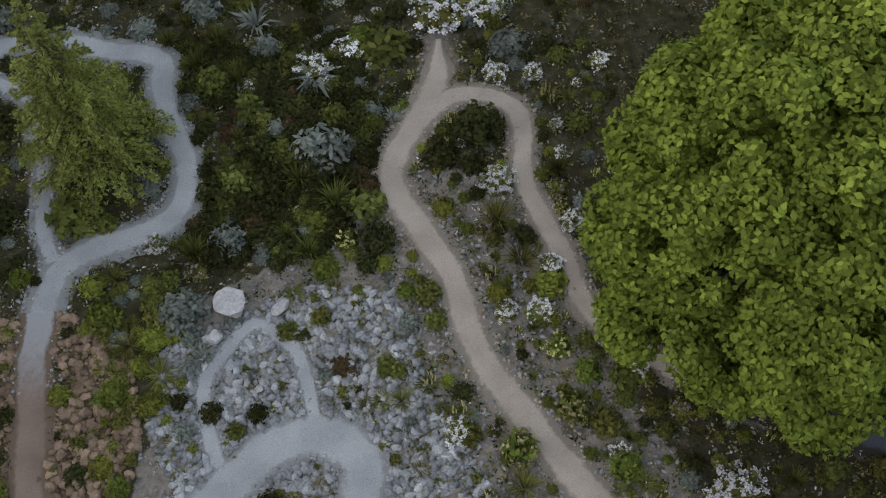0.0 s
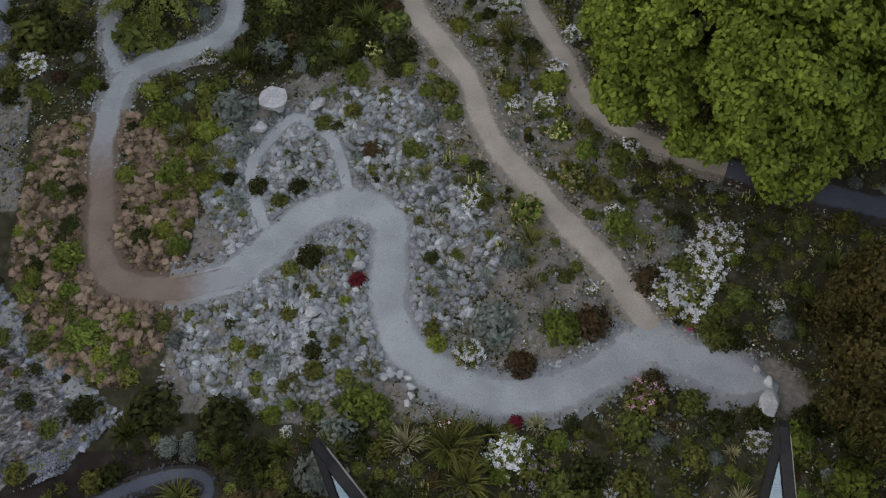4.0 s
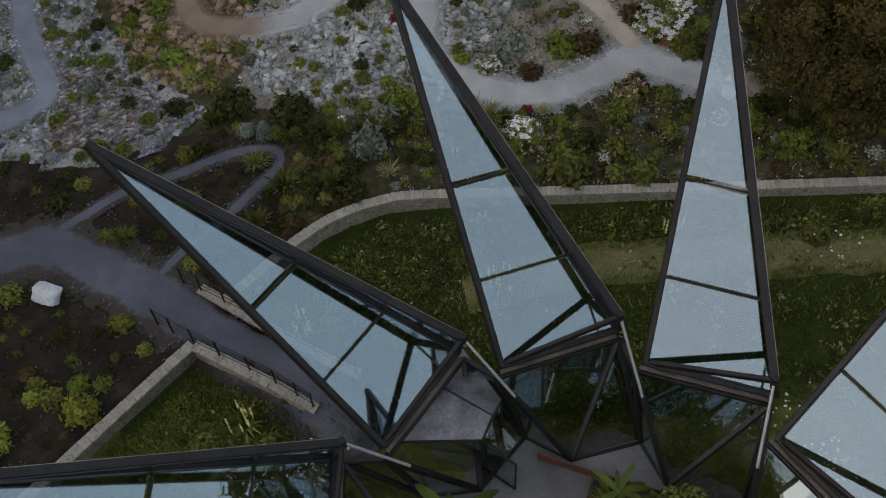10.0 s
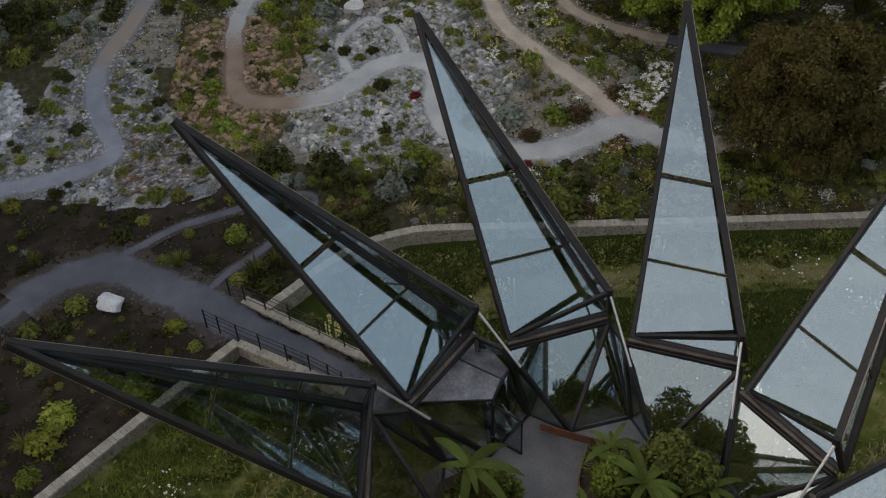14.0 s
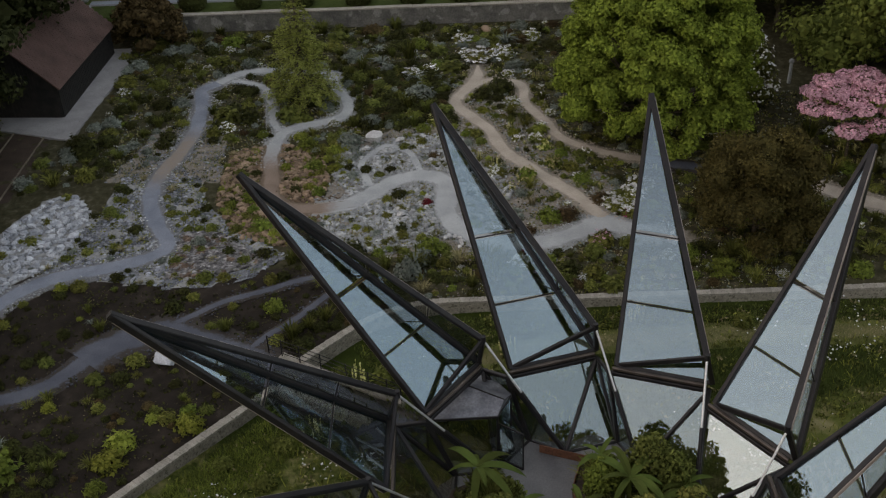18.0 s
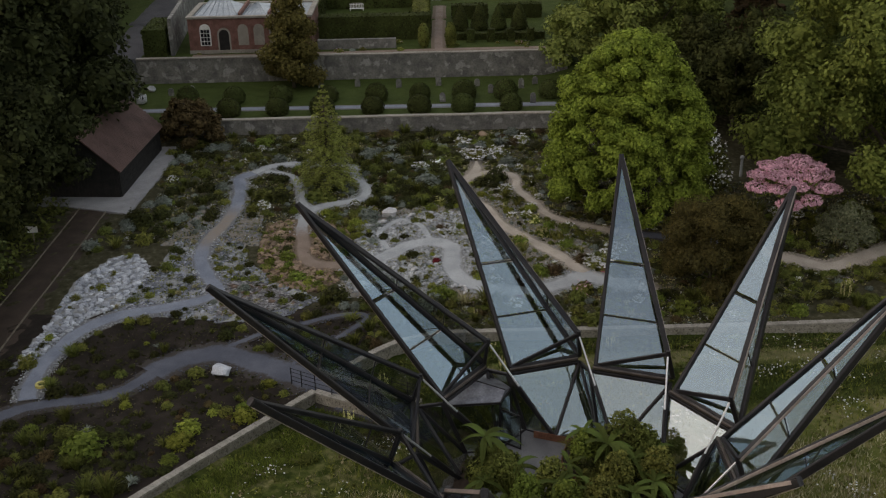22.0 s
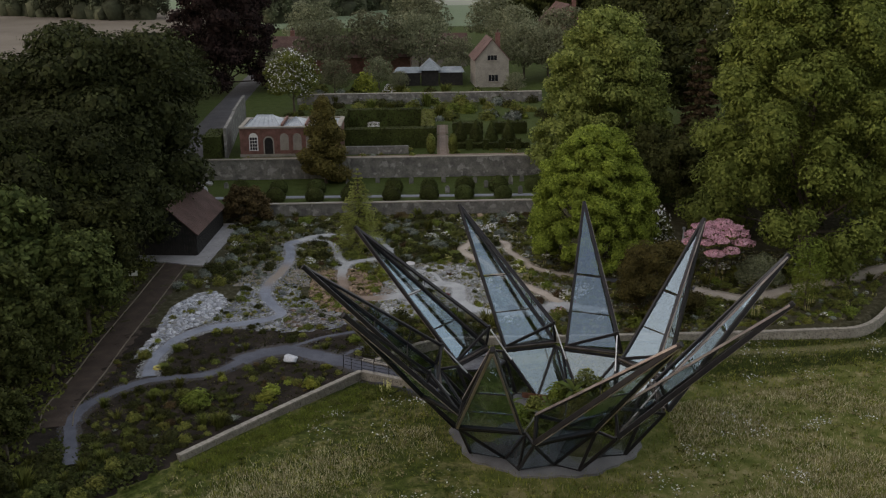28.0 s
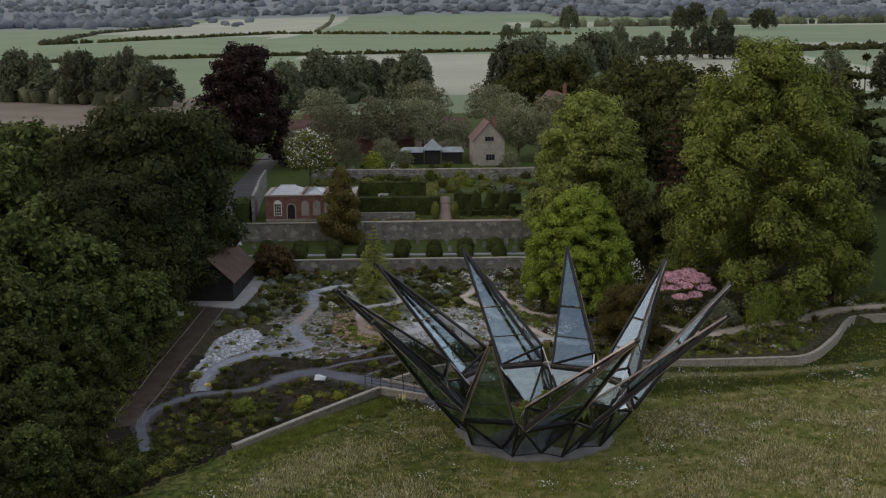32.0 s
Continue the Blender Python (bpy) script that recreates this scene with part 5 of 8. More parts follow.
def plant(kind, seed):
    """Mesh parts of one garden plant about a metre across: list of (part name, V, F, material)."""
    r = np.random.default_rng(seed)
    if kind in ("mid", "dark", "bright", "olive", "silver", "russet", "yellow", "red"):
        P, D = dome_pts(460, 0.5, 0.55, r, 0.02)
        mat = dict(mid="leaf_mid", dark="leaf_dark", bright="leaf_bright", olive="leaf_olive", silver="leaf_silver", russet="leaf_russet", yellow="leaf_yellow", red="petal_red")[kind]
        return [("foliage", *leaf_quads(P, D + r.normal(size=D.shape) * 0.5 + [0, 0, 0.4], 0.088, 1.9, r), M[mat])]
    if kind == "broad":
        P, D = dome_pts(230, 0.5, 0.5, r, 0.04)
        return [("foliage", *leaf_quads(P, D * 0.7 + r.normal(size=D.shape) * 0.4 + [0, 0, 0.9], 0.135, 1.7, r), M["leaf_mid"])]
    if kind == "domed":
        P, D = dome_pts(420, 0.5, 0.5, r, 0.02)
        return [("foliage", *leaf_quads(P, D + r.normal(size=D.shape) * 0.35, 0.10, 1.2, r), M["leaf_dark"])]
    if kind == "wispy":
        return [("foliage", *blades(120, 0.6, 0.9, 0.05, r, 0.45), M["leaf_mid"])]
    if kind in ("white", "pink", "magenta", "lilac"):
        P, D = dome_pts(380, 0.48, 0.45, r, 0.03)
        n_, per = (64, 26) if kind == "white" else (20, 12)
        Q, E_ = dome_pts(n_, 0.5, 0.54, r, 0.04)
        Q, E_ = np.repeat(Q, per, 0), np.repeat(E_, per, 0)
        Q = Q + r.normal(size=Q.shape) * [0.036, 0.036, 0.02]
        return [("foliage", *leaf_quads(P, D + r.normal(size=D.shape) * 0.5, 0.095, 1.7, r), M["leaf_olive"]),
                ("blossom", *leaf_quads(Q, E_ * 0.5 + [0, 0, 1] + r.normal(size=E_.shape) * 0.4, 0.046, 1, r), M["petal_" + kind])]
    if kind == "euphorbia":
        P, D = dome_pts(150, 0.46, 0.46, r, 0.02)
        Q, E_ = dome_pts(46, 0.5, 0.54, r, 0.06)
        V, F = [], []
        for p, d in zip(Q, E_):
            a, b = leaf_quads(np.repeat(p[None], 5, 0) + r.normal(size=(5, 3)) * 0.03, np.repeat(d[None], 5, 0) + r.normal(size=(5, 3)) * 0.5, 0.09, 1, r)
            F.append(b + 4 * 5 * len(V))
            V.append(a)
        return [("foliage", *leaf_quads(P, D + r.normal(size=D.shape) * 0.5, 0.13, 1.8, r), M["leaf_bright"]), ("blossom", np.vstack(V), np.vstack(F), M["petal_cream"])]
    if kind == "rosette":
        return [("foliage", *blades(46, 0.3, 0.62, 0.085, r, 0.95), M["leaf_silver"])]
    if kind == "tussock":
        return [("foliage", *blades(90, 0.5, 0.75, 0.035, r, 0.7), M["leaf_olive"])]
    if kind == "straw":
        return [("foliage", *blades(80, 0.5, 0.6, 0.03, r, 0.6), M["straw"])]
    if kind == "spires":
        V, F = blades(60, 0.55, 0.55, 0.06, r, 0.8)
        Q = np.concatenate([np.stack([np.full(12, x), np.full(12, y), np.linspace(0.35, h, 12)], 1) for x, y, h in zip(r.normal(size=9) * 0.2, r.normal(size=9) * 0.2, r.uniform(0.7, 1.15, 9))])
        return [("foliage", V, F, M["leaf_mid"]), ("blossom", *leaf_quads(Q, r.normal(size=Q.shape), 0.085, 1, r), M["petal_cream"])]
    return []


LABELS = dict(
    broad="broad-leaved green garden perennial", domed="tight dark green domed shrub", wispy="upright wispy green garden perennial",
    mid="rounded mid-green garden shrub", dark="dense dark green garden shrub", bright="fresh light green leafy shrub", olive="bushy olive-green garden perennial",
    silver="silvery grey-green mounded shrub", russet="russet-brown mounded garden plant", yellow="low mounded yellow-green garden perennial", red="deep red mounded plant among stones",
    white="mounded shrub covered in small white flowers", pink="mounded shrub with pink flowers", magenta="low plant with magenta flowers", lilac="perennial with pale lilac flowers",
    euphorbia="domed euphorbia with pale yellow flower heads", rosette="spiky grey-green rosette plant", tussock="arching tuft of ornamental grass", straw="dry straw-coloured grass tuft", spires="green perennial with upright flower spikes")
CAT = dict(tussock="grass tuft", straw="grass tuft", rosette="succulent", euphorbia="perennial", spires="perennial", lilac="perennial", yellow="perennial")
STOCK = {}
for kind_ in LABELS:
    STOCK[kind_] = [plant(kind_, 100 + 7 * i + len(kind_)) for i in range(3)]
MESHES = {}


def set_plant(kind, x, y, size, tall=1.0, label="", group="garden plants", z=None):
    """One plant of a kind at x, y, size metres across."""
    i = int(rng.integers(3))
    name = dict(broad="broad_leaved_plant", domed="domed_shrub", wispy="wispy_perennial", mid="green_shrub", dark="dark_shrub", bright="light_green_shrub", olive="olive_shrub", silver="silver_shrub", russet="russet_shrub", yellow="yellow_green_perennial", red="red_plant", white="white_flowering_shrub", pink="pink_flowering_shrub", magenta="magenta_plant", lilac="lilac_perennial", euphorbia="euphorbia", rosette="rosette_plant", tussock="grass_tussock", straw="straw_grass", spires="spire_plant")[kind]
    m = Matrix.LocRotScale((x, y, (hz(x, y) - 0.03) if z is None else z), Euler((0, 0, rng.uniform(0, 6.28))), (size, size, size * tall))
    key = (kind, i)
    if key not in MESHES:
        root = None
        for j, (pn, V, F, mat) in enumerate(STOCK[kind][i]):
            if root is None:
                root = mk(name, V, F, mat)
            else:
                mk(pn, V, F, mat, root)["kind"] = "stuff"
        MESHES[key] = root
        root.matrix_basis = m
        ob = root
    else:
        ob = copy_thing(MESHES[key], Matrix.Identity(4))
        ob.matrix_basis = m
    return tagged(ob, label or LABELS[kind], CAT.get(kind, "shrub"), group)


# plants that stand out
for kind_, x, y, s, t in (
    ("euphorbia", 7.5, 61.9, 1.35, 1.0), ("euphorbia", 5.6, 60.5, 1.4, 1.0), ("white", 3.5, 61.1, 1.1, 0.9), ("bright", 9.2, 59.8, 1.2, 0.9), ("euphorbia", -0.7, 68.7, 1.1, 1.0),
    ("white", 11.3, 56.6, 2.1, 0.6), ("white", 10.8, 57.0, 1.7, 0.6), ("white", 12.3, 57.6, 1.6, 0.6), ("white", 12.9, 59.0, 1.9, 0.6), ("white", 12.0, 58.4, 1.2, 0.6), ("magenta", 11.6, 55.7, 1.1, 0.6), ("magenta", 12.2, 55.9, 0.7, 0.6),
    ("white", 5.1, 71.1, 1.5, 0.7), ("silver", -1.8, 72.6, 2.4, 0.8), ("bright", -9.6, 65.6, 1.5, 0.8), ("bright", -12.6, 58.9, 1.4, 0.7), ("bright", -11.4, 55.5, 1.5, 0.7), ("mid", -2.7, 65.0, 0.9, 0.7),
    ("red", -1.0, 57.6, 0.75, 0.9), ("straw", 5.7, 57.2, 1.1, 1.0), ("russet", 10.1, 57.3, 1.3, 0.8), ("silver", -6.6, 65.7, 1.9, 0.9), ("yellow", -10.2, 66.9, 1.1, 0.7), ("yellow", -7.4, 62.2, 1.1, 0.8), ("bright", -8.8, 62.6, 1.3, 0.7),
    ("dark", -5.2, 61.9, 0.9, 1.0), ("dark", -2.9, 58.6, 1.1, 0.9), ("russet", -0.6, 63.6, 1.1, 0.5), ("mid", 0.9, 63.6, 0.9, 0.7), ("silver", 4.2, 55.6, 1.8, 0.8), ("bright", 6.7, 55.4, 1.6, 0.9), ("russet", 7.8, 55.6, 1.5, 0.8),
    ("yellow", 2.1, 54.9, 0.8, 0.9), ("russet", 5.2, 54.0, 1.2, 0.6), ("white", 3.2, 54.4, 1.2, 0.8), ("pink", 9.6, 52.6, 1.7, 0.8), ("russet", 9.9, 53.3, 0.9, 0.9), ("mid", 11.2, 52.4, 1.1, 0.9), ("mid", 12.4, 54.9, 1.2, 0.8),
    ("red", 2.4, 51.6, 0.7, 0.8), ("red", 4.9, 51.8, 0.6, 0.8), ("white", 4.6, 50.6, 1.6, 0.8), ("lilac", 5.4, 50.0, 1.4, 0.8), ("mid", 6.6, 48.4, 1.9, 1.0), ("tussock", 2.5, 50.8, 1.9, 1.0), ("tussock", 3.1, 49.6, 1.7, 0.9), ("straw", 1.0, 51.0, 1.6, 1.0),
    ("bright", 16.3, 49.5, 1.7, 1.0), ("bright", 14.6, 51.0, 1.3, 1.0), ("silver", -1.4, 51.4, 1.6, 0.8), ("silver", -2.0, 50.0, 1.9, 1.0), ("bright", -0.7, 52.5, 1.7, 0.8), ("dark", -5.6, 52.0, 2.0, 0.9), ("dark", -8.2, 52.4, 2.0, 0.9), ("mid", -12.0, 51.8, 0.9, 1.0),
    ("yellow", -16.0, 35.1, 1.7, 0.8), ("bright", -16.2, 33.4, 1.1, 0.8), ("yellow", -15.7, 36.4, 1.6, 0.9), ("bright", -21.4, 34.5, 2.6, 0.9), ("yellow", -12.6, 37.6, 1.5, 0.9), ("yellow", -11.7, 41.4, 1.1, 0.7), ("bright", -9.6, 47.2, 1.3, 0.8), ("yellow", -14.6, 38.2, 0.8, 0.8),
    ("silver", -8.8, 71.4, 1.4, 0.7), ("silver", -5.2, 68.6, 1.6, 0.8), ("white", 2.9, 79.6, 2.6, 0.6), ("white", 4.8, 80.0, 2.2, 0.7), ("white", -1.0, 77.6, 1.4, 0.7), ("white", -2.4, 76.8, 1.7, 0.7), ("white", 7.4, 83.4, 1.8, 0.8), ("white", 1.6, 83.6, 1.8, 0.7),
    ("white", 6.6, 65.6, 1.1, 0.7), ("white", 7.0, 67.4, 1.0, 0.7), ("yellow", 6.9, 66.7, 1.3, 0.7), ("white", 9.8, 63.4, 0.9, 0.8), ("white", 9.0, 60.4, 0.8, 0.6), ("yellow", 3.0, 70.0, 1.0, 0.7), ("tussock", 5.0, 69.4, 1.3, 1.0), ("dark", 4.4, 73.6, 2.1, 0.9), ("dark", 2.9, 72.4, 1.5, 0.8)):
    set_plant(kind_, x, y, s, t)


def clear_of_paths(x, y, gap):
    return min(float(dist_poly(np.array([x]), np.array([y]), p)[0]) - w for p, w in PATHS) > gap


taken = []


def scatter(kinds, weights, poly, count, lo, hi, seed, tall=(0.6, 1.0), gap=0.12, near=0.36):
    """Plants strewn over an outline, clear of paths, walls and one another."""
    global rng
    r = np.random.default_rng(seed)
    P = np.array(poly)
    (x0, y0), (x1, y1) = P.min(0), P.max(0)
    done = tries = 0
    weights = np.array(weights, float) / sum(weights)
    while done < count and tries < count * 14:
        tries += 1
        x, y = r.uniform(x0, x1), r.uniform(y0, y1)
        s = lo + (hi - lo) * r.random() ** 1.8
        if not inside(np.array([x]), np.array([y]), poly)[0] or not clear_of_paths(x, y, s * 0.34 + gap - 0.1):
            continue
        if any((x - a) ** 2 + (y - b) ** 2 < (near * (s + c)) ** 2 for a, b, c in taken):
            continue
        if inside(np.array([x]), np.array([y]), LOW)[0] or min(dist_poly(np.array([x]), np.array([y]), WALL_NORTH)[0], dist_poly(np.array([x]), np.array([y]), WALL_WEST)[0]) < 0.35 + 0.3 * s:
            continue
        taken.append((x, y, s))
        set_plant(r.choice(kinds, p=weights), x, y, s, r.uniform(*tall))
        done += 1


UPPER = [(-27.0, 86.8), (-25.6, 70.0), (-29.0, 65.0), (-28.6, 60.0), (-22.5, 62.5), (-16.0, 66.5), (-7.5, 67.4), (0.5, 67.5), (2.5, 76), (10.0, 80.0), (13.0, 86.8)]
MIDR = [(-1.0, 77.0), (1.0, 66.0), (4.5, 58.0), (8.5, 56.5), (13.0, 54.5), (24.0, 57.5), (24.0, 64.0), (12.0, 72.0), (9.0, 78.0)]
BORDER = [(-0.6, 46.9), (22.0, 48.2), (46.0, 62.5), (46.0, 66.0), (30.0, 62.0), (22.0, 55.5), (13.5, 52.0), (4.0, 51.6), (-2.5, 53.0), (-4.5, 52.0), (-2.2, 50.4)]
SOILBED = [(-31.0, 28.5), (-21.5, 26.5), (-9.0, 40.5), (-7.5, 43.0), (-4.0, 46.6), (-3.0, 51.2), (-9.0, 51.5), (-13.0, 48.8), (-24.0, 50.0), (-30.0, 46.0)]
scatter(["dark", "mid", "silver", "olive", "bright", "russet", "tussock", "rosette", "lilac", "domed", "broad", "wispy", "white"], [20, 8, 13, 10, 5, 4, 6, 4, 2, 18, 8, 10, 4], UPPER, 560, 0.5, 2.1, 21)
HEATH = [(-6.9, 68.2), (-6.6, 71.5), (-7.6, 74.6), (-8.0, 78.6), (-1.6, 79.0), (0.2, 75.0), (0.2, 70.6), (-1.2, 68.6), (-4.0, 67.4)]
scatter(["dark", "domed", "mid", "silver", "wispy", "russet"], [30, 26, 10, 6, 10, 6], HEATH, 150, 0.7, 1.5, 31, (0.7, 1.1), near=0.22)
scatter(["mid", "olive", "bright", "silver", "white", "yellow", "tussock", "spires", "dark", "euphorbia", "lilac", "domed", "broad", "wispy"], [10, 12, 10, 9, 9, 8, 8, 8, 6, 2, 4, 6, 8, 8], MIDR, 420, 0.4, 1.3, 22)
scatter(["mid", "olive", "bright", "silver", "white", "spires", "tussock", "dark", "russet", "lilac", "straw", "pink", "domed", "broad", "wispy"], [14, 17, 9, 5, 8, 3, 12, 12, 4, 2, 6, 2, 6, 5, 15], BORDER, 500, 0.45, 1.5, 23)
EASTBED = [(20.0, 48.6), (32.0, 49.0), (37.0, 50.0), (46.0, 62.6), (58.0, 65.0), (58.0, 72.0), (42.0, 67.0), (24.0, 64.5), (21.0, 56.0)]
scatter(["olive", "bright", "silver", "white", "spires", "tussock", "straw", "domed", "broad", "wispy", "yellow", "mid"], [12, 10, 9, 5, 9, 10, 6, 6, 10, 10, 6, 8], EASTBED, 260, 0.6, 1.9, 28)
scatter(["mid", "dark", "bright", "olive", "yellow", "rosette", "tussock", "russet", "broad", "domed", "wispy"], [3, 22, 1, 10, 2, 3, 8, 5, 3, 12, 10], SOILBED, 230, 0.4, 1.3, 24)
scatter(["mid", "yellow", "olive", "silver", "broad", "tussock"], [10, 8, 12, 5, 6, 6], [(-9.4, 67.6), (-8.8, 62.0), (-7.0, 61.8), (-6.8, 67.0)], 34, 0.5, 1.2, 35, (0.6, 1.0), near=0.26)
SLOPE = [(-9.5, 51.6), (-3.0, 51.4), (-2.6, 47.4), (-4.6, 46.2), (-7.6, 43.6), (-9.6, 44.0), (-8.0, 47.0), (-5.2, 49.2), (-6.0, 50.6)]
scatter(["dark", "olive", "domed", "russet", "wispy", "silver"], [20, 14, 16, 8, 16, 5], SLOPE, 60, 0.5, 1.5, 32, (0.6, 1.0), near=0.3)
scatter(["dark", "wispy", "domed", "olive", "mid"], [20, 20, 12, 10, 8], [(-29.0, 26.5), (-21.8, 26.0), (-16.8, 32.4), (-19.0, 37.0), (-27.5, 36.5)], 70, 0.6, 1.7, 33, (0.6, 1.0), near=0.28)
scatter(["mid", "olive", "silver", "yellow", "dark", "tussock", "rosette", "straw", "lilac"], [14, 16, 14, 8, 8, 12, 8, 6, 3], SCREE, 210, 0.25, 0.9, 25)
scatter(["bright", "mid", "olive", "yellow", "straw", "dark"], [16, 16, 16, 10, 12, 8], RUSTY, 110, 0.3, 1.0, 26)
scatter(["mid", "dark", "olive", "silver", "straw"], [14, 14, 12, 6, 6], SLATY, 110, 0.3, 1.2, 27)

scatter(["mid", "dark", "olive", "silver", "straw"], [10, 14, 12, 6, 6], CHALK, 26, 0.3, 1.0, 29)

scatter(["wispy", "dark", "olive", "broad", "domed"], [14, 18, 5, 4, 12], [(-34.0, 11.0), (-27.5, 13.0), (-22.0, 24.2), (-27.4, 26.0), (-31.0, 29.0)], 46, 0.7, 2.0, 30)

# ---- stones ----


def rock_mesh(name, mat, seed, flat=0.7, sharp=0.22):
    """A broken stone about one metre across."""
    bm = bmesh.new()
    bmesh.ops.create_icosphere(bm, subdivisions=1, radius=0.5)
    r = np.random.default_rng(seed)
    for v in bm.verts:
        v.co *= 1 + r.normal() * sharp
        v.co.z *= flat
        v.co.x *= 1.15
    me = bpy.data.meshes.new(name)
    bm.to_mesh(me)
    bm.free()
    me.materials.append(mat)
    return me


def rock_bed(name, label, poly, mat, count, single, lo, hi, seed, flat=0.7, keep=0.05, aligned=None, power=3.0, without=None, lift=0.0):
    """A bed of stones: the larger ones are parts, the rest one layer of rubble."""
    r = np.random.default_rng(seed)
    ob = tagged(new(name), label, "rock bed")
    forms = [rock_mesh("stone", mat, seed + i, flat) for i in range(5)]
    P = np.array(poly)
    (x0, y0), (x1, y1) = P.min(0), P.max(0)
    X, Y = r.uniform(x0, x1, count * 3), r.uniform(y0, y1, count * 3)
    ok = inside(X, Y, poly)
    for line, w in PATHS:
        ok &= dist_poly(X, Y, line) > w + keep
    if without:
        ok &= ~inside(X, Y, without)
    X, Y = X[ok][:count], Y[ok][:count]
    S = lo + (hi - lo) * r.random(len(X)) ** power
    order = np.argsort(-S)
    X, Y, S = X[order], Y[order], S[order]
    Z = height(X, Y) + S * flat * 0.10 + lift * r.random(len(X))
    tilt = r.normal(size=(len(X), 2)) * 0.3
    spin = r.uniform(0, 6.28, len(X)) if aligned is None else aligned + r.normal(size=len(X)) * 0.55
    for i in range(min(single, len(X))):
        share("stone", forms[i % 5], Matrix.LocRotScale((X[i], Y[i], Z[i]), Euler((*tilt[i], spin[i])), (S[i], S[i] * (0.36 if aligned is not None else 0.8), S[i])), ob)
    base = [np.array([v.co for v in f.vertices]) for f in forms]
    face = [np.array([p.vertices for p in f.polygons]) for f in forms]
    VV, FF, o = [], [], 0
    for i in range(min(single, len(X)), len(X)):
        b = base[i % 5] * S[i] * np.array([1, 0.36 if aligned is not None else 0.8, 1])
        c, s = math.cos(spin[i]), math.sin(spin[i])
        VV.append(np.stack([b[:, 0] * c - b[:, 1] * s + X[i], b[:, 0] * s + b[:, 1] * c + Y[i], b[:, 2] + Z[i]], 1))
        FF.append(face[i % 5] + o)
        o += len(b)
    if VV:
        mk("rubble", np.vstack(VV), np.vstack(FF), mat, ob)["kind"] = "stuff"
    return ob


TERRACE = [(-10.3, 52.2), (-11.9, 53.1), (-14.1, 54.9), (-16.4, 55.2), (-16.3, 52.6), (-16.6, 49.2), (-13.2, 49.4), (-11.2, 50.2)]
rock_bed("scree_bed", "pale grey limestone rubble bed beside gravel paths", SCREE, M["stone_grey"], 17000, 280, 0.05, 0.40, 31, power=4.2)
rock_bed("rust_rock_bed", "rust-brown sandstone rocks in a dry bed", RUSTY, M["stone_rust"], 4000, 290, 0.08, 0.48, 32, power=3.4)
rock_bed("slate_bed", "grey slate fragments laid in a bed", SLATY, M["stone_slate"], 8500, 260, 0.07, 0.36, 33, flat=0.32, without=TERRACE)
rock_bed("slate_terrace", "thin grey-brown slate fragments stacked in bands", [(-10.9, 51.9), (-11.9, 52.9), (-14.1, 54.9), (-16.4, 55.2), (-16.3, 52.6), (-16.5, 50.3), (-13.2, 50.6), (-11.6, 51.2)], M["stone_terrace"], 6000, 290, 0.12, 0.50, 34, flat=0.3, aligned=0.45, power=2.2, lift=0.10)
rock_bed("slate_gravel", "fine pale grey-blue chippings below slate bands", [(-16.6, 49.2), (-13.2, 49.4), (-11.2, 50.2), (-10.3, 52.2), (-11.6, 51.6), (-13.6, 51.0), (-16.4, 51.2)], M["stone_slate"], 6000, 20, 0.04, 0.13, 39, flat=0.5)
rock_bed("stony_ground", "pale stone chippings between flowering plants", STONY, M["stone_grey"], 7000, 60, 0.04, 0.22, 37)
rock_bed("sandy_ground", "pale chippings beside blue-grey gravel", SANDY, M["stone_slate"], 1500, 30, 0.04, 0.22, 38)
rock_bed("bedded_limestone", "upright bedded limestone slabs", [(-4.4, 57.2), (-3.0, 57.0), (-2.6, 54.0), (-4.2, 53.6)], M["stone_grey"], 260, 130, 0.25, 0.6, 35, flat=0.5, aligned=1.5)
rock_bed("chalk_bed", "bank of white chalk boulders and rubble", CHALK, M["stone_white"], 3600, 200, 0.06, 0.6, 36, flat=0.5, power=4.5)


def boulder(x, y, s, label, seed, flat=0.62, mat="boulder", cuts=15):
    """A large pale boulder with broken facets."""
    r = np.random.default_rng(seed)
    bm = bmesh.new()
    bmesh.ops.create_icosphere(bm, subdivisions=3, radius=0.5)
    for _ in range(cuts):
        d = Vector(r.normal(size=3)).normalized()
        lim = r.uniform(0.25, 0.41)
        for v in bm.verts:
            o = v.co.dot(d) - lim
            if o > 0:
                v.co -= d * o
    for v in bm.verts:
        v.co += v.co.normalized() * 0.03 * noise.noise(v.co * 5 + Vector((seed, 0, 0)))
        v.co.z *= flat
    me = bpy.data.meshes.new("boulder")
    bm.to_mesh(me)
    bm.free()
    me.materials.append(M[mat])
    ob = new("boulder", me)
    ob.matrix_basis = Matrix.LocRotScale((x, y, hz(x, y) + s * flat * 0.30), Euler((0.1, 0.05, r.uniform(0, 6))), (s, s * 0.8, s))
    return tagged(ob, label, "boulder")


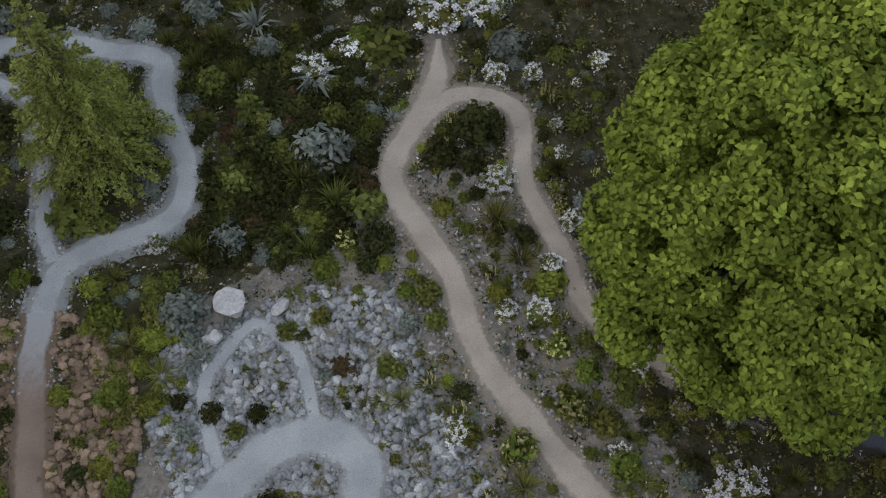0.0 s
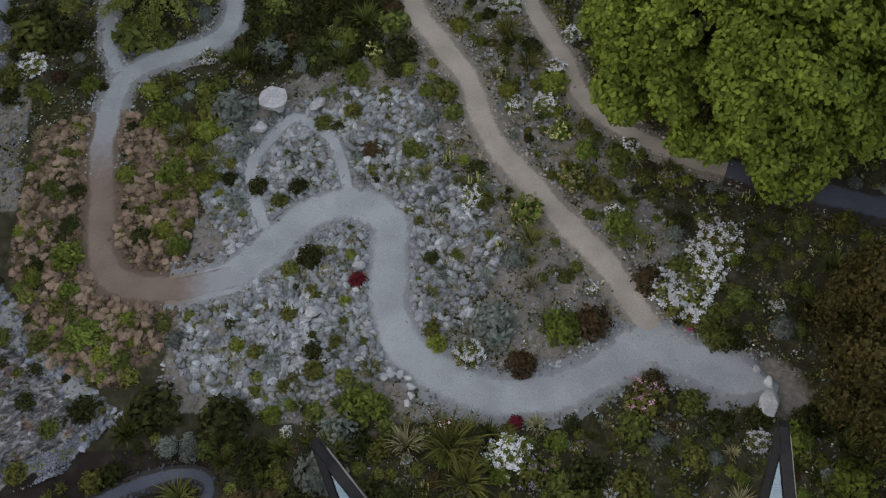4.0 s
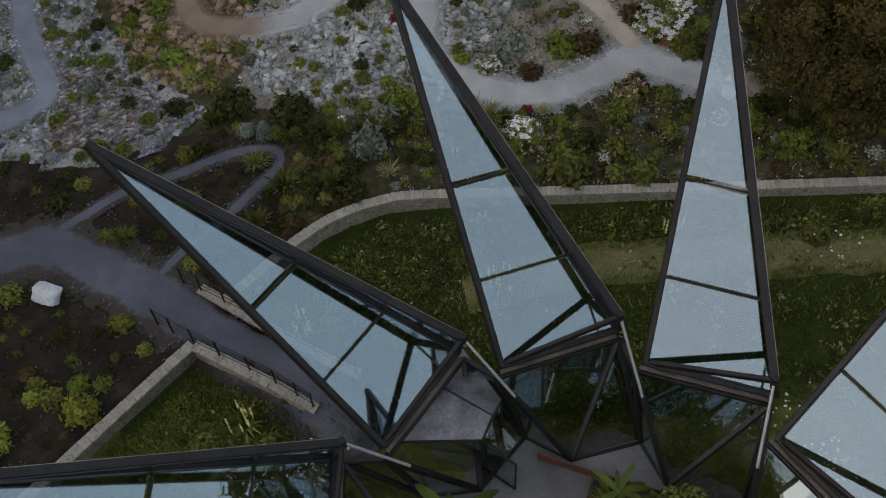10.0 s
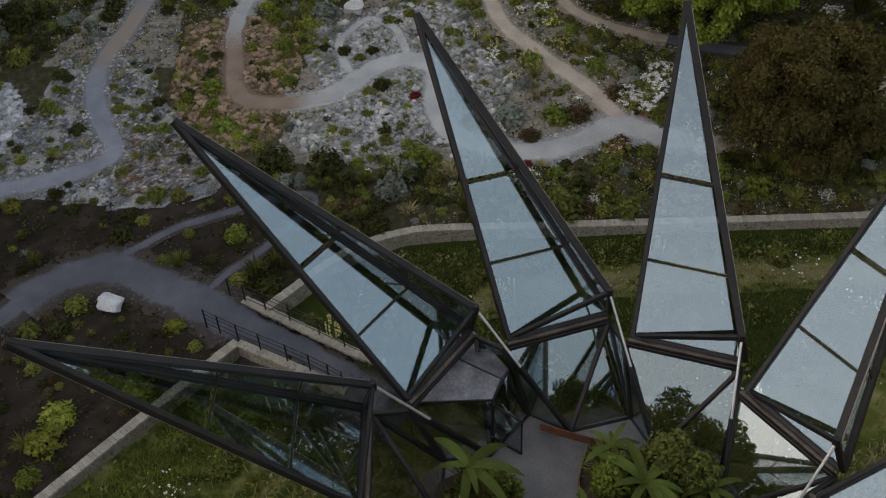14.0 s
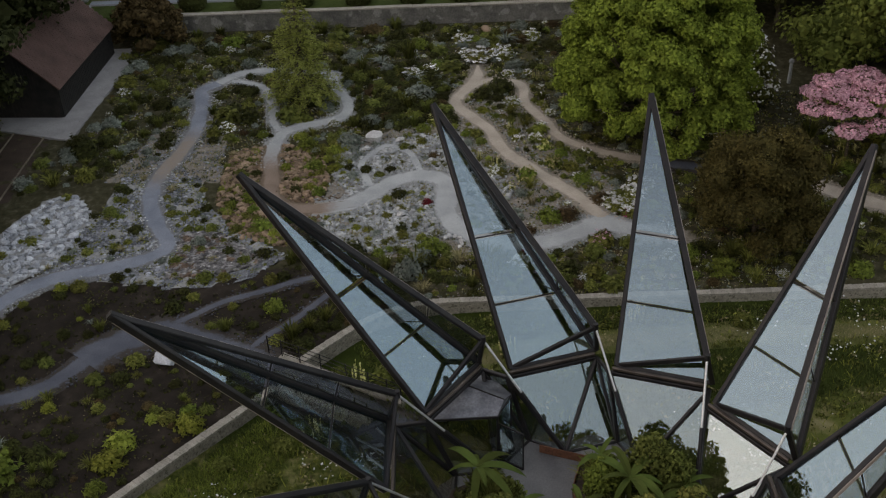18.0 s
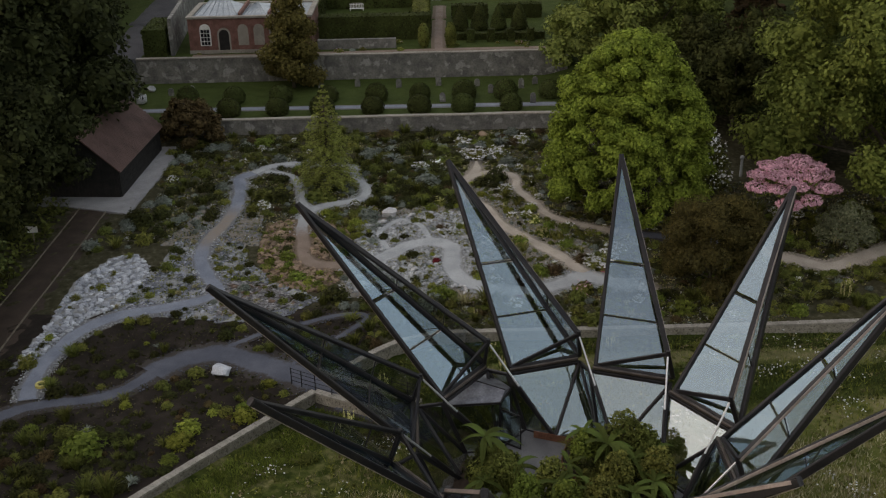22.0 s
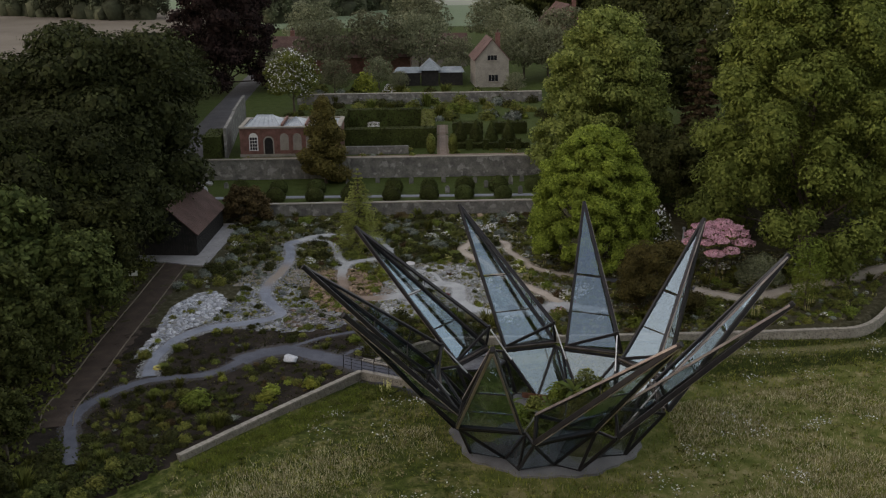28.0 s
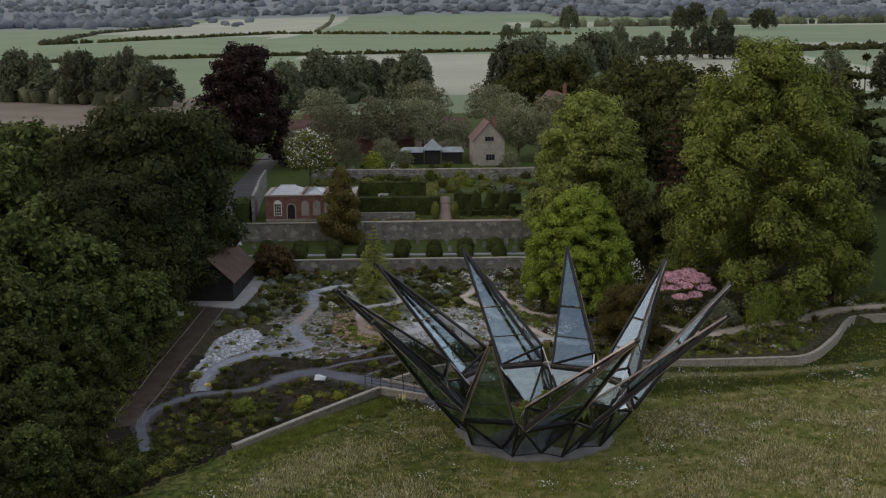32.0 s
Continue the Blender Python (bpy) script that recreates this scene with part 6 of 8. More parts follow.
boulder(-4.75, 65.95, 1.8, "large white boulder beside a gravel path", 41, 0.6, cuts=20)
boulder(-5.3, 64.8, 0.8, "small pale boulder beside gravel", 4)
boulder(-14.9, 42.8, 2.0, "large pale grey boulder on dark gravel", 5, 0.42, "stone_white", 22)
boulder(-2.9, 57.0, 0.6, "white stone in limestone rubble", 6)
boulder(-2.6, 56.3, 0.75, "white stone in limestone rubble", 7)
boulder(13.6, 53.6, 0.45, "small white stone at the path end", 8)
boulder(14.0, 53.1, 0.6, "white stone at the path end", 9)
boulder(13.9, 52.3, 1.3, "flat pale boulder at the path end", 10, 0.4)
boulder(3.9, 85.0, 1.6, "pale stone among shrubs near the wall", 12, 0.5, "stone_rust")
boulder(-3.0, 65.9, 0.9, "pale grey boulder on rubble", 13)
boulder(-1.0, 58.2, 0.6, "pale boulder beside the path", 14)
for i, a in enumerate(np.linspace(-0.7, 2.3, 7)):
    boulder(0.55 + 0.62 * math.cos(a), 53.0 + 0.75 * math.sin(a), 0.42, "pale stone in a small ring", 20 + i)

# ---- low growth between the plants ----


def tufts(name, label, X, Y, size, mat, per, seed, flat=0.6, parent=None):
    """Many small tufts of leaves or flowers as one layer."""
    r = np.random.default_rng(seed)
    P = np.repeat(np.stack([X, Y, height(X, Y)], 1), per, 0)
    off = r.normal(size=P.shape) * np.array([size, size, size * 0.35]) * 0.55
    off[:, 2] = np.abs(off[:, 2]) + size * 0.08
    V, F = leaf_quads(P + off, r.normal(size=P.shape) * 0.6 + [0, 0, flat], size * 0.45, 1.6, r)
    return tagged(mk(name, V, F, M[mat]), label, "ground cover", kind="stuff")


def spots(poly, n, seed, gap=0.05, avoid_low=True):
    r = np.random.default_rng(seed)
    P = np.array(poly)
    X, Y = r.uniform(P[:, 0].min(), P[:, 0].max(), n * 3), r.uniform(P[:, 1].min(), P[:, 1].max(), n * 3)
    ok = inside(X, Y, poly)
    if avoid_low:
        ok &= ~inside(X, Y, LOW)
    for line, w in PATHS:
        ok &= dist_poly(X, Y, line) > w * 1.02 + 0.06 + gap
    return X[ok][:n], Y[ok][:n]


GARDEN = [(-27.0, 87.0), (-24.0, 62.0), (-17.0, 60.0), (-9.0, 66.5), (1.0, 66.0), (3.0, 60.0), (1.0, 54.0), (-0.8, 52.0), (0.0, 46.7), (22.0, 47.6), (46.0, 62.5), (50.0, 66.0), (24.0, 72.0), (14.0, 87.0)]
for mat_, n_, s_, sd, lab in (("leaf_dark", 6000, 0.19, 41, "dark green low herbs between garden shrubs"), ("leaf_olive", 7600, 0.17, 42, "olive low herbs between garden shrubs"), ("leaf_bright", 2600, 0.17, 43, "fresh green seedlings between garden shrubs"), ("leaf_silver", 2300, 0.24, 44, "silvery low herbs between garden shrubs"), ("straw", 2600, 0.24, 45, "dry straw-coloured stems between shrubs")):
    tufts("low_herbs", lab, *spots(GARDEN, n_, sd), s_, mat_, 5, sd)
tufts("small_flowers", "scattered small white flowers between shrubs", *spots(GARDEN, 900, 46), 0.16, "petal_white", 4, 46)
tufts("small_flowers", "scattered pale lilac flowers between shrubs", *spots(BORDER, 260, 47), 0.15, "petal_lilac", 4, 47)
tufts("low_herbs", "sparse green seedlings on dark soil", *spots(SOILBED, 1500, 48), 0.24, "leaf_dark", 4, 48)
tufts("leaf_litter", "pale dry litter on dark soil", *spots(SOILBED, 900, 49), 0.10, "straw", 2, 49)
tufts("low_herbs", "sparse small plants among grey rubble", *spots(SCREE, 1500, 50), 0.2, "leaf_olive", 4, 50)
tufts("low_herbs", "dry stems among grey rubble", *spots(SCREE, 900, 53), 0.2, "straw", 4, 53)
tufts("low_herbs", "sparse plants among slate", *spots(SLATY, 1100, 54), 0.2, "leaf_olive", 4, 54)
tufts("low_herbs", "sparse dry plants among brown rocks", *spots(RUSTY, 500, 51), 0.22, "leaf_olive", 4, 51)
tufts("low_herbs", "undergrowth below the edge trees", *spots([(-50, 14), (-31, 14), (-33.2, 40), (-32.8, 70), (-50, 86)], 3500, 52), 0.7, "leaf_mid", 4, 52)

# loose pebbles kicked from the paths
OCTA = np.array([(1, 0, 0), (-1, 0, 0), (0, 1, 0), (0, -1, 0), (0, 0, 0.7), (0, 0, -0.5)])
OCTF = np.array([(0, 2, 4), (2, 1, 4), (1, 3, 4), (3, 0, 4), (2, 0, 5), (1, 2, 5), (3, 1, 5), (0, 3, 5)])


def pebbles(lines, n, mat, label, seed):
    """Loose stones strewn along both edges of some paths, as one layer."""
    r = np.random.default_rng(seed)
    X, Y = [], []
    for line, w in lines:
        P = curve(line, 0.3)
        T = np.gradient(P, axis=0)
        T /= np.linalg.norm(T, axis=1, keepdims=True) + 1e-9
        k = int(n * len(P))
        i = r.integers(0, len(P), k)
        o = np.where(r.random(k) < 0.5, -1, 1) * w * r.normal(1.08, 0.16, k)
        X.append(P[i, 0] - T[i, 1] * o + r.normal(size=k) * 0.15)
        Y.append(P[i, 1] + T[i, 0] * o + r.normal(size=k) * 0.15)
    X, Y = np.concatenate(X), np.concatenate(Y)
    S = (0.025 + 0.085 * r.random(len(X)) ** 3)[:, None, None]
    V = OCTA[None] * (1 + 0.25 * r.normal(size=(len(X), 6, 3))) * S
    a = r.uniform(0, 6.28, len(X))[:, None]
    V = np.stack([V[..., 0] * np.cos(a) - V[..., 1] * np.sin(a), V[..., 0] * np.sin(a) + V[..., 1] * np.cos(a), V[..., 2]], -1) + np.stack([X, Y, height(X, Y) + 0.035], 1)[:, None]
    F = (OCTF[None] + (np.arange(len(X)) * 6)[:, None, None]).reshape(-1, 3)
    tagged(mk("path_pebbles", V.reshape(-1, 3), F, M[mat]), label, "pebbles", kind="stuff")


pebbles([(P_WHITE, 0.9), (P_UPPER, 0.75), (P_SLATE, 0.75), (P_NARROW, 0.3), (P_FORK, 1.05), (P_UPPER_SPUR, 0.35)], 16, "stone_grey", "loose grey stones strewn along gravel path edges", 55)
pebbles([(P_BEIGE, 0.72), (P_LOOP, 0.55), (P_LOOP_EAST, 0.8)], 12, "gravel_beige", "loose beige stones strewn along gravel path edges", 56)
pebbles([(P_RUST, 0.95)], 16, "stone_rust", "loose brown stones strewn along a gravel path", 57)
pebbles([(P_ENTRY, 1.15), (P_WEST, 0.6), (P_BED_LOOP, 0.32)], 8, "gravel_slate", "loose dark stones strewn along gravel path edges", 58)
tufts("low_herbs", "dense low growth beside the dark gravel path", *spots([(-35, 10), (-27.5, 12), (-21.6, 24.6), (-27.4, 27), (-30, 31)], 1300, 59), 0.5, "leaf_wood", 5, 59)

# meadow
MEADOW = [(-32.0, -14.0), (-21.0, 25.0), (-8.6, 39.6), (-3.6, 37.2), (-3.0, 40.2), (-5.0, 44.4), (-1.5, 46.7), (22.0, 47.0), (37.0, 48.2), (47.6, 61.2), (70.0, 62.0), (75.0, -14.0)]


def sward(name, label, n, seed, mat, length, width, poly, patch=0.0, ring=6.95, strips=0.7):
    """Blades of meadow grass in one layer, thicker in patches."""
    r = np.random.default_rng(seed)
    P = np.array(poly)
    X, Y = r.uniform(P[:, 0].min(), P[:, 0].max(), n * 4), r.uniform(P[:, 1].min(), P[:, 1].max(), n * 4)
    ok = inside(X, Y, poly) & (np.hypot(X - C_X, Y - C_Y) > ring) & (dist_poly(X, Y, P_MOWN) >= strips)
    if patch:
        ok &= np.sin(X * 0.31 + 1.3 * np.sin(Y * 0.17)) * np.sin(Y * 0.37 + np.sin(X * 0.23)) + 0.35 * r.normal(size=len(X)) > patch
    X, Y = X[ok][:n], Y[ok][:n]
    a = r.uniform(0, 2 * np.pi, len(X))
    p0 = np.stack([X, Y, height(X, Y) - 0.02], 1)
    d = np.stack([np.cos(a), np.sin(a), np.zeros(len(X))], 1)
    s = np.stack([-np.sin(a), np.cos(a), np.zeros(len(X))], 1) * width
    h = (length * r.uniform(0.6, 1.3, len(X)))[:, None]
    tip = p0 + d * h * r.uniform(0.2, 0.9, (len(X), 1)) + np.array([0, 0, 1]) * h * 0.8
    V = np.stack([p0 - s, p0 + s, tip + s * 0.4, tip - s * 0.4], 1).reshape(-1, 3)
    return tagged(mk(name, V, np.arange(len(V)).reshape(-1, 4), M[mat]), label, "meadow", kind="stuff")


sward("meadow_grass", "long green meadow grass round the glasshouse", 36000, 61, "blade", 0.30, 0.022, MEADOW)
sward("meadow_grass", "olive seeding grass in the meadow", 40000, 62, "leaf_yellow", 0.34, 0.024, MEADOW, 0.05)
LUSH = [(-12.0, 36.0), (-8.6, 39.6), (-3.6, 37.2), (-3.0, 40.2), (-5.0, 44.4), (-1.5, 46.7), (22.0, 47.0), (37.0, 48.2), (47.6, 61.2), (40.0, 44.0), (24.0, 38.5), (-2.0, 36.0)]
sward("meadow_grass", "lush dark green grass below the stone wall", 42000, 66, "leaf_wood", 0.26, 0.016, LUSH)
sward("dry_grass", "dry straw-coloured grass patches in the meadow", 34000, 63, "straw", 0.30, 0.018, [(-32.0, -14.0), (-21.0, 22.0), (-8.6, 33.0), (2.0, 36.0), (20.0, 36.0), (48.0, 44.0), (70.0, 50.0), (75.0, -14.0)], 0.25)


def flower_drifts(n, seed, poly, count):
    r = np.random.default_rng(seed)
    P = np.array(poly)
    cx, cy = r.uniform(P[:, 0].min(), P[:, 0].max(), n * 4), r.uniform(P[:, 1].min(), P[:, 1].max(), n * 4)
    ok = inside(cx, cy, poly) & (np.hypot(cx - C_X, cy - C_Y) > 9.6) & ((cy < 38) | (cx > 12))
    cx, cy = cx[ok][:n], cy[ok][:n]
    k = r.integers(6, count, len(cx))
    X = np.repeat(cx, k) + r.normal(size=k.sum()) * 0.55
    Y = np.repeat(cy, k) + r.normal(size=k.sum()) * 0.55
    P = np.stack([X, Y, height(X, Y) + r.uniform(0.25, 0.5, len(X))], 1)
    V, F = leaf_quads(P, r.normal(size=P.shape) * 0.4 + [0, 0, 1], 0.13, 1, r)
    return tagged(mk("meadow_flowers", V, F, M["petal_white"]), "drifts of white meadow flowers in long grass", "wildflowers", kind="stuff")


EAST = [(12.0, -10.0), (16.0, 34.0), (40.0, 40.0), (70.0, 50.0), (75.0, -12.0)]
sward("dry_grass", "dry pale grass in the open meadow", 60000, 65, "straw", 0.28, 0.018, EAST, -0.5)
sward("seed_grass", "pale seed heads standing in the meadow", 80000, 67, "seed_head", 0.28, 0.022, EAST, -0.1)
sward("short_grass", "short dry grass on the mown strip", 9000, 69, "straw", 0.14, 0.014, [(1.0, 42.2), (8.0, 43.4), (20.0, 43.6), (30.0, 44.1), (50.0, 49.0), (50.0, 51.0), (30.0, 45.8), (8.0, 45.1), (1.0, 43.8)], strips=0.0)
sward("short_grass", "short green grass on the mown strip", 9000, 70, "blade", 0.14, 0.014, [(1.0, 42.2), (8.0, 43.4), (20.0, 43.6), (30.0, 44.1), (50.0, 49.0), (50.0, 51.0), (30.0, 45.8), (8.0, 45.1), (1.0, 43.8)], strips=0.0)
sward("seed_grass", "pale seed heads in the western meadow", 26000, 68, "seed_head", 0.28, 0.015, [(-26.0, -5.0), (-19.0, 22.0), (-10.0, 31.0), (-3.0, 31.0), (2.0, 15.0), (4.0, -8.0)], 0.3)
flower_drifts(330, 64, MEADOW, 34)
WALLFOOT = [(-20.6, 25.0), (-8.4, 39.4), (-5.4, 38.0), (-7.6, 35.6), (-18.6, 23.4)]
sward("meadow_grass", "fresh green grass along the wall foot", 16000, 71, "leaf_bright", 0.26, 0.016, WALLFOOT)
NORTHLAWN = [(-2.6, 40.4), (-4.6, 44.2), (-1.5, 46.6), (22.0, 46.9), (37.0, 48.0), (47.0, 60.4), (36.0, 47.0), (20.0, 45.6), (3.0, 45.2), (1.0, 42.0)]
for mat_, n_, s_, sd, lab in (("leaf_mid", 4200, 0.17, 72, "leafy weeds in the grass below the wall"), ("leaf_bright", 2200, 0.16, 73, "fresh green weeds in the grass below the wall"), ("leaf_dark", 4200, 0.19, 74, "dark coarse weeds in the grass below the wall")):
    tufts("meadow_weeds", lab, *spots(NORTHLAWN, n_, sd, avoid_low=False), s_, mat_, 7, sd)
for mat_, n_, s_, sd, lab in (("straw", 2600, 0.30, 75, "dry tussocks in the meadow"), ("leaf_olive", 3600, 0.34, 76, "olive tussocks in the meadow"), ("leaf_mid", 1800, 0.32, 77, "coarse green tussocks in the meadow")):
    X_, Y_ = spots(MEADOW, n_, sd, avoid_low=False)
    k_ = np.hypot(X_ - C_X, Y_ - C_Y) > 9.0
    tufts("meadow_tussocks", lab, X_[k_], Y_[k_], s_, mat_, 8, sd)
tufts("meadow_flowers", "small white umbels in the grass below the wall", *spots(NORTHLAWN, 260, 79, avoid_low=False), 0.10, "petal_white", 9, 79)
for x, y, s in ((-4.6, 41.0, 1.5), (-5.6, 42.0, 1.2), (-3.2, 41.8, 1.3), (2.0, 44.6, 1.2), (3.4, 43.2, 1.6), (11.0, 45.6, 1.4), (-6.4, 37.2, 1.5), (-7.8, 36.6, 1.3), (-5.2, 36.4, 1.2), (-10.6, 35.4, 1.1), (-8.4, 34.0, 1.2), (16.5, 45.2, 1.3), (20.0, 45.4, 1.2)):
    set_plant("spires" if s > 1.35 else "mid", x, y, s, 0.8, "leafy weeds with pale flowers in meadow grass", "meadow weeds")

# ---- plants inside the glasshouse ----


def banana(x, y, h, seed, label):
    """A stem with great arching leaves, each folded along its midrib."""
    r = np.random.default_rng(seed)
    ob = tagged(new("banana_plant"), label, "banana plant")
    ob.location = (x, y, FLOOR + 0.3)
    V, F = tube_vf((0, 0, -0.2), (0.03, 0, h * 0.62), 0.13, 0.08, 9)
    mk("stem", V, F, M["banana"], ob)
    for i in range(9):
        a, ln = i * 2.4 + r.normal() * 0.3, h * r.uniform(0.38, 0.68)
        rise = r.uniform(0.2, 0.95)
        d, s = np.array([math.cos(a), math.sin(a), 0]), np.array([-math.sin(a), math.cos(a), 0])
        V, F = [], []
        for j in range(8):
            t = j / 7
            mid_ = np.array([0.03, 0, h * 0.6]) + d * ln * t + np.array([0, 0, 1]) * ln * (rise * t - 0.75 * t * t)
            w = ln * 0.10 * (math.sin(math.pi * min(1, 0.12 + t * 0.88)) ** 0.6 if j else 0.12)
            V += [tuple(mid_ - s * w + [0, 0, 0.12 * w]), tuple(mid_ - [0, 0, 0.10 * w]), tuple(mid_ + s * w + [0, 0, 0.12 * w])]
        F = [(3 * j + q, 3 * j + q + 1, 3 * j + q + 4, 3 * j + q + 3) for j in range(7) for q in (0, 1)]
        mk("leaf", V, F, M["banana"], ob)
    return ob


for i, (x, y, h) in enumerate(((1.6, 32.2, 3.6), (9.0, 27.6, 2.8), (10.2, 28.4, 2.9), (2.2, 27.2, 2.6), (7.2, 33.6, 2.2), (8.2, 31.4, 3.4), (9.4, 30.4, 3.0), (3.1, 30.0, 2.8), (7.0, 28.0, 2.6), (1.4, 29.2, 2.4), (10.6, 31.4, 2.6))):
    banana(x, y, h, 70 + i, "banana plant with broad arching green leaves")
for i, (x, y, h) in enumerate(((5.2, 28.6, 2.7), (4.6, 26.4, 2.4), (6.0, 30.4, 2.5), (5.6, 25.6, 2.2))):
    banana(x, y, h, 90 + i, "young banana plant with arching green leaves")
r_in = np.random.default_rng(75)
for i in range(110):
    east = i % 2
    x, y = (r_in.uniform(6.8, 10.8), r_in.uniform(26.2, 33.6)) if east else (r_in.uniform(0.3, 3.3), r_in.uniform(26.4, 33.0))
    if math.hypot(x - C_X, y - C_Y) > 5.3:
        continue
    set_plant(["mid", "bright", "dark", "rosette", "tussock", "olive", "broad", "wispy"][int(r_in.integers(8))], x, y, r_in.uniform(0.9, 1.8), r_in.uniform(0.9, 1.6), "lush green exotic plant in glasshouse bed", "glasshouse plants", FLOOR + 0.35)
for i, (x, y, s, h) in enumerate(((9.2, 32.4, 2.4, 3.6), (10.6, 29.6, 2.0, 3.2), (3.6, 28.2, 1.8, 2.6), (2.4, 29.8, 2.2, 2.8), (7.4, 27.4, 2.4, 2.8), (7.2, 32.2, 1.8, 2.6), (10.3, 32.0, 1.8, 3.0), (5.0, 29.6, 1.9, 2.6), (5.6, 27.4, 2.0, 2.8), (4.4, 25.4, 1.8, 2.2), (8.4, 29.2, 2.0, 3.2))):
    t_ = make_tree("exotic_shrub", "tall bushy exotic shrub under glass", "dome", h, s, ("leaf_mid", "leaf_olive", "leaf_bright")[i % 3], 3600, 0.13, 80 + i, "shrub", bare=0.15)
    t_.location = (x, y, FLOOR + 0.3)

# ---- railings along the entrance ----


def railing(line, label):
    ob = tagged(new("railing"), label, "railing", "entrance railings")
    P = curve(line, 1.15)
    for a in P:
        mk("post", *boxes([(a[0] - 0.03, a[1] - 0.03, -0.95, a[0] + 0.03, a[1] + 0.03, 0.35)]), M["steel"], ob)
    for z in (-0.55, -0.25, 0.05, 0.3):
        for a, b in zip(P[:-1], P[1:]):
            mk("rail", *beam_vf((*a, z), (*b, z), 0.025, 0.035), M["steel"], ob)


railing([(-10.2, 41.4), (-8.6, 40.45), (-5.2, 38.6), (-3.7, 37.6)], "black metal estate railing beside the entrance path")
railing([(-9.4, 43.3), (-7.6, 42.3), (-3.8, 39.95), (-2.1, 38.95)], "black metal estate railing beside the entrance path")

# ---- shed and its paving ----
V, F = [], []
pad = [(-33.2, 69.4), (-27.0, 67.4), (-25.9, 80.0), (-26.6, 84.0), (-35.5, 84.0), (-35.5, 69.6)]
V = [(x, y, hz(x, y) - 0.2) for x, y in pad] + [(x, y, hz(x, y) + 0.17) for x, y in pad]
k = len(pad)
tagged(mk("pavement_shed", V, [tuple(range(k - 1, -1, -1)), tuple(range(k, 2 * k))] + [(i, (i + 1) % k, k + (i + 1) % k, k + i) for i in range(k)], M["paving"]), "pale concrete paving round a black shed", "paving", kind="structure")
shed = tagged(new("shed"), "black timber shed with red-brown tiled roof", "shed")
shed.location = (-28.6, 71.2, 0.35)
shed.rotation_euler = (0, 0, radians(-3.5))
W_, D_, E_, R_ = 6.4, 12.0, 2.75, 5.7
for nm, q in (("wall_front", [(0, 0, 0), (-W_, 0, 0), (-W_, 0, E_), (-W_ / 2, 0, R_), (0, 0, E_)]), ("wall_back", [(0, D_, 0), (-W_, D_, 0), (-W_, D_, E_), (-W_ / 2, D_, R_), (0, D_, E_)]), ("wall_side", [(0, 0, 0), (0, D_, 0), (0, D_, E_), (0, 0, E_)]), ("wall_side", [(-W_, 0, 0), (-W_, D_, 0), (-W_, D_, E_), (-W_, 0, E_)])):
    mk("wall", *slab(q, 0.14), M["black_board"], shed)
for i in range(40):
    mk("board", *boxes([(0.07, 0.3 * i + 0.02, 0.02, 0.095, 0.3 * i + 0.28, E_ - 0.05)]), M["black_board"], shed)
for i in range(21):
    mk("board", *boxes([(-W_ + 0.3 * i + 0.04, -0.095, 0.02, -W_ + 0.3 * i + 0.3, -0.07, E_ + (R_ - E_) * (1 - abs(-W_ + 0.3 * i + 0.15 + W_ / 2) / (W_ / 2)) - 0.1)]), M["black_board"], shed)
for sgn in (0, 1):
    ea, ri = Vector((0.35 if not sgn else -W_ - 0.35, 0, E_ - 0.28)), Vector((-W_ / 2, 0, R_ + 0.08))
    up_ = Vector((0, 0, 1))
    roof = mk("roof", *slab([ea + Vector((0, -0.35, 0)), ea + Vector((0, D_ + 0.35, 0)), ri + Vector((0, D_ + 0.35, 0)), ri + Vector((0, -0.35, 0))], 0.1), M["roof_tile"], shed, "red-brown clay tile roof slope")
    V, F = [], []
    for row in range(22):
        a, b = ea.lerp(ri, row / 22), ea.lerp(ri, (row + 1.25) / 22)
        for c in range(40):
            y0 = -0.34 + c * 0.318 + (0.16 if row % 2 else 0)
            j = 0.012 * math.sin(row * 7.3 + c * 3.1)
            v, f = slab([a + Vector((0, y0 + .01, .085 + j)), a + Vector((0, y0 + 0.30, .085 - j)), b + Vector((0, y0 + 0.30, .05)), b + Vector((0, y0 + .01, .05))], 0.025)
            F += [tuple(i + len(V) for i in q) for q in f]
            V += v
    mk("tiles", V, F, M["roof_tile"], roof)["kind"] = "stuff"

# ---- clipped balls, gravestones, terrace garden ----


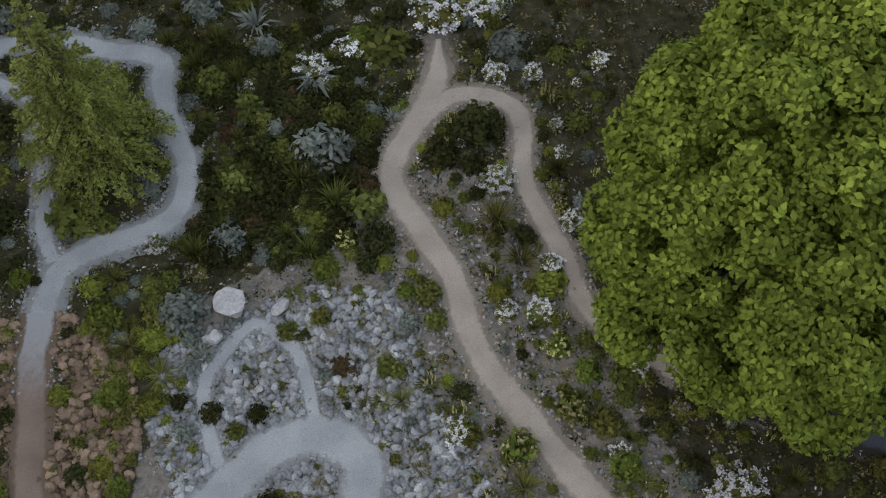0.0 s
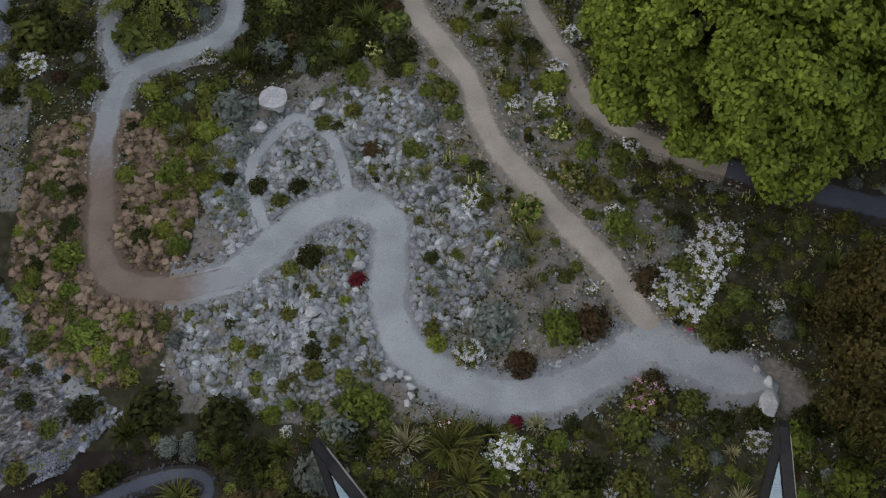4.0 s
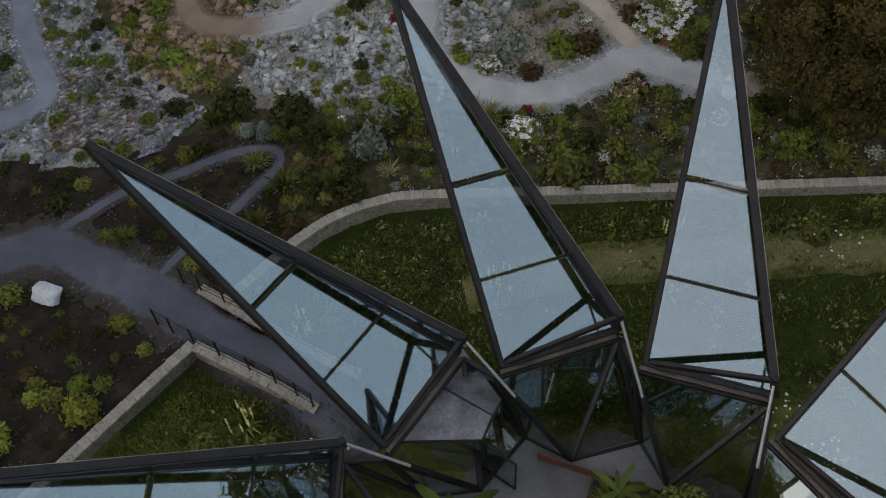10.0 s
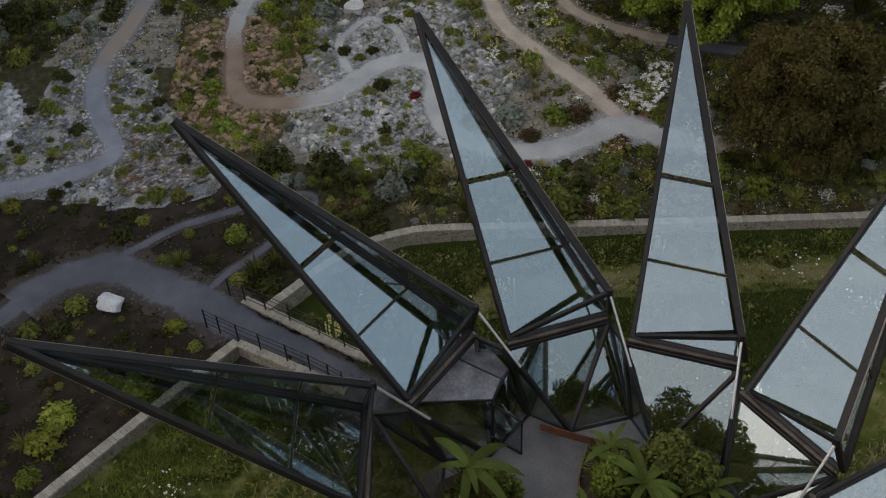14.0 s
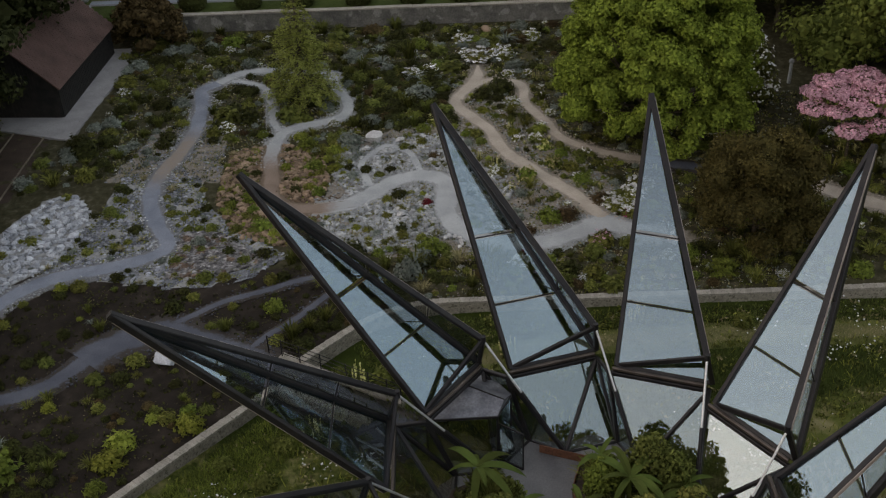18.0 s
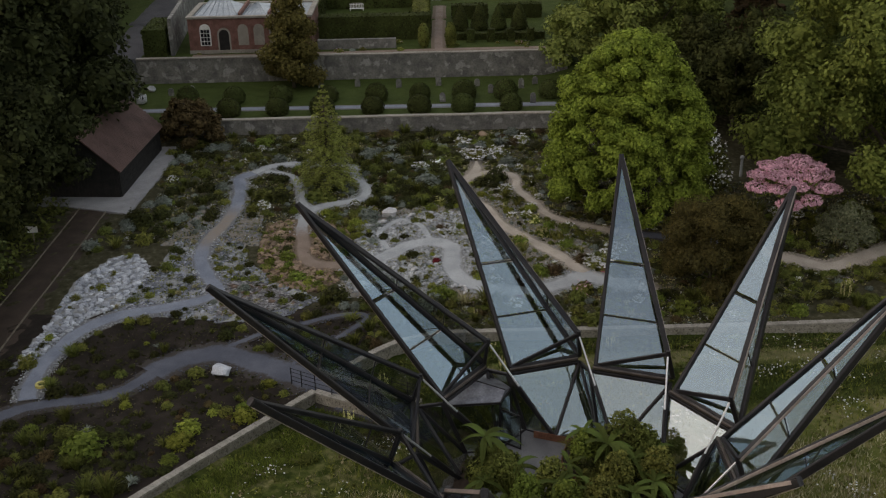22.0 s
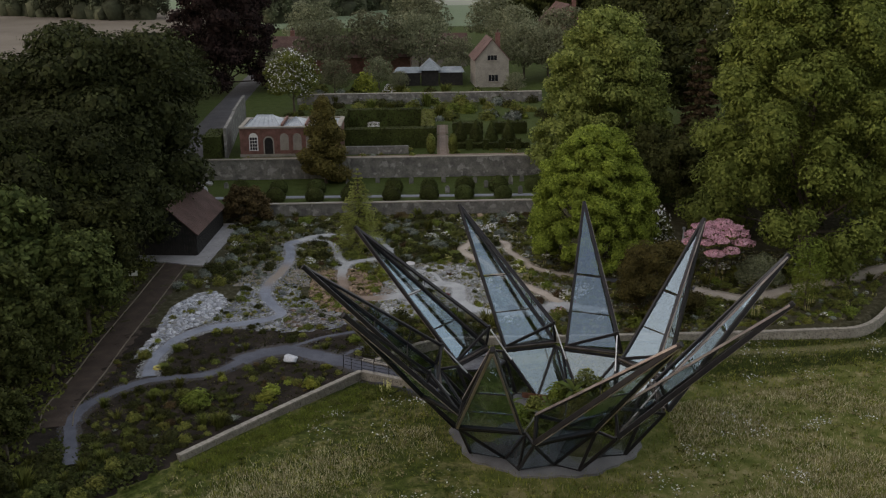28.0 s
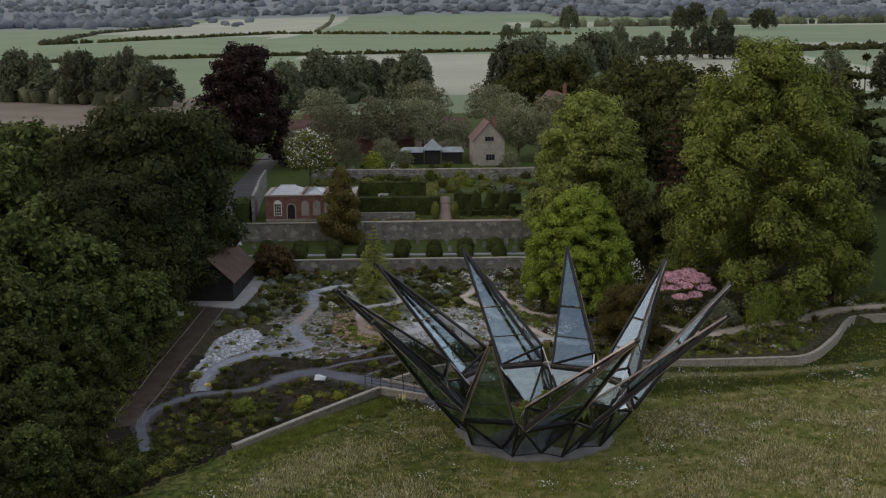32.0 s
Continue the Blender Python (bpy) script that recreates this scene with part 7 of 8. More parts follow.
def clipped(name, label, category, outline, mat, seed, n, size, group=""):
    """Close-clipped evergreen: a solid core of revolution under a skin of small leaves."""
    r = np.random.default_rng(seed)
    ob = tagged(new(name), label, category, group)
    V, F, s = [], [], 14
    for rad, z in outline:
        V += [(rad * 0.93 * math.cos(i * 2 * math.pi / s), rad * 0.93 * math.sin(i * 2 * math.pi / s), z) for i in range(s)]
    for k in range(len(outline) - 1):
        F += [(k * s + i, k * s + (i + 1) % s, (k + 1) * s + (i + 1) % s, (k + 1) * s + i) for i in range(s)]
    F += [tuple(range(s - 1, -1, -1)), tuple((len(outline) - 1) * s + i for i in range(s))]
    mk("core", V, F, M[mat], ob, smooth=True)
    t, a = r.random(n), r.uniform(0, 2 * np.pi, n)
    O = np.array(outline)
    seg = np.cumsum(np.r_[0, np.hypot(*np.diff(O, axis=0).T) * (O[1:, 0] + O[:-1, 0] + 0.05)])
    q = np.interp(t * seg[-1], seg, np.arange(len(O)))
    rad, z = np.interp(q, np.arange(len(O)), O[:, 0]), np.interp(q, np.arange(len(O)), O[:, 1])
    P = np.stack([rad * np.cos(a), rad * np.sin(a), z], 1)
    N = np.stack([np.cos(a), np.sin(a), np.full(n, 0.5)], 1) + r.normal(size=P.shape) * 0.4
    mk("foliage", *leaf_quads(P, N, size, 1.2, r), M[mat], ob)
    return ob


ball_line = [(1.05, 0.0), (1.24, 0.3), (1.28, 0.75), (1.14, 1.2), (0.82, 1.56), (0.4, 1.76), (0.06, 1.8)]
ball = clipped("clipped_yew_ball", "rounded clipped dark yew ball on a lawn", "topiary", ball_line, "leaf_hedge", 90, 900, 0.16, "clipped yew balls")
put(ball, -22.2, 89.8)
for i, (x, y) in enumerate([(-17.2, 89.7), (-12.6, 89.8), (-7.4, 89.6), (-2.6, 89.6), (1.9, 89.6), (6.8, 89.6), (-27.4, 94.6), (-22.4, 94.4), (-17.4, 94.3), (-12.4, 94.2), (-7.2, 94.2), (-2.6, 94.3), (2.1, 94.1), (6.5, 94.0), (11.2, 93.8)]):
    again(ball, x, y, rng.uniform(0.9, 1.08), i * 0.9)
cone = clipped("clipped_cone", "clipped dark green cone topiary", "topiary", [(0.5, 0), (1.05, 0.25), (1.0, 0.8), (0.7, 1.8), (0.35, 2.7), (0.05, 3.2)], "leaf_hedge", 91, 800, 0.18, "clipped cones")
put(cone, 2.2, 113.6)
for i, x in enumerate((4.5, 6.8, 9.3)):
    again(cone, x, 113.6, rng.uniform(0.95, 1.05), i)


def gravestone(x, y, h, lean):
    V, F = [], []
    prof = [(-0.3, 0), (0.3, 0), (0.3, h * 0.75), (0.2, h * 0.93), (0, h), (-0.2, h * 0.93), (-0.3, h * 0.75)]
    V = [(a, d, z) for d in (-0.06, 0.06) for a, z in prof]
    F = [tuple(range(6, -1, -1)), tuple(range(7, 14))] + [(i, (i + 1) % 7, 7 + (i + 1) % 7, 7 + i) for i in range(7)]
    ob = mk("gravestone", V, [f[::-1] for f in F], M["old_wall"])
    ob.matrix_basis = Matrix.LocRotScale((x, y, hz(x, y) - 0.05), Euler((lean, lean * 0.6, 0.2)), None)
    return tagged(ob, "weathered grey upright gravestone on a lawn", "gravestone", "gravestones")


for i, (x, y) in enumerate([(-29.8, 97.4), (-27.6, 97.8), (-13.6, 99.2), (-9.6, 99.4), (-5.0, 98.6), (-0.6, 99.0), (3.6, 98.4), (5.0, 95.6), (8.4, 97.2), (10.0, 98.8), (-0.2, 92.8), (9.2, 91.6)]):
    gravestone(x, y, 0.9 + 0.3 * (i % 3) / 2, 0.06 * math.sin(i * 2.3))
for i, (x, y, s) in enumerate([(-31.8, 90.0, 1.3), (-32.6, 92.4, 1.1), (-32.2, 94.6, 1.6), (-32.9, 97.0, 1.3), (-32.4, 99.2, 1.2)]):
    boulder(x, y, s, "pale rough stone at the lawn edge", 120 + i, 0.7, "stone_grey")


def hedge(name, x0, y0, x1, y1, z0, h, label, mat="leaf_hedge", dens=26, size=0.22):
    """A square-clipped hedge: solid core with a skin of leaves."""
    r = np.random.default_rng(int(abs(x0 * 7 + y0 * 3)))
    ob = tagged(new(name), label, "hedge")
    mk("core", *boxes([(x0 + 0.06, y0 + 0.06, z0, x1 - 0.06, y1 - 0.06, z0 + h - 0.06)]), M[mat], ob)
    PP, NN = [], []
    for ax, lo_, hi_, nrm in (((0, 2), (x0, z0), (x1, z0 + h), (0, -1, 0)), ((1, 2), (y0, z0), (y1, z0 + h), (1, 0, 0)), ((1, 2), (y0, z0), (y1, z0 + h), (-1, 0, 0)), ((0, 1), (x0, y0), (x1, y1), (0, 0, 1))):
        area = (hi_[0] - lo_[0]) * (hi_[1] - lo_[1])
        n_ = int(area * dens)
        P = np.zeros((n_, 3))
        P[:, ax[0]], P[:, ax[1]] = r.uniform(lo_[0], hi_[0], n_), r.uniform(lo_[1], hi_[1], n_)
        rest = ({0, 1, 2} - set(ax)).pop()
        P[:, rest] = {0: x1 if nrm[0] > 0 else x0, 1: y0, 2: z0 + h}[rest]
        PP.append(P + r.normal(size=P.shape) * 0.03)
        NN.append(np.array(nrm) + r.normal(size=P.shape) * 0.35)
    mk("foliage", *leaf_quads(np.vstack(PP), np.vstack(NN), size, 1.1, r), M[mat], ob)
    return ob


hedge("clipped_hedge", -14.6, 109.3, -1.4, 111.3, 4.5, 3.0, "tall square-clipped dark yew hedge")
hedge("clipped_hedge", -16.2, 126.4, -3.4, 128.4, 4.5, 3.0, "tall square-clipped dark yew hedge")
hedge("clipped_hedge", -3.6, 111.6, -1.6, 127.5, 4.5, 2.9, "square-clipped light green hedge", "leaf_mid")
hedge("clipped_hedge", -17.2, 111.5, -15.2, 126.6, 4.5, 2.9, "tall square-clipped dark yew hedge")
hedge("box_hedge", 1.4, 108.4, 12.0, 109.2, 4.5, 0.9, "low clipped box hedge on a terrace")
hedge("box_hedge", 1.2, 119.4, 5.8, 121.0, 4.5, 1.9, "square-clipped yew hedge block")
hedge("box_hedge", 7.2, 119.4, 12.6, 121.0, 4.5, 1.9, "square-clipped yew hedge block")
hedge("lane_hedge", -33.9, 103.5, -31.3, 110.0, 4.5, 3.3, "clipped dark green hedge beside a wall", "leaf_hedge")
for x in (3.2, 5.6, 7.9, 10.2):
    hedge("box_pillar", x - 0.45, 107.3, x + 0.45, 108.1, 4.5, 1.6, "square clipped box pillar on a terrace")
for x in (-2.2, 0.9):
    put(clipped("round_topiary", "rounded light green topiary column", "topiary", [(0.3, 0), (0.6, 0.4), (0.7, 1.3), (0.6, 2.1), (0.3, 2.7), (0.05, 2.8)], "leaf_mid", int(x * 10) + 60, 400, 0.18), x, 105.6)
V, F = boxes([(-14.4, 105.5, 4.4, -5.4, 106.0, 5.7)])
tagged(mk("wall_terrace_low", V, F, M["old_wall"]), "low grey stone wall before a hedge", "wall", kind="structure")
strip("path_terrace", [(-0.5, 103.2), (-0.5, 112), (-0.3, 127)], 0.6, M["gravel_rust"], "straight gravel path through a terrace garden", lift=0.03, wobble=0.03)
strip("path_terrace_cross", [(-28.5, 103.8), (-18, 103.7), (-1, 104.2), (13, 104.2)], 0.5, M["gravel_rust"], "gravel terrace walk before a brick pavilion", lift=0.03, wobble=0.03)
bench = tagged(new("garden_bench"), "white slatted garden bench by a hedge", "bench")
bench.location = (-11.2, 125.4, 4.6)
for x in (-0.85, 0.85):
    mk("leg", *boxes([(x - 0.04, -0.25, 0, x + 0.04, 0.3, 0.45)]), M["white_paint"], bench)
for i in range(4):
    mk("seat_slat", *boxes([(-0.95, -0.26 + 0.14 * i, 0.45, 0.95, -0.15 + 0.14 * i, 0.49)]), M["white_paint"], bench)
for i in range(9):
    mk("back_slat", *boxes([(-0.9 + 0.21 * i, 0.27, 0.5, -0.82 + 0.21 * i, 0.31, 1.0 + 0.16 * math.cos((i - 4) * 0.35))]), M["white_paint"], bench)
mk("back_rail", *boxes([(-0.95, 0.26, 0.9, 0.95, 0.32, 0.98)]), M["white_paint"], bench)

# ---- brick pavilion ----


def arch_pts(w, h, n=8):
    return [(-w / 2, 0), (w / 2, 0)] + [(w / 2 * math.cos(t), h - w / 2 + w / 2 * math.sin(t)) for t in np.linspace(0, math.pi, n)]


def arch_plate(name, x, z, w, h, y0, y1, mat, parent, label=""):
    P = arch_pts(w, h)
    k = len(P)
    V = [(x + a, y0, z + c) for a, c in P] + [(x + a, y1, z + c) for a, c in P]
    F = [tuple(range(k)), tuple(range(2 * k - 1, k - 1, -1))] + [(i, k + i, k + (i + 1) % k, (i + 1) % k) for i in range(k)]
    return mk(name, V, F, mat, parent, label)


pav = tagged(new("garden_pavilion"), "red brick garden pavilion with arched openings and glazed roof", "pavilion")
pav.location = (-28.9, 104.9, 4.6)
PW, PD, PH = 14.0, 8.0, 4.0
mk("wall", *boxes([(0, 0, 0, PW, 0.3, PH), (0, PD - 0.3, 0, PW, PD, PH), (0, 0.3, 0, 0.3, PD - 0.3, PH), (PW - 0.3, 0.3, 0, PW, PD - 0.3, PH)]), M["brick_red"], pav)
mk("cornice", *boxes([(-0.15, -0.15, PH, PW + 0.15, 0.45, PH + 0.22), (-0.15, PD - 0.45, PH, PW + 0.15, PD + 0.15, PH + 0.22), (-0.15, 0.45, PH, 0.45, PD - 0.45, PH + 0.22), (PW - 0.45, 0.45, PH, PW + 0.15, PD - 0.45, PH + 0.22)]), M["plaster"], pav, "pale stone cornice")
mk("plinth", *boxes([(-0.06, -0.06, 0, PW + 0.06, -0.002, 0.4)]), M["plaster"], pav)
mk("roof", *boxes([(0.45, 0.45, PH - 0.1, PW - 0.45, PD - 0.45, PH + 0.05)]), M["lead_roof"], pav, "flat lead roof")
for x0, x1, y0, y1, rise in ((0.7, 5.6, 0.8, 7.2, 1.25), (6.1, 8.9, 0.8, 7.2, 0.9)):
    xm0, xm1 = x0 + 1.3, x1 - 1.3
    lan = mk("roof_lantern", [(x0, y0, PH + .05), (x1, y0, PH + .05), (x1, y1, PH + .05), (x0, y1, PH + .05), (xm0, 4.0, PH + rise), (xm1, 4.0, PH + rise)], [(0, 1, 5, 4), (1, 2, 5), (2, 3, 4, 5), (3, 0, 4)], M["pale_glass"], pav, "glazed roof lantern with slim bars")
    for i in range(7):
        f = i / 6
        mk("glazing_bar", *frame_mesh([((x0 + (x1 - x0) * f, y0, PH + .08), (xm0 + (xm1 - xm0) * f, 4.0, PH + rise + 0.03), 0.05, 0.05, (0, 0, 1))]), M["lead_roof"], lan)
    mk("ridge", *frame_mesh([((xm0, 4.0, PH + rise + 0.03), (xm1, 4.0, PH + rise + 0.03), 0.1, 0.08, (0, 0, 1))]), M["lead_roof"], lan)
for x in (5.85, 9.2):
    mk("parapet", *boxes([(x - 0.12, 0.46, PH + 0.06, x + 0.12, PD - 0.46, PH + 0.5)]), M["brick_red"], pav)
win = arch_plate("window", 1.9, 0.9, 1.25, 2.5, -0.04, 0.02, M["white_paint"], pav, "white arched sash window")
for i in range(3):
    for j in range(4):
        mk("pane", *boxes([(1.9 - 0.5 + 0.35 * i, -0.055, 1.0 + 0.46 * j, 1.9 - 0.22 + 0.35 * i, -0.041, 1.38 + 0.46 * j)]), M["dark_glass"], win)
dr = arch_plate("door", 4.0, 0.02, 1.15, 2.7, -0.05, 0.02, M["black_board"], pav, "dark panelled door")
arch_plate("door_surround", 4.0, 0.0, 1.5, 2.95, -0.03, 0.02, M["plaster"], pav)
for x in (6.2, 8.0, 9.8, 11.8):
    arch_plate("niche", x, 0.9, 1.2, 2.4, -0.03, 0.02, M["plaster"], pav, "blind arched panel")

# ---- gabled house and farm roofs ----


def gabled(name, label, x, y, z, w, d, eave, ridge, wall, roof, windows=(), turn=0.0, chimney=None):
    """A house with its gable towards the garden: walls, two roof slopes, windows with frames and sills."""
    ob = tagged(new(name), label, "house")
    ob.location, ob.rotation_euler = (x, y, z), (0, 0, radians(turn))
    V = [(-w / 2, 0, 0), (w / 2, 0, 0), (w / 2, 0, eave), (0, 0, ridge), (-w / 2, 0, eave)]
    V += [(a, d, c) for a, _, c in V]
    mk("wall", V, [(0, 1, 2, 3, 4), (9, 8, 7, 6, 5), (1, 6, 7, 2), (0, 4, 9, 5), (0, 5, 6, 1)], wall, ob)
    for s in (-1, 1):
        e, t = Vector((s * (w / 2 + 0.3), 0, eave - 0.22)), Vector((0, 0, ridge + 0.12))
        rf = mk("roof", *slab([e + Vector((0, -0.25, 0)), e + Vector((0, d + 0.25, 0)), t + Vector((0, d + 0.25, 0)), t + Vector((0, -0.25, 0))], 0.16), roof, ob)
        V, F = [], []
        for row in range(1, 9):
            a = e.lerp(t, row / 9) + Vector((0, 0, 0.1))
            beam_vf(a + Vector((0, -0.25, 0)), a + Vector((0, d + 0.25, 0)), 0.05, 0.05, V=V, F=F)
        mk("tile_course", V, F, roof, rf)["kind"] = "stuff"
    for wx, wz, ww, wh in windows:
        fr = mk("window", *boxes([(wx - ww / 2 - 0.1, -0.06, wz - 0.1, wx + ww / 2 + 0.1, 0.02, wz + wh + 0.1)]), M["plaster"], ob)
        n_ = max(2, round(ww / 0.6))
        for i in range(n_):
            mk("pane", *boxes([(wx - ww / 2 + ww / n_ * i + 0.04, -0.08, wz, wx - ww / 2 + ww / n_ * (i + 1) - 0.04, -0.062, wz + wh)]), M["dark_glass"], fr)
        mk("sill", *boxes([(wx - ww / 2 - 0.2, -0.16, wz - 0.2, wx + ww / 2 + 0.2, 0.0, wz - 0.1)]), M["plaster"], fr)
    if chimney:
        cx, cy, ch = chimney
        st = mk("chimney", *boxes([(cx - 0.45, cy - 0.45, eave, cx + 0.45, cy + 0.45, ridge + ch)]), M["brick_red"], ob)
        mk("chimney_pot", *tube_vf((cx, cy, ridge + ch), (cx, cy, ridge + ch + 0.6), 0.2, 0.16, 8), M["roof_tile"], st)
    return ob


gabled("gabled_house", "pale stone gabled house with red tiled roof", 10.2, 168.5, 4.8, 6.6, 9.0, 5.4, 9.2, M["plaster"], M["roof_tile"], ((0, 5.3, 1.9, 0.9), (0.2, 1.2, 1.9, 1.2)), 4, (1.6, 4.0, 1.0))
gabled("farm_range", "long low range with weathered red tiled roof", -6.0, 196.0, 4.8, 8.0, 30.0, 3.6, 7.6, M["brick_red"], M["roof_tile"], ((0, 1.2, 1.2, 1.0),), 88, (0.5, 26.0, 1.4))
gabled("farm_range", "long low range with weathered red tiled roof", 6.5, 206.0, 4.8, 7.0, 14.0, 3.6, 7.0, M["plaster"], M["roof_tile"], ((0, 1.2, 1.2, 1.0),), 85)
gabled("brick_house", "red brick house with tall chimney behind trees", 34.0, 236.0, 4.8, 9.0, 12.0, 6.5, 11.0, M["brick_red"], M["roof_tile"], ((0, 5.5, 1.8, 1.2), (0, 1.5, 1.8, 1.2)), 10, (2.0, 3.0, 2.2))
gabled("white_house", "white rendered house glimpsed between trees", 53.0, 158.0, 4.8, 6.0, 9.0, 11.0, 15.0, M["white_paint"], M["lead_roof"], ((0, 8.0, 1.2, 1.4), (0, 4.0, 1.2, 1.4)), 5)
gabled("white_cottage", "low white building beyond the park", 63.0, 79.0, 0.6, 4.0, 7.0, 2.6, 4.2, M["white_paint"], M["lead_roof"], ((0, 1.0, 0.9, 1.0),), -30)
sp = tagged(new("lead_summerhouse"), "low summerhouse with pointed grey lead roof", "summerhouse")
sp.location = (-2.0, 172.0, 4.8)
for x0, x1, h in ((-7.0, -2.0, 2.6), (2.0, 6.5, 2.6)):
    mk("wing_wall", *boxes([(x0, 0, 0, x1, 3, h)]), M["black_board"], sp)
    mk("wing_roof", [(x0 - .4, -.4, h), (x1 + .4, -.4, h), (x1 + .4, 3.4, h), (x0 - .4, 3.4, h), (x0 + .6, 1.5, h + 1.0), (x1 - .2, 1.5, h + 1.0)], [(0, 1, 5, 4), (1, 2, 5), (2, 3, 4, 5), (3, 0, 4), (3, 2, 1, 0)], M["lead_roof"], sp)
mk("body", *boxes([(-1.7, -0.3, 0, 1.7, 3.1, 3.1)]), M["black_board"], sp)
mk("spire_roof", [(-2.3, -.9, 3.1), (2.3, -.9, 3.1), (2.3, 3.7, 3.1), (-2.3, 3.7, 3.1), (0, 1.4, 5.4)], [(0, 1, 4), (1, 2, 4), (2, 3, 4), (3, 0, 4), (3, 2, 1, 0)], M["lead_roof"], sp, "pointed lead roof")
terrace_wall("wall_kitchen_garden", -26.0, 18.0, 150.0, 4.4, 6.6, "old stone kitchen garden wall", 0.5)

# ---- planting of the upper terraces ----
r_b = np.random.default_rng(95)
for i in range(150):
    x, y = r_b.uniform(-26, 18), r_b.uniform(129.5, 166)
    if -5 < x < 18 and 163 < y:
        continue
    set_plant(["broad", "domed", "olive", "bright", "silver", "white", "wispy"][int(r_b.choice(7, p=[.25, .22, .18, .1, .08, .05, .12]))], x, y, r_b.uniform(1.4, 3.2), r_b.uniform(0.7, 1.1), "leafy shrub in the terrace garden", "terrace shrubs")
for i in range(46):
    x, y = r_b.uniform(-29, 12), r_b.uniform(104.2, 108.5)
    if x < -15 and y > 104.6 or abs(x + 0.5) < 1.0 or (-14.6 < x < -5.2 and 105.2 < y < 106.3) or 1 < x and y > 107:
        continue
    set_plant(["mid", "lilac", "silver", "olive", "pink"][i % 5], x, y, r_b.uniform(0.6, 1.2), 0.8, "border plant beside a terrace walk", "terrace shrubs")
may = put(make_tree("white_may_tree", "spreading tree laden with white blossom", "round", 10.5, 9.5, "leaf_mid", 9000, 0.28, 18, accent=("petal_white", 1500, 0.24)), -25.5, 141.0)
garden_tree = tagged(make_tree("garden_tree", "rounded green tree among farm roofs", "round", 14.0, 14.0, "leaf_grey", 7000, 0.40, 19), group="trees near the houses")
put(garden_tree, -14.0, 186.0)
for i, (x, y, s) in enumerate([(-4.0, 188.0, 0.95), (-24.0, 184.0, 0.9), (-31.0, 168.0, 0.6), (4.0, 186.0, 0.6), (17.5, 180.0, 0.85), (22.0, 176.0, 0.8), (26.0, 190.0, 1.0), (18.0, 215.0, 0.9), (2.5, 178.0, 0.35), (-12.0, 168.0, 0.45), (-20.0, 160.0, 0.5), (-8.0, 163.0, 0.3), (14.0, 158.0, 0.3), (-30.0, 222.0, 1.0), (-4.0, 226.0, 1.1), (14.0, 236.0, 1.0)]):
    again(garden_tree, x, y, s, i * 1.3)
yellow_tree = put(make_tree("golden_shrub", "rounded golden-green shrub near the houses", "dome", 4.2, 4.6, "leaf_yellow", 1400, 0.3, 20, "shrub", bare=0.1), -14.4, 163.0)

# ---- trees beyond, hedgerows and wooded hills ----


def clump_line(name, label, pts, n, size, width, mat, seed, tall=1.0):
    """Rounded leafy clumps along a line: a hedgerow or the edge of a wood."""
    r = np.random.default_rng(seed)
    P = np.array(pts, float)
    d = np.r_[0, np.cumsum(np.hypot(*np.diff(P, axis=0).T))]
    t = r.uniform(0, d[-1], n)
    X, Y = np.interp(t, d, P[:, 0]) + r.normal(size=n) * width, np.interp(t, d, P[:, 1]) + r.normal(size=n) * width
    bm = bmesh.new()
    bmesh.ops.create_icosphere(bm, subdivisions=1, radius=1)
    base = np.array([v.co for v in bm.verts])
    face = np.array([[v.index for v in f.verts] for f in bm.faces])
    bm.free()
    S = size * r.uniform(0.6, 1.5, n)
    Z = height(X, Y) + S * 0.35 * tall
    V = base[None] * (1 + 0.2 * r.normal(size=(n, len(base), 1))) * np.stack([S, S, S * tall], 1)[:, None] + np.stack([X, Y, Z], 1)[:, None]
    F = (face[None] + (np.arange(n) * len(base))[:, None, None]).reshape(-1, 3)
    return tagged(mk(name, V.reshape(-1, 3), F, M[mat]), label, "hedgerow", kind="stuff")


# distant trees wear the greyed leaf colour that paints in haze
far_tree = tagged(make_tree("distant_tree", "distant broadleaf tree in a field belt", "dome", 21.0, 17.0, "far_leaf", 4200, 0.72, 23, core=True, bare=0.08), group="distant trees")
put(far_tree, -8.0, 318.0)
r_f = np.random.default_rng(96)
belts = [(-57, 330, -8, 408, 10, 0.6, 1.05), (-190, 400, -104, 352, 12, 0.6, 1.1), (27, 330, 90, 470, 9, 0.75, 1.3), (-300, 440, -195, 402, 8, 0.7, 1.0), (118, 640, 205, 660, 7, 0.7, 1.2), (330, 1380, 470, 1440, 5, 1.3, 1.8), (150, 330, 240, 300, 6, 0.8, 1.1)]
for x0, y0, x1, y1, n_, s0, s1 in belts:
    for i in range(n_):
        t = (i + r_f.uniform(-0.3, 0.3)) / max(1, n_ - 1)
        again(far_tree, x0 + (x1 - x0) * t + r_f.normal() * 2, y0 + (y1 - y0) * t + r_f.normal() * 5, r_f.uniform(s0, s1), i * 1.9, r_f.uniform(s0, s1) * 1.05)
for i, (x0, y0, x1, y1, n_, s0, s1) in enumerate(belts[:4]):
    clump_line("belt_undergrowth", "shady undergrowth below a belt of trees", [(x0, y0), (x1, y1)], 150, 3.4, 3.0, "far_leaf", 230 + i, 1.3)
for x, y, s in ((78, 1000, 0.8), (98, 1120, 0.6), (205, 1500, 1.7), (262, 900, 1.0), (-110, 150, 0.45), (-96, 168, 0.5)):
    again(far_tree, x, y, s, x)

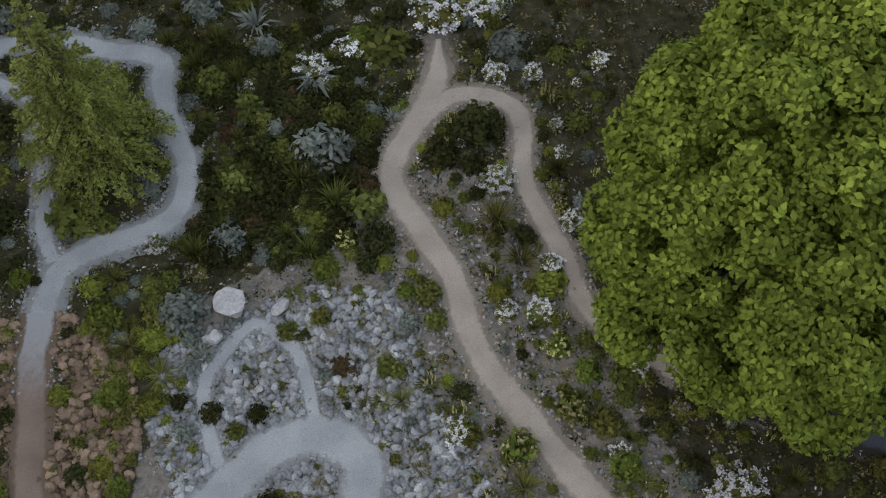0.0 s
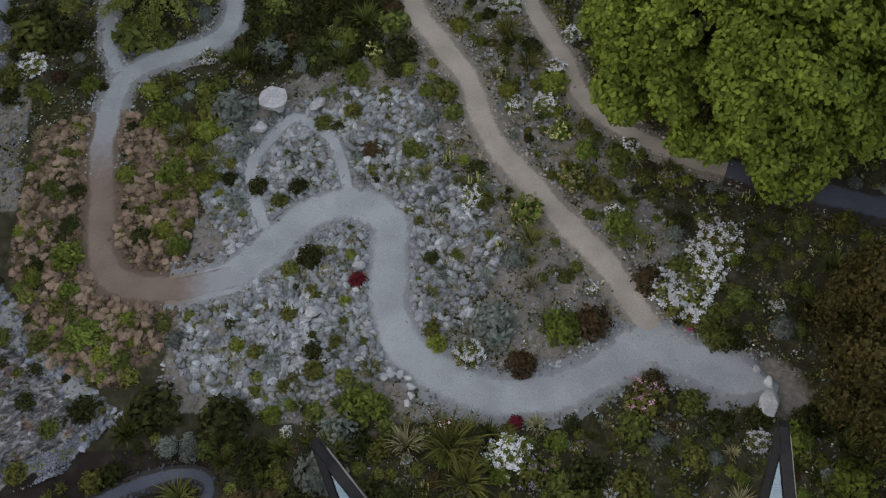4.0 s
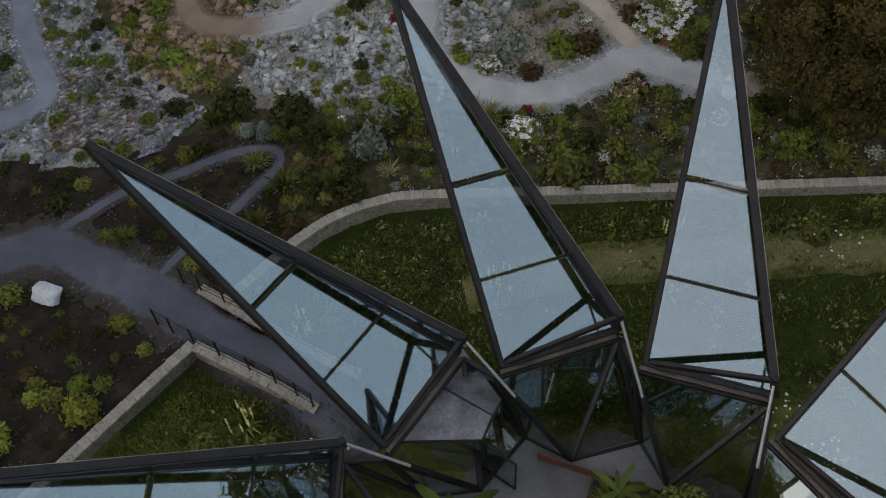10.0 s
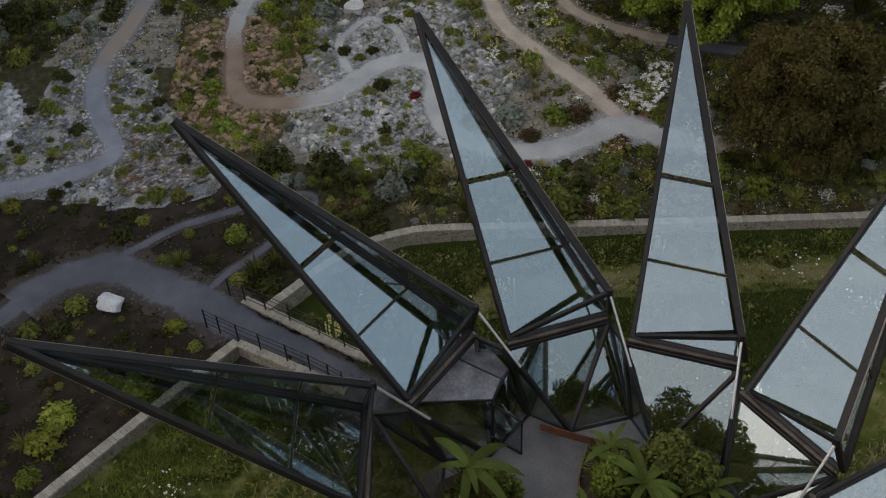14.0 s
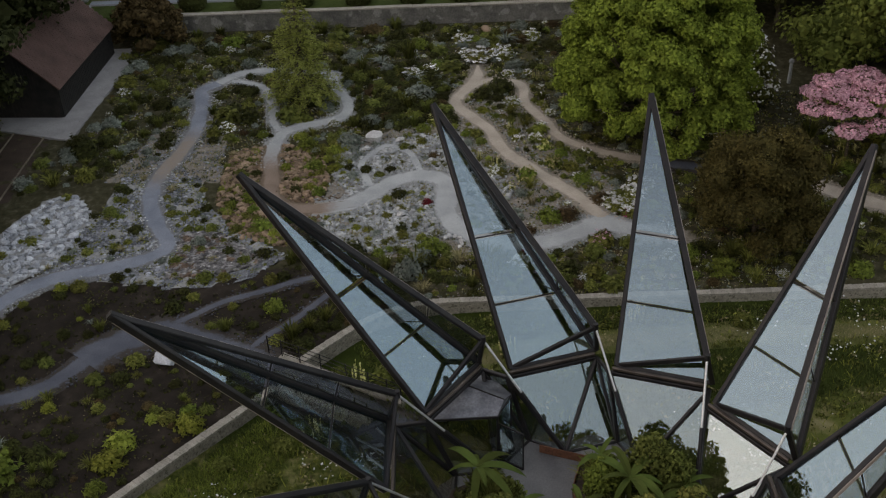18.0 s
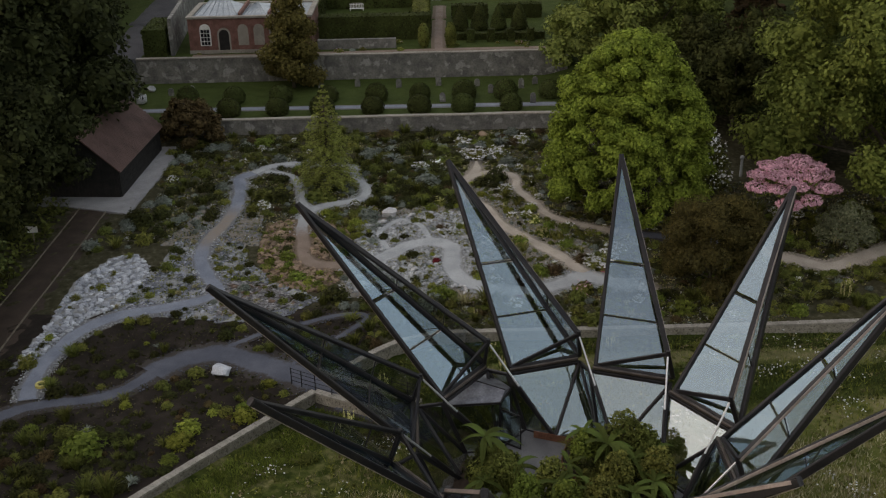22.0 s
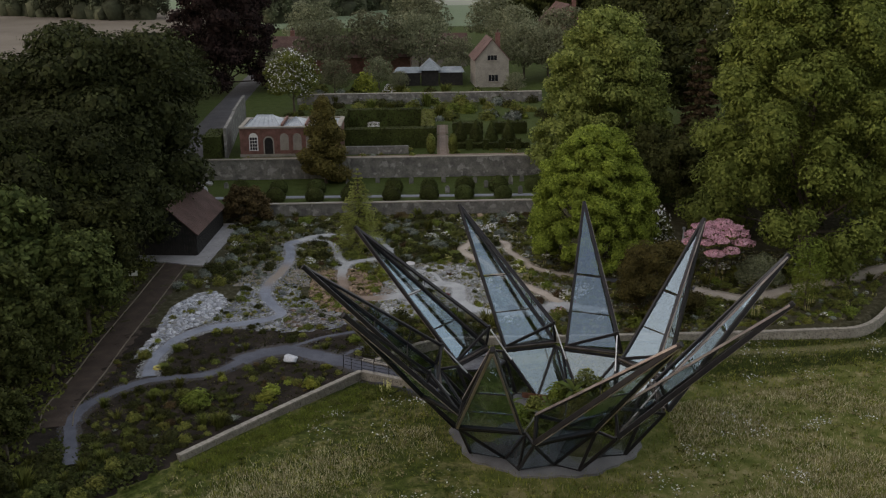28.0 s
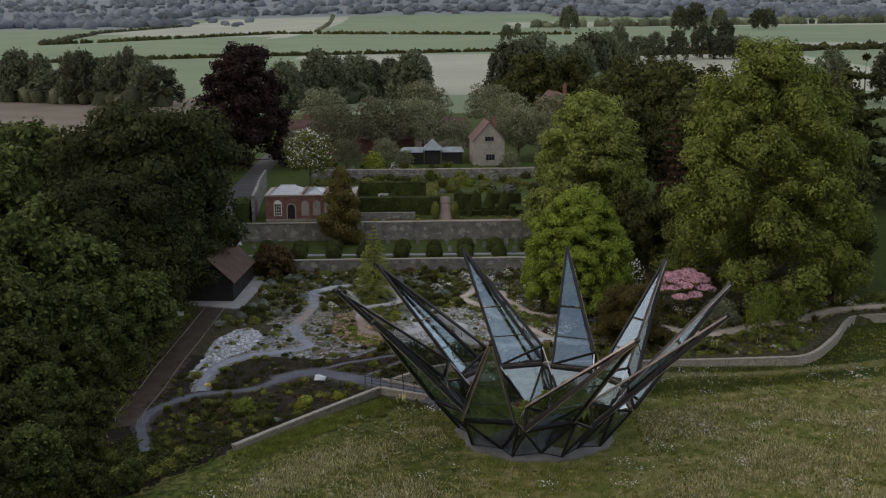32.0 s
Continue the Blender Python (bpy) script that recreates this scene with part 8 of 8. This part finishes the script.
# unseen wooded rise added beyond the meadow's south, so the panes mirror dark trees
for i in range(60):
    x, y = -130 + 14 * (i % 20) + 7 * (i // 20 % 2) + r_f.normal() * 3, -112 - 20 * (i // 20) + r_f.normal() * 4
    again(far_tree, x, y, r_f.uniform(2.0, 2.6), i * 1.7)


clump_line("hedgerow", "dark hedgerow between pale fields", [(-330, 650), (-219, 695), (-127, 731), (37, 770), (62, 772)], 520, 1.7, 0.9, "leaf_dark", 201)
clump_line("hedgerow", "dark hedgerow between fields", [(-372, 1010), (-330, 1090), (-195, 1400), (-60, 1330), (95, 1250), (180, 1240)], 520, 2.3, 1.3, "leaf_dark", 202)
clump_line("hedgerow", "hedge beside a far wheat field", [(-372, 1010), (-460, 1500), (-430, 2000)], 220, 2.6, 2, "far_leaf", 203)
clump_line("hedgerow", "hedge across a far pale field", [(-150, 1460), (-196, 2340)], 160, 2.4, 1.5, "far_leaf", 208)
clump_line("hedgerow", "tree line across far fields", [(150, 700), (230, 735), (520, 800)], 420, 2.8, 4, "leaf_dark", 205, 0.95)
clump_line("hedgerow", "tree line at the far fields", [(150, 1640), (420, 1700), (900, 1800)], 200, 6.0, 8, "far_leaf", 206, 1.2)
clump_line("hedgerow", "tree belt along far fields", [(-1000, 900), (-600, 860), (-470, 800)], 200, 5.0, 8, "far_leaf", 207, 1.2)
# skyline woods: their pale blue-grey colour stands in for distance haze
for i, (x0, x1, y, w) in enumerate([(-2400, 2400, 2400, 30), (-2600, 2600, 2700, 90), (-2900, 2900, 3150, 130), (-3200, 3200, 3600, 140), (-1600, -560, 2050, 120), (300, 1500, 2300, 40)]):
    clump_line("far_wood", "wooded hillside on the skyline, haze put in its colour", [(x0, y), (x1, y + 60)], 700, 11.0, w, "haze_tinted_leaf", 210 + i, 0.8)

# ---- small things ----
ring = tagged(new("round_well_cover"), "yellow-rimmed round well cover beside a path", "well cover")
ring.location = (-26.2, 41.9, hz(-26.2, 41.9) + 0.05)
for nm, r0, r1, h, mat in (("rim", 0.42, 0.22, 0.16, "brass"), ("lid", 0.22, 0.0, 0.06, "black_board")):
    V, F, s = [], [], 20
    for rad, z in ((r0, 0), (r0 - 0.03, h), (r1 + 0.03, h), (r1, 0)):
        V += [(rad * math.cos(i * 2 * math.pi / s), rad * math.sin(i * 2 * math.pi / s), z) for i in range(s)]
    F = [(k * s + i, k * s + (i + 1) % s, (k + 1) * s + (i + 1) % s, (k + 1) * s + i) for k in range(3) for i in range(s)]
    mk(nm, V, F, M[mat], ring)
pil = tagged(new("stone_pillar"), "slender pale stone garden pillar with ball finial", "pillar")
pil.location = (26.2, 73.0, hz(26.2, 73.0))
mk("shaft", *tube_vf((0, 0, 0), (0, 0, 1.6), 0.15, 0.12, 10), M["stone_grey"], pil)
bm = bmesh.new()
bmesh.ops.create_uvsphere(bm, u_segments=12, v_segments=8, radius=0.2)
bmesh.ops.translate(bm, verts=bm.verts, vec=(0, 0, 1.78))
part("finial", bm, M["stone_grey"], pil, "round stone ball finial")
sign = tagged(new("garden_sign"), "small blank cream sign on a post", "sign")
sign.location = (-33.4, 62.5, hz(-33.4, 62.5))
mk("post", *boxes([(-0.04, -0.04, 0, 0.04, 0.04, 1.2)]), M["wood_post"], sign)
mk("board", *boxes([(-0.45, -0.07, 0.95, 0.45, -0.042, 1.5)]), M["white_paint"], sign)

# ---- coping stones of the low walls ----
r_c = np.random.default_rng(97)
for ob, P, T, top_ in wall_jobs:
    far_V, far_F = [], []
    for i, (p, t_) in enumerate(zip(P, T)):
        m = Matrix.LocRotScale((p[0], p[1], float(top_(p)) + 0.002), Euler((r_c.normal() * 0.012, r_c.normal() * 0.02, math.atan2(t_[1], t_[0]) + r_c.normal() * 0.03)), (r_c.uniform(0.96, 1.03), r_c.uniform(0.97, 1.04), r_c.uniform(0.92, 1.1)))
        if i < 300:
            share("coping_stone", COPES[i % 4], m, ob)
        else:
            o = len(far_V)
            far_V += [tuple(m @ v.co) for v in COPES[i % 4].vertices]
            far_F += [tuple(o + k for k in q.vertices) for q in COPES[i % 4].polygons]
    if far_V:
        mk("coping_row", far_V, far_F, M["coping"], ob)["kind"] = "stuff"
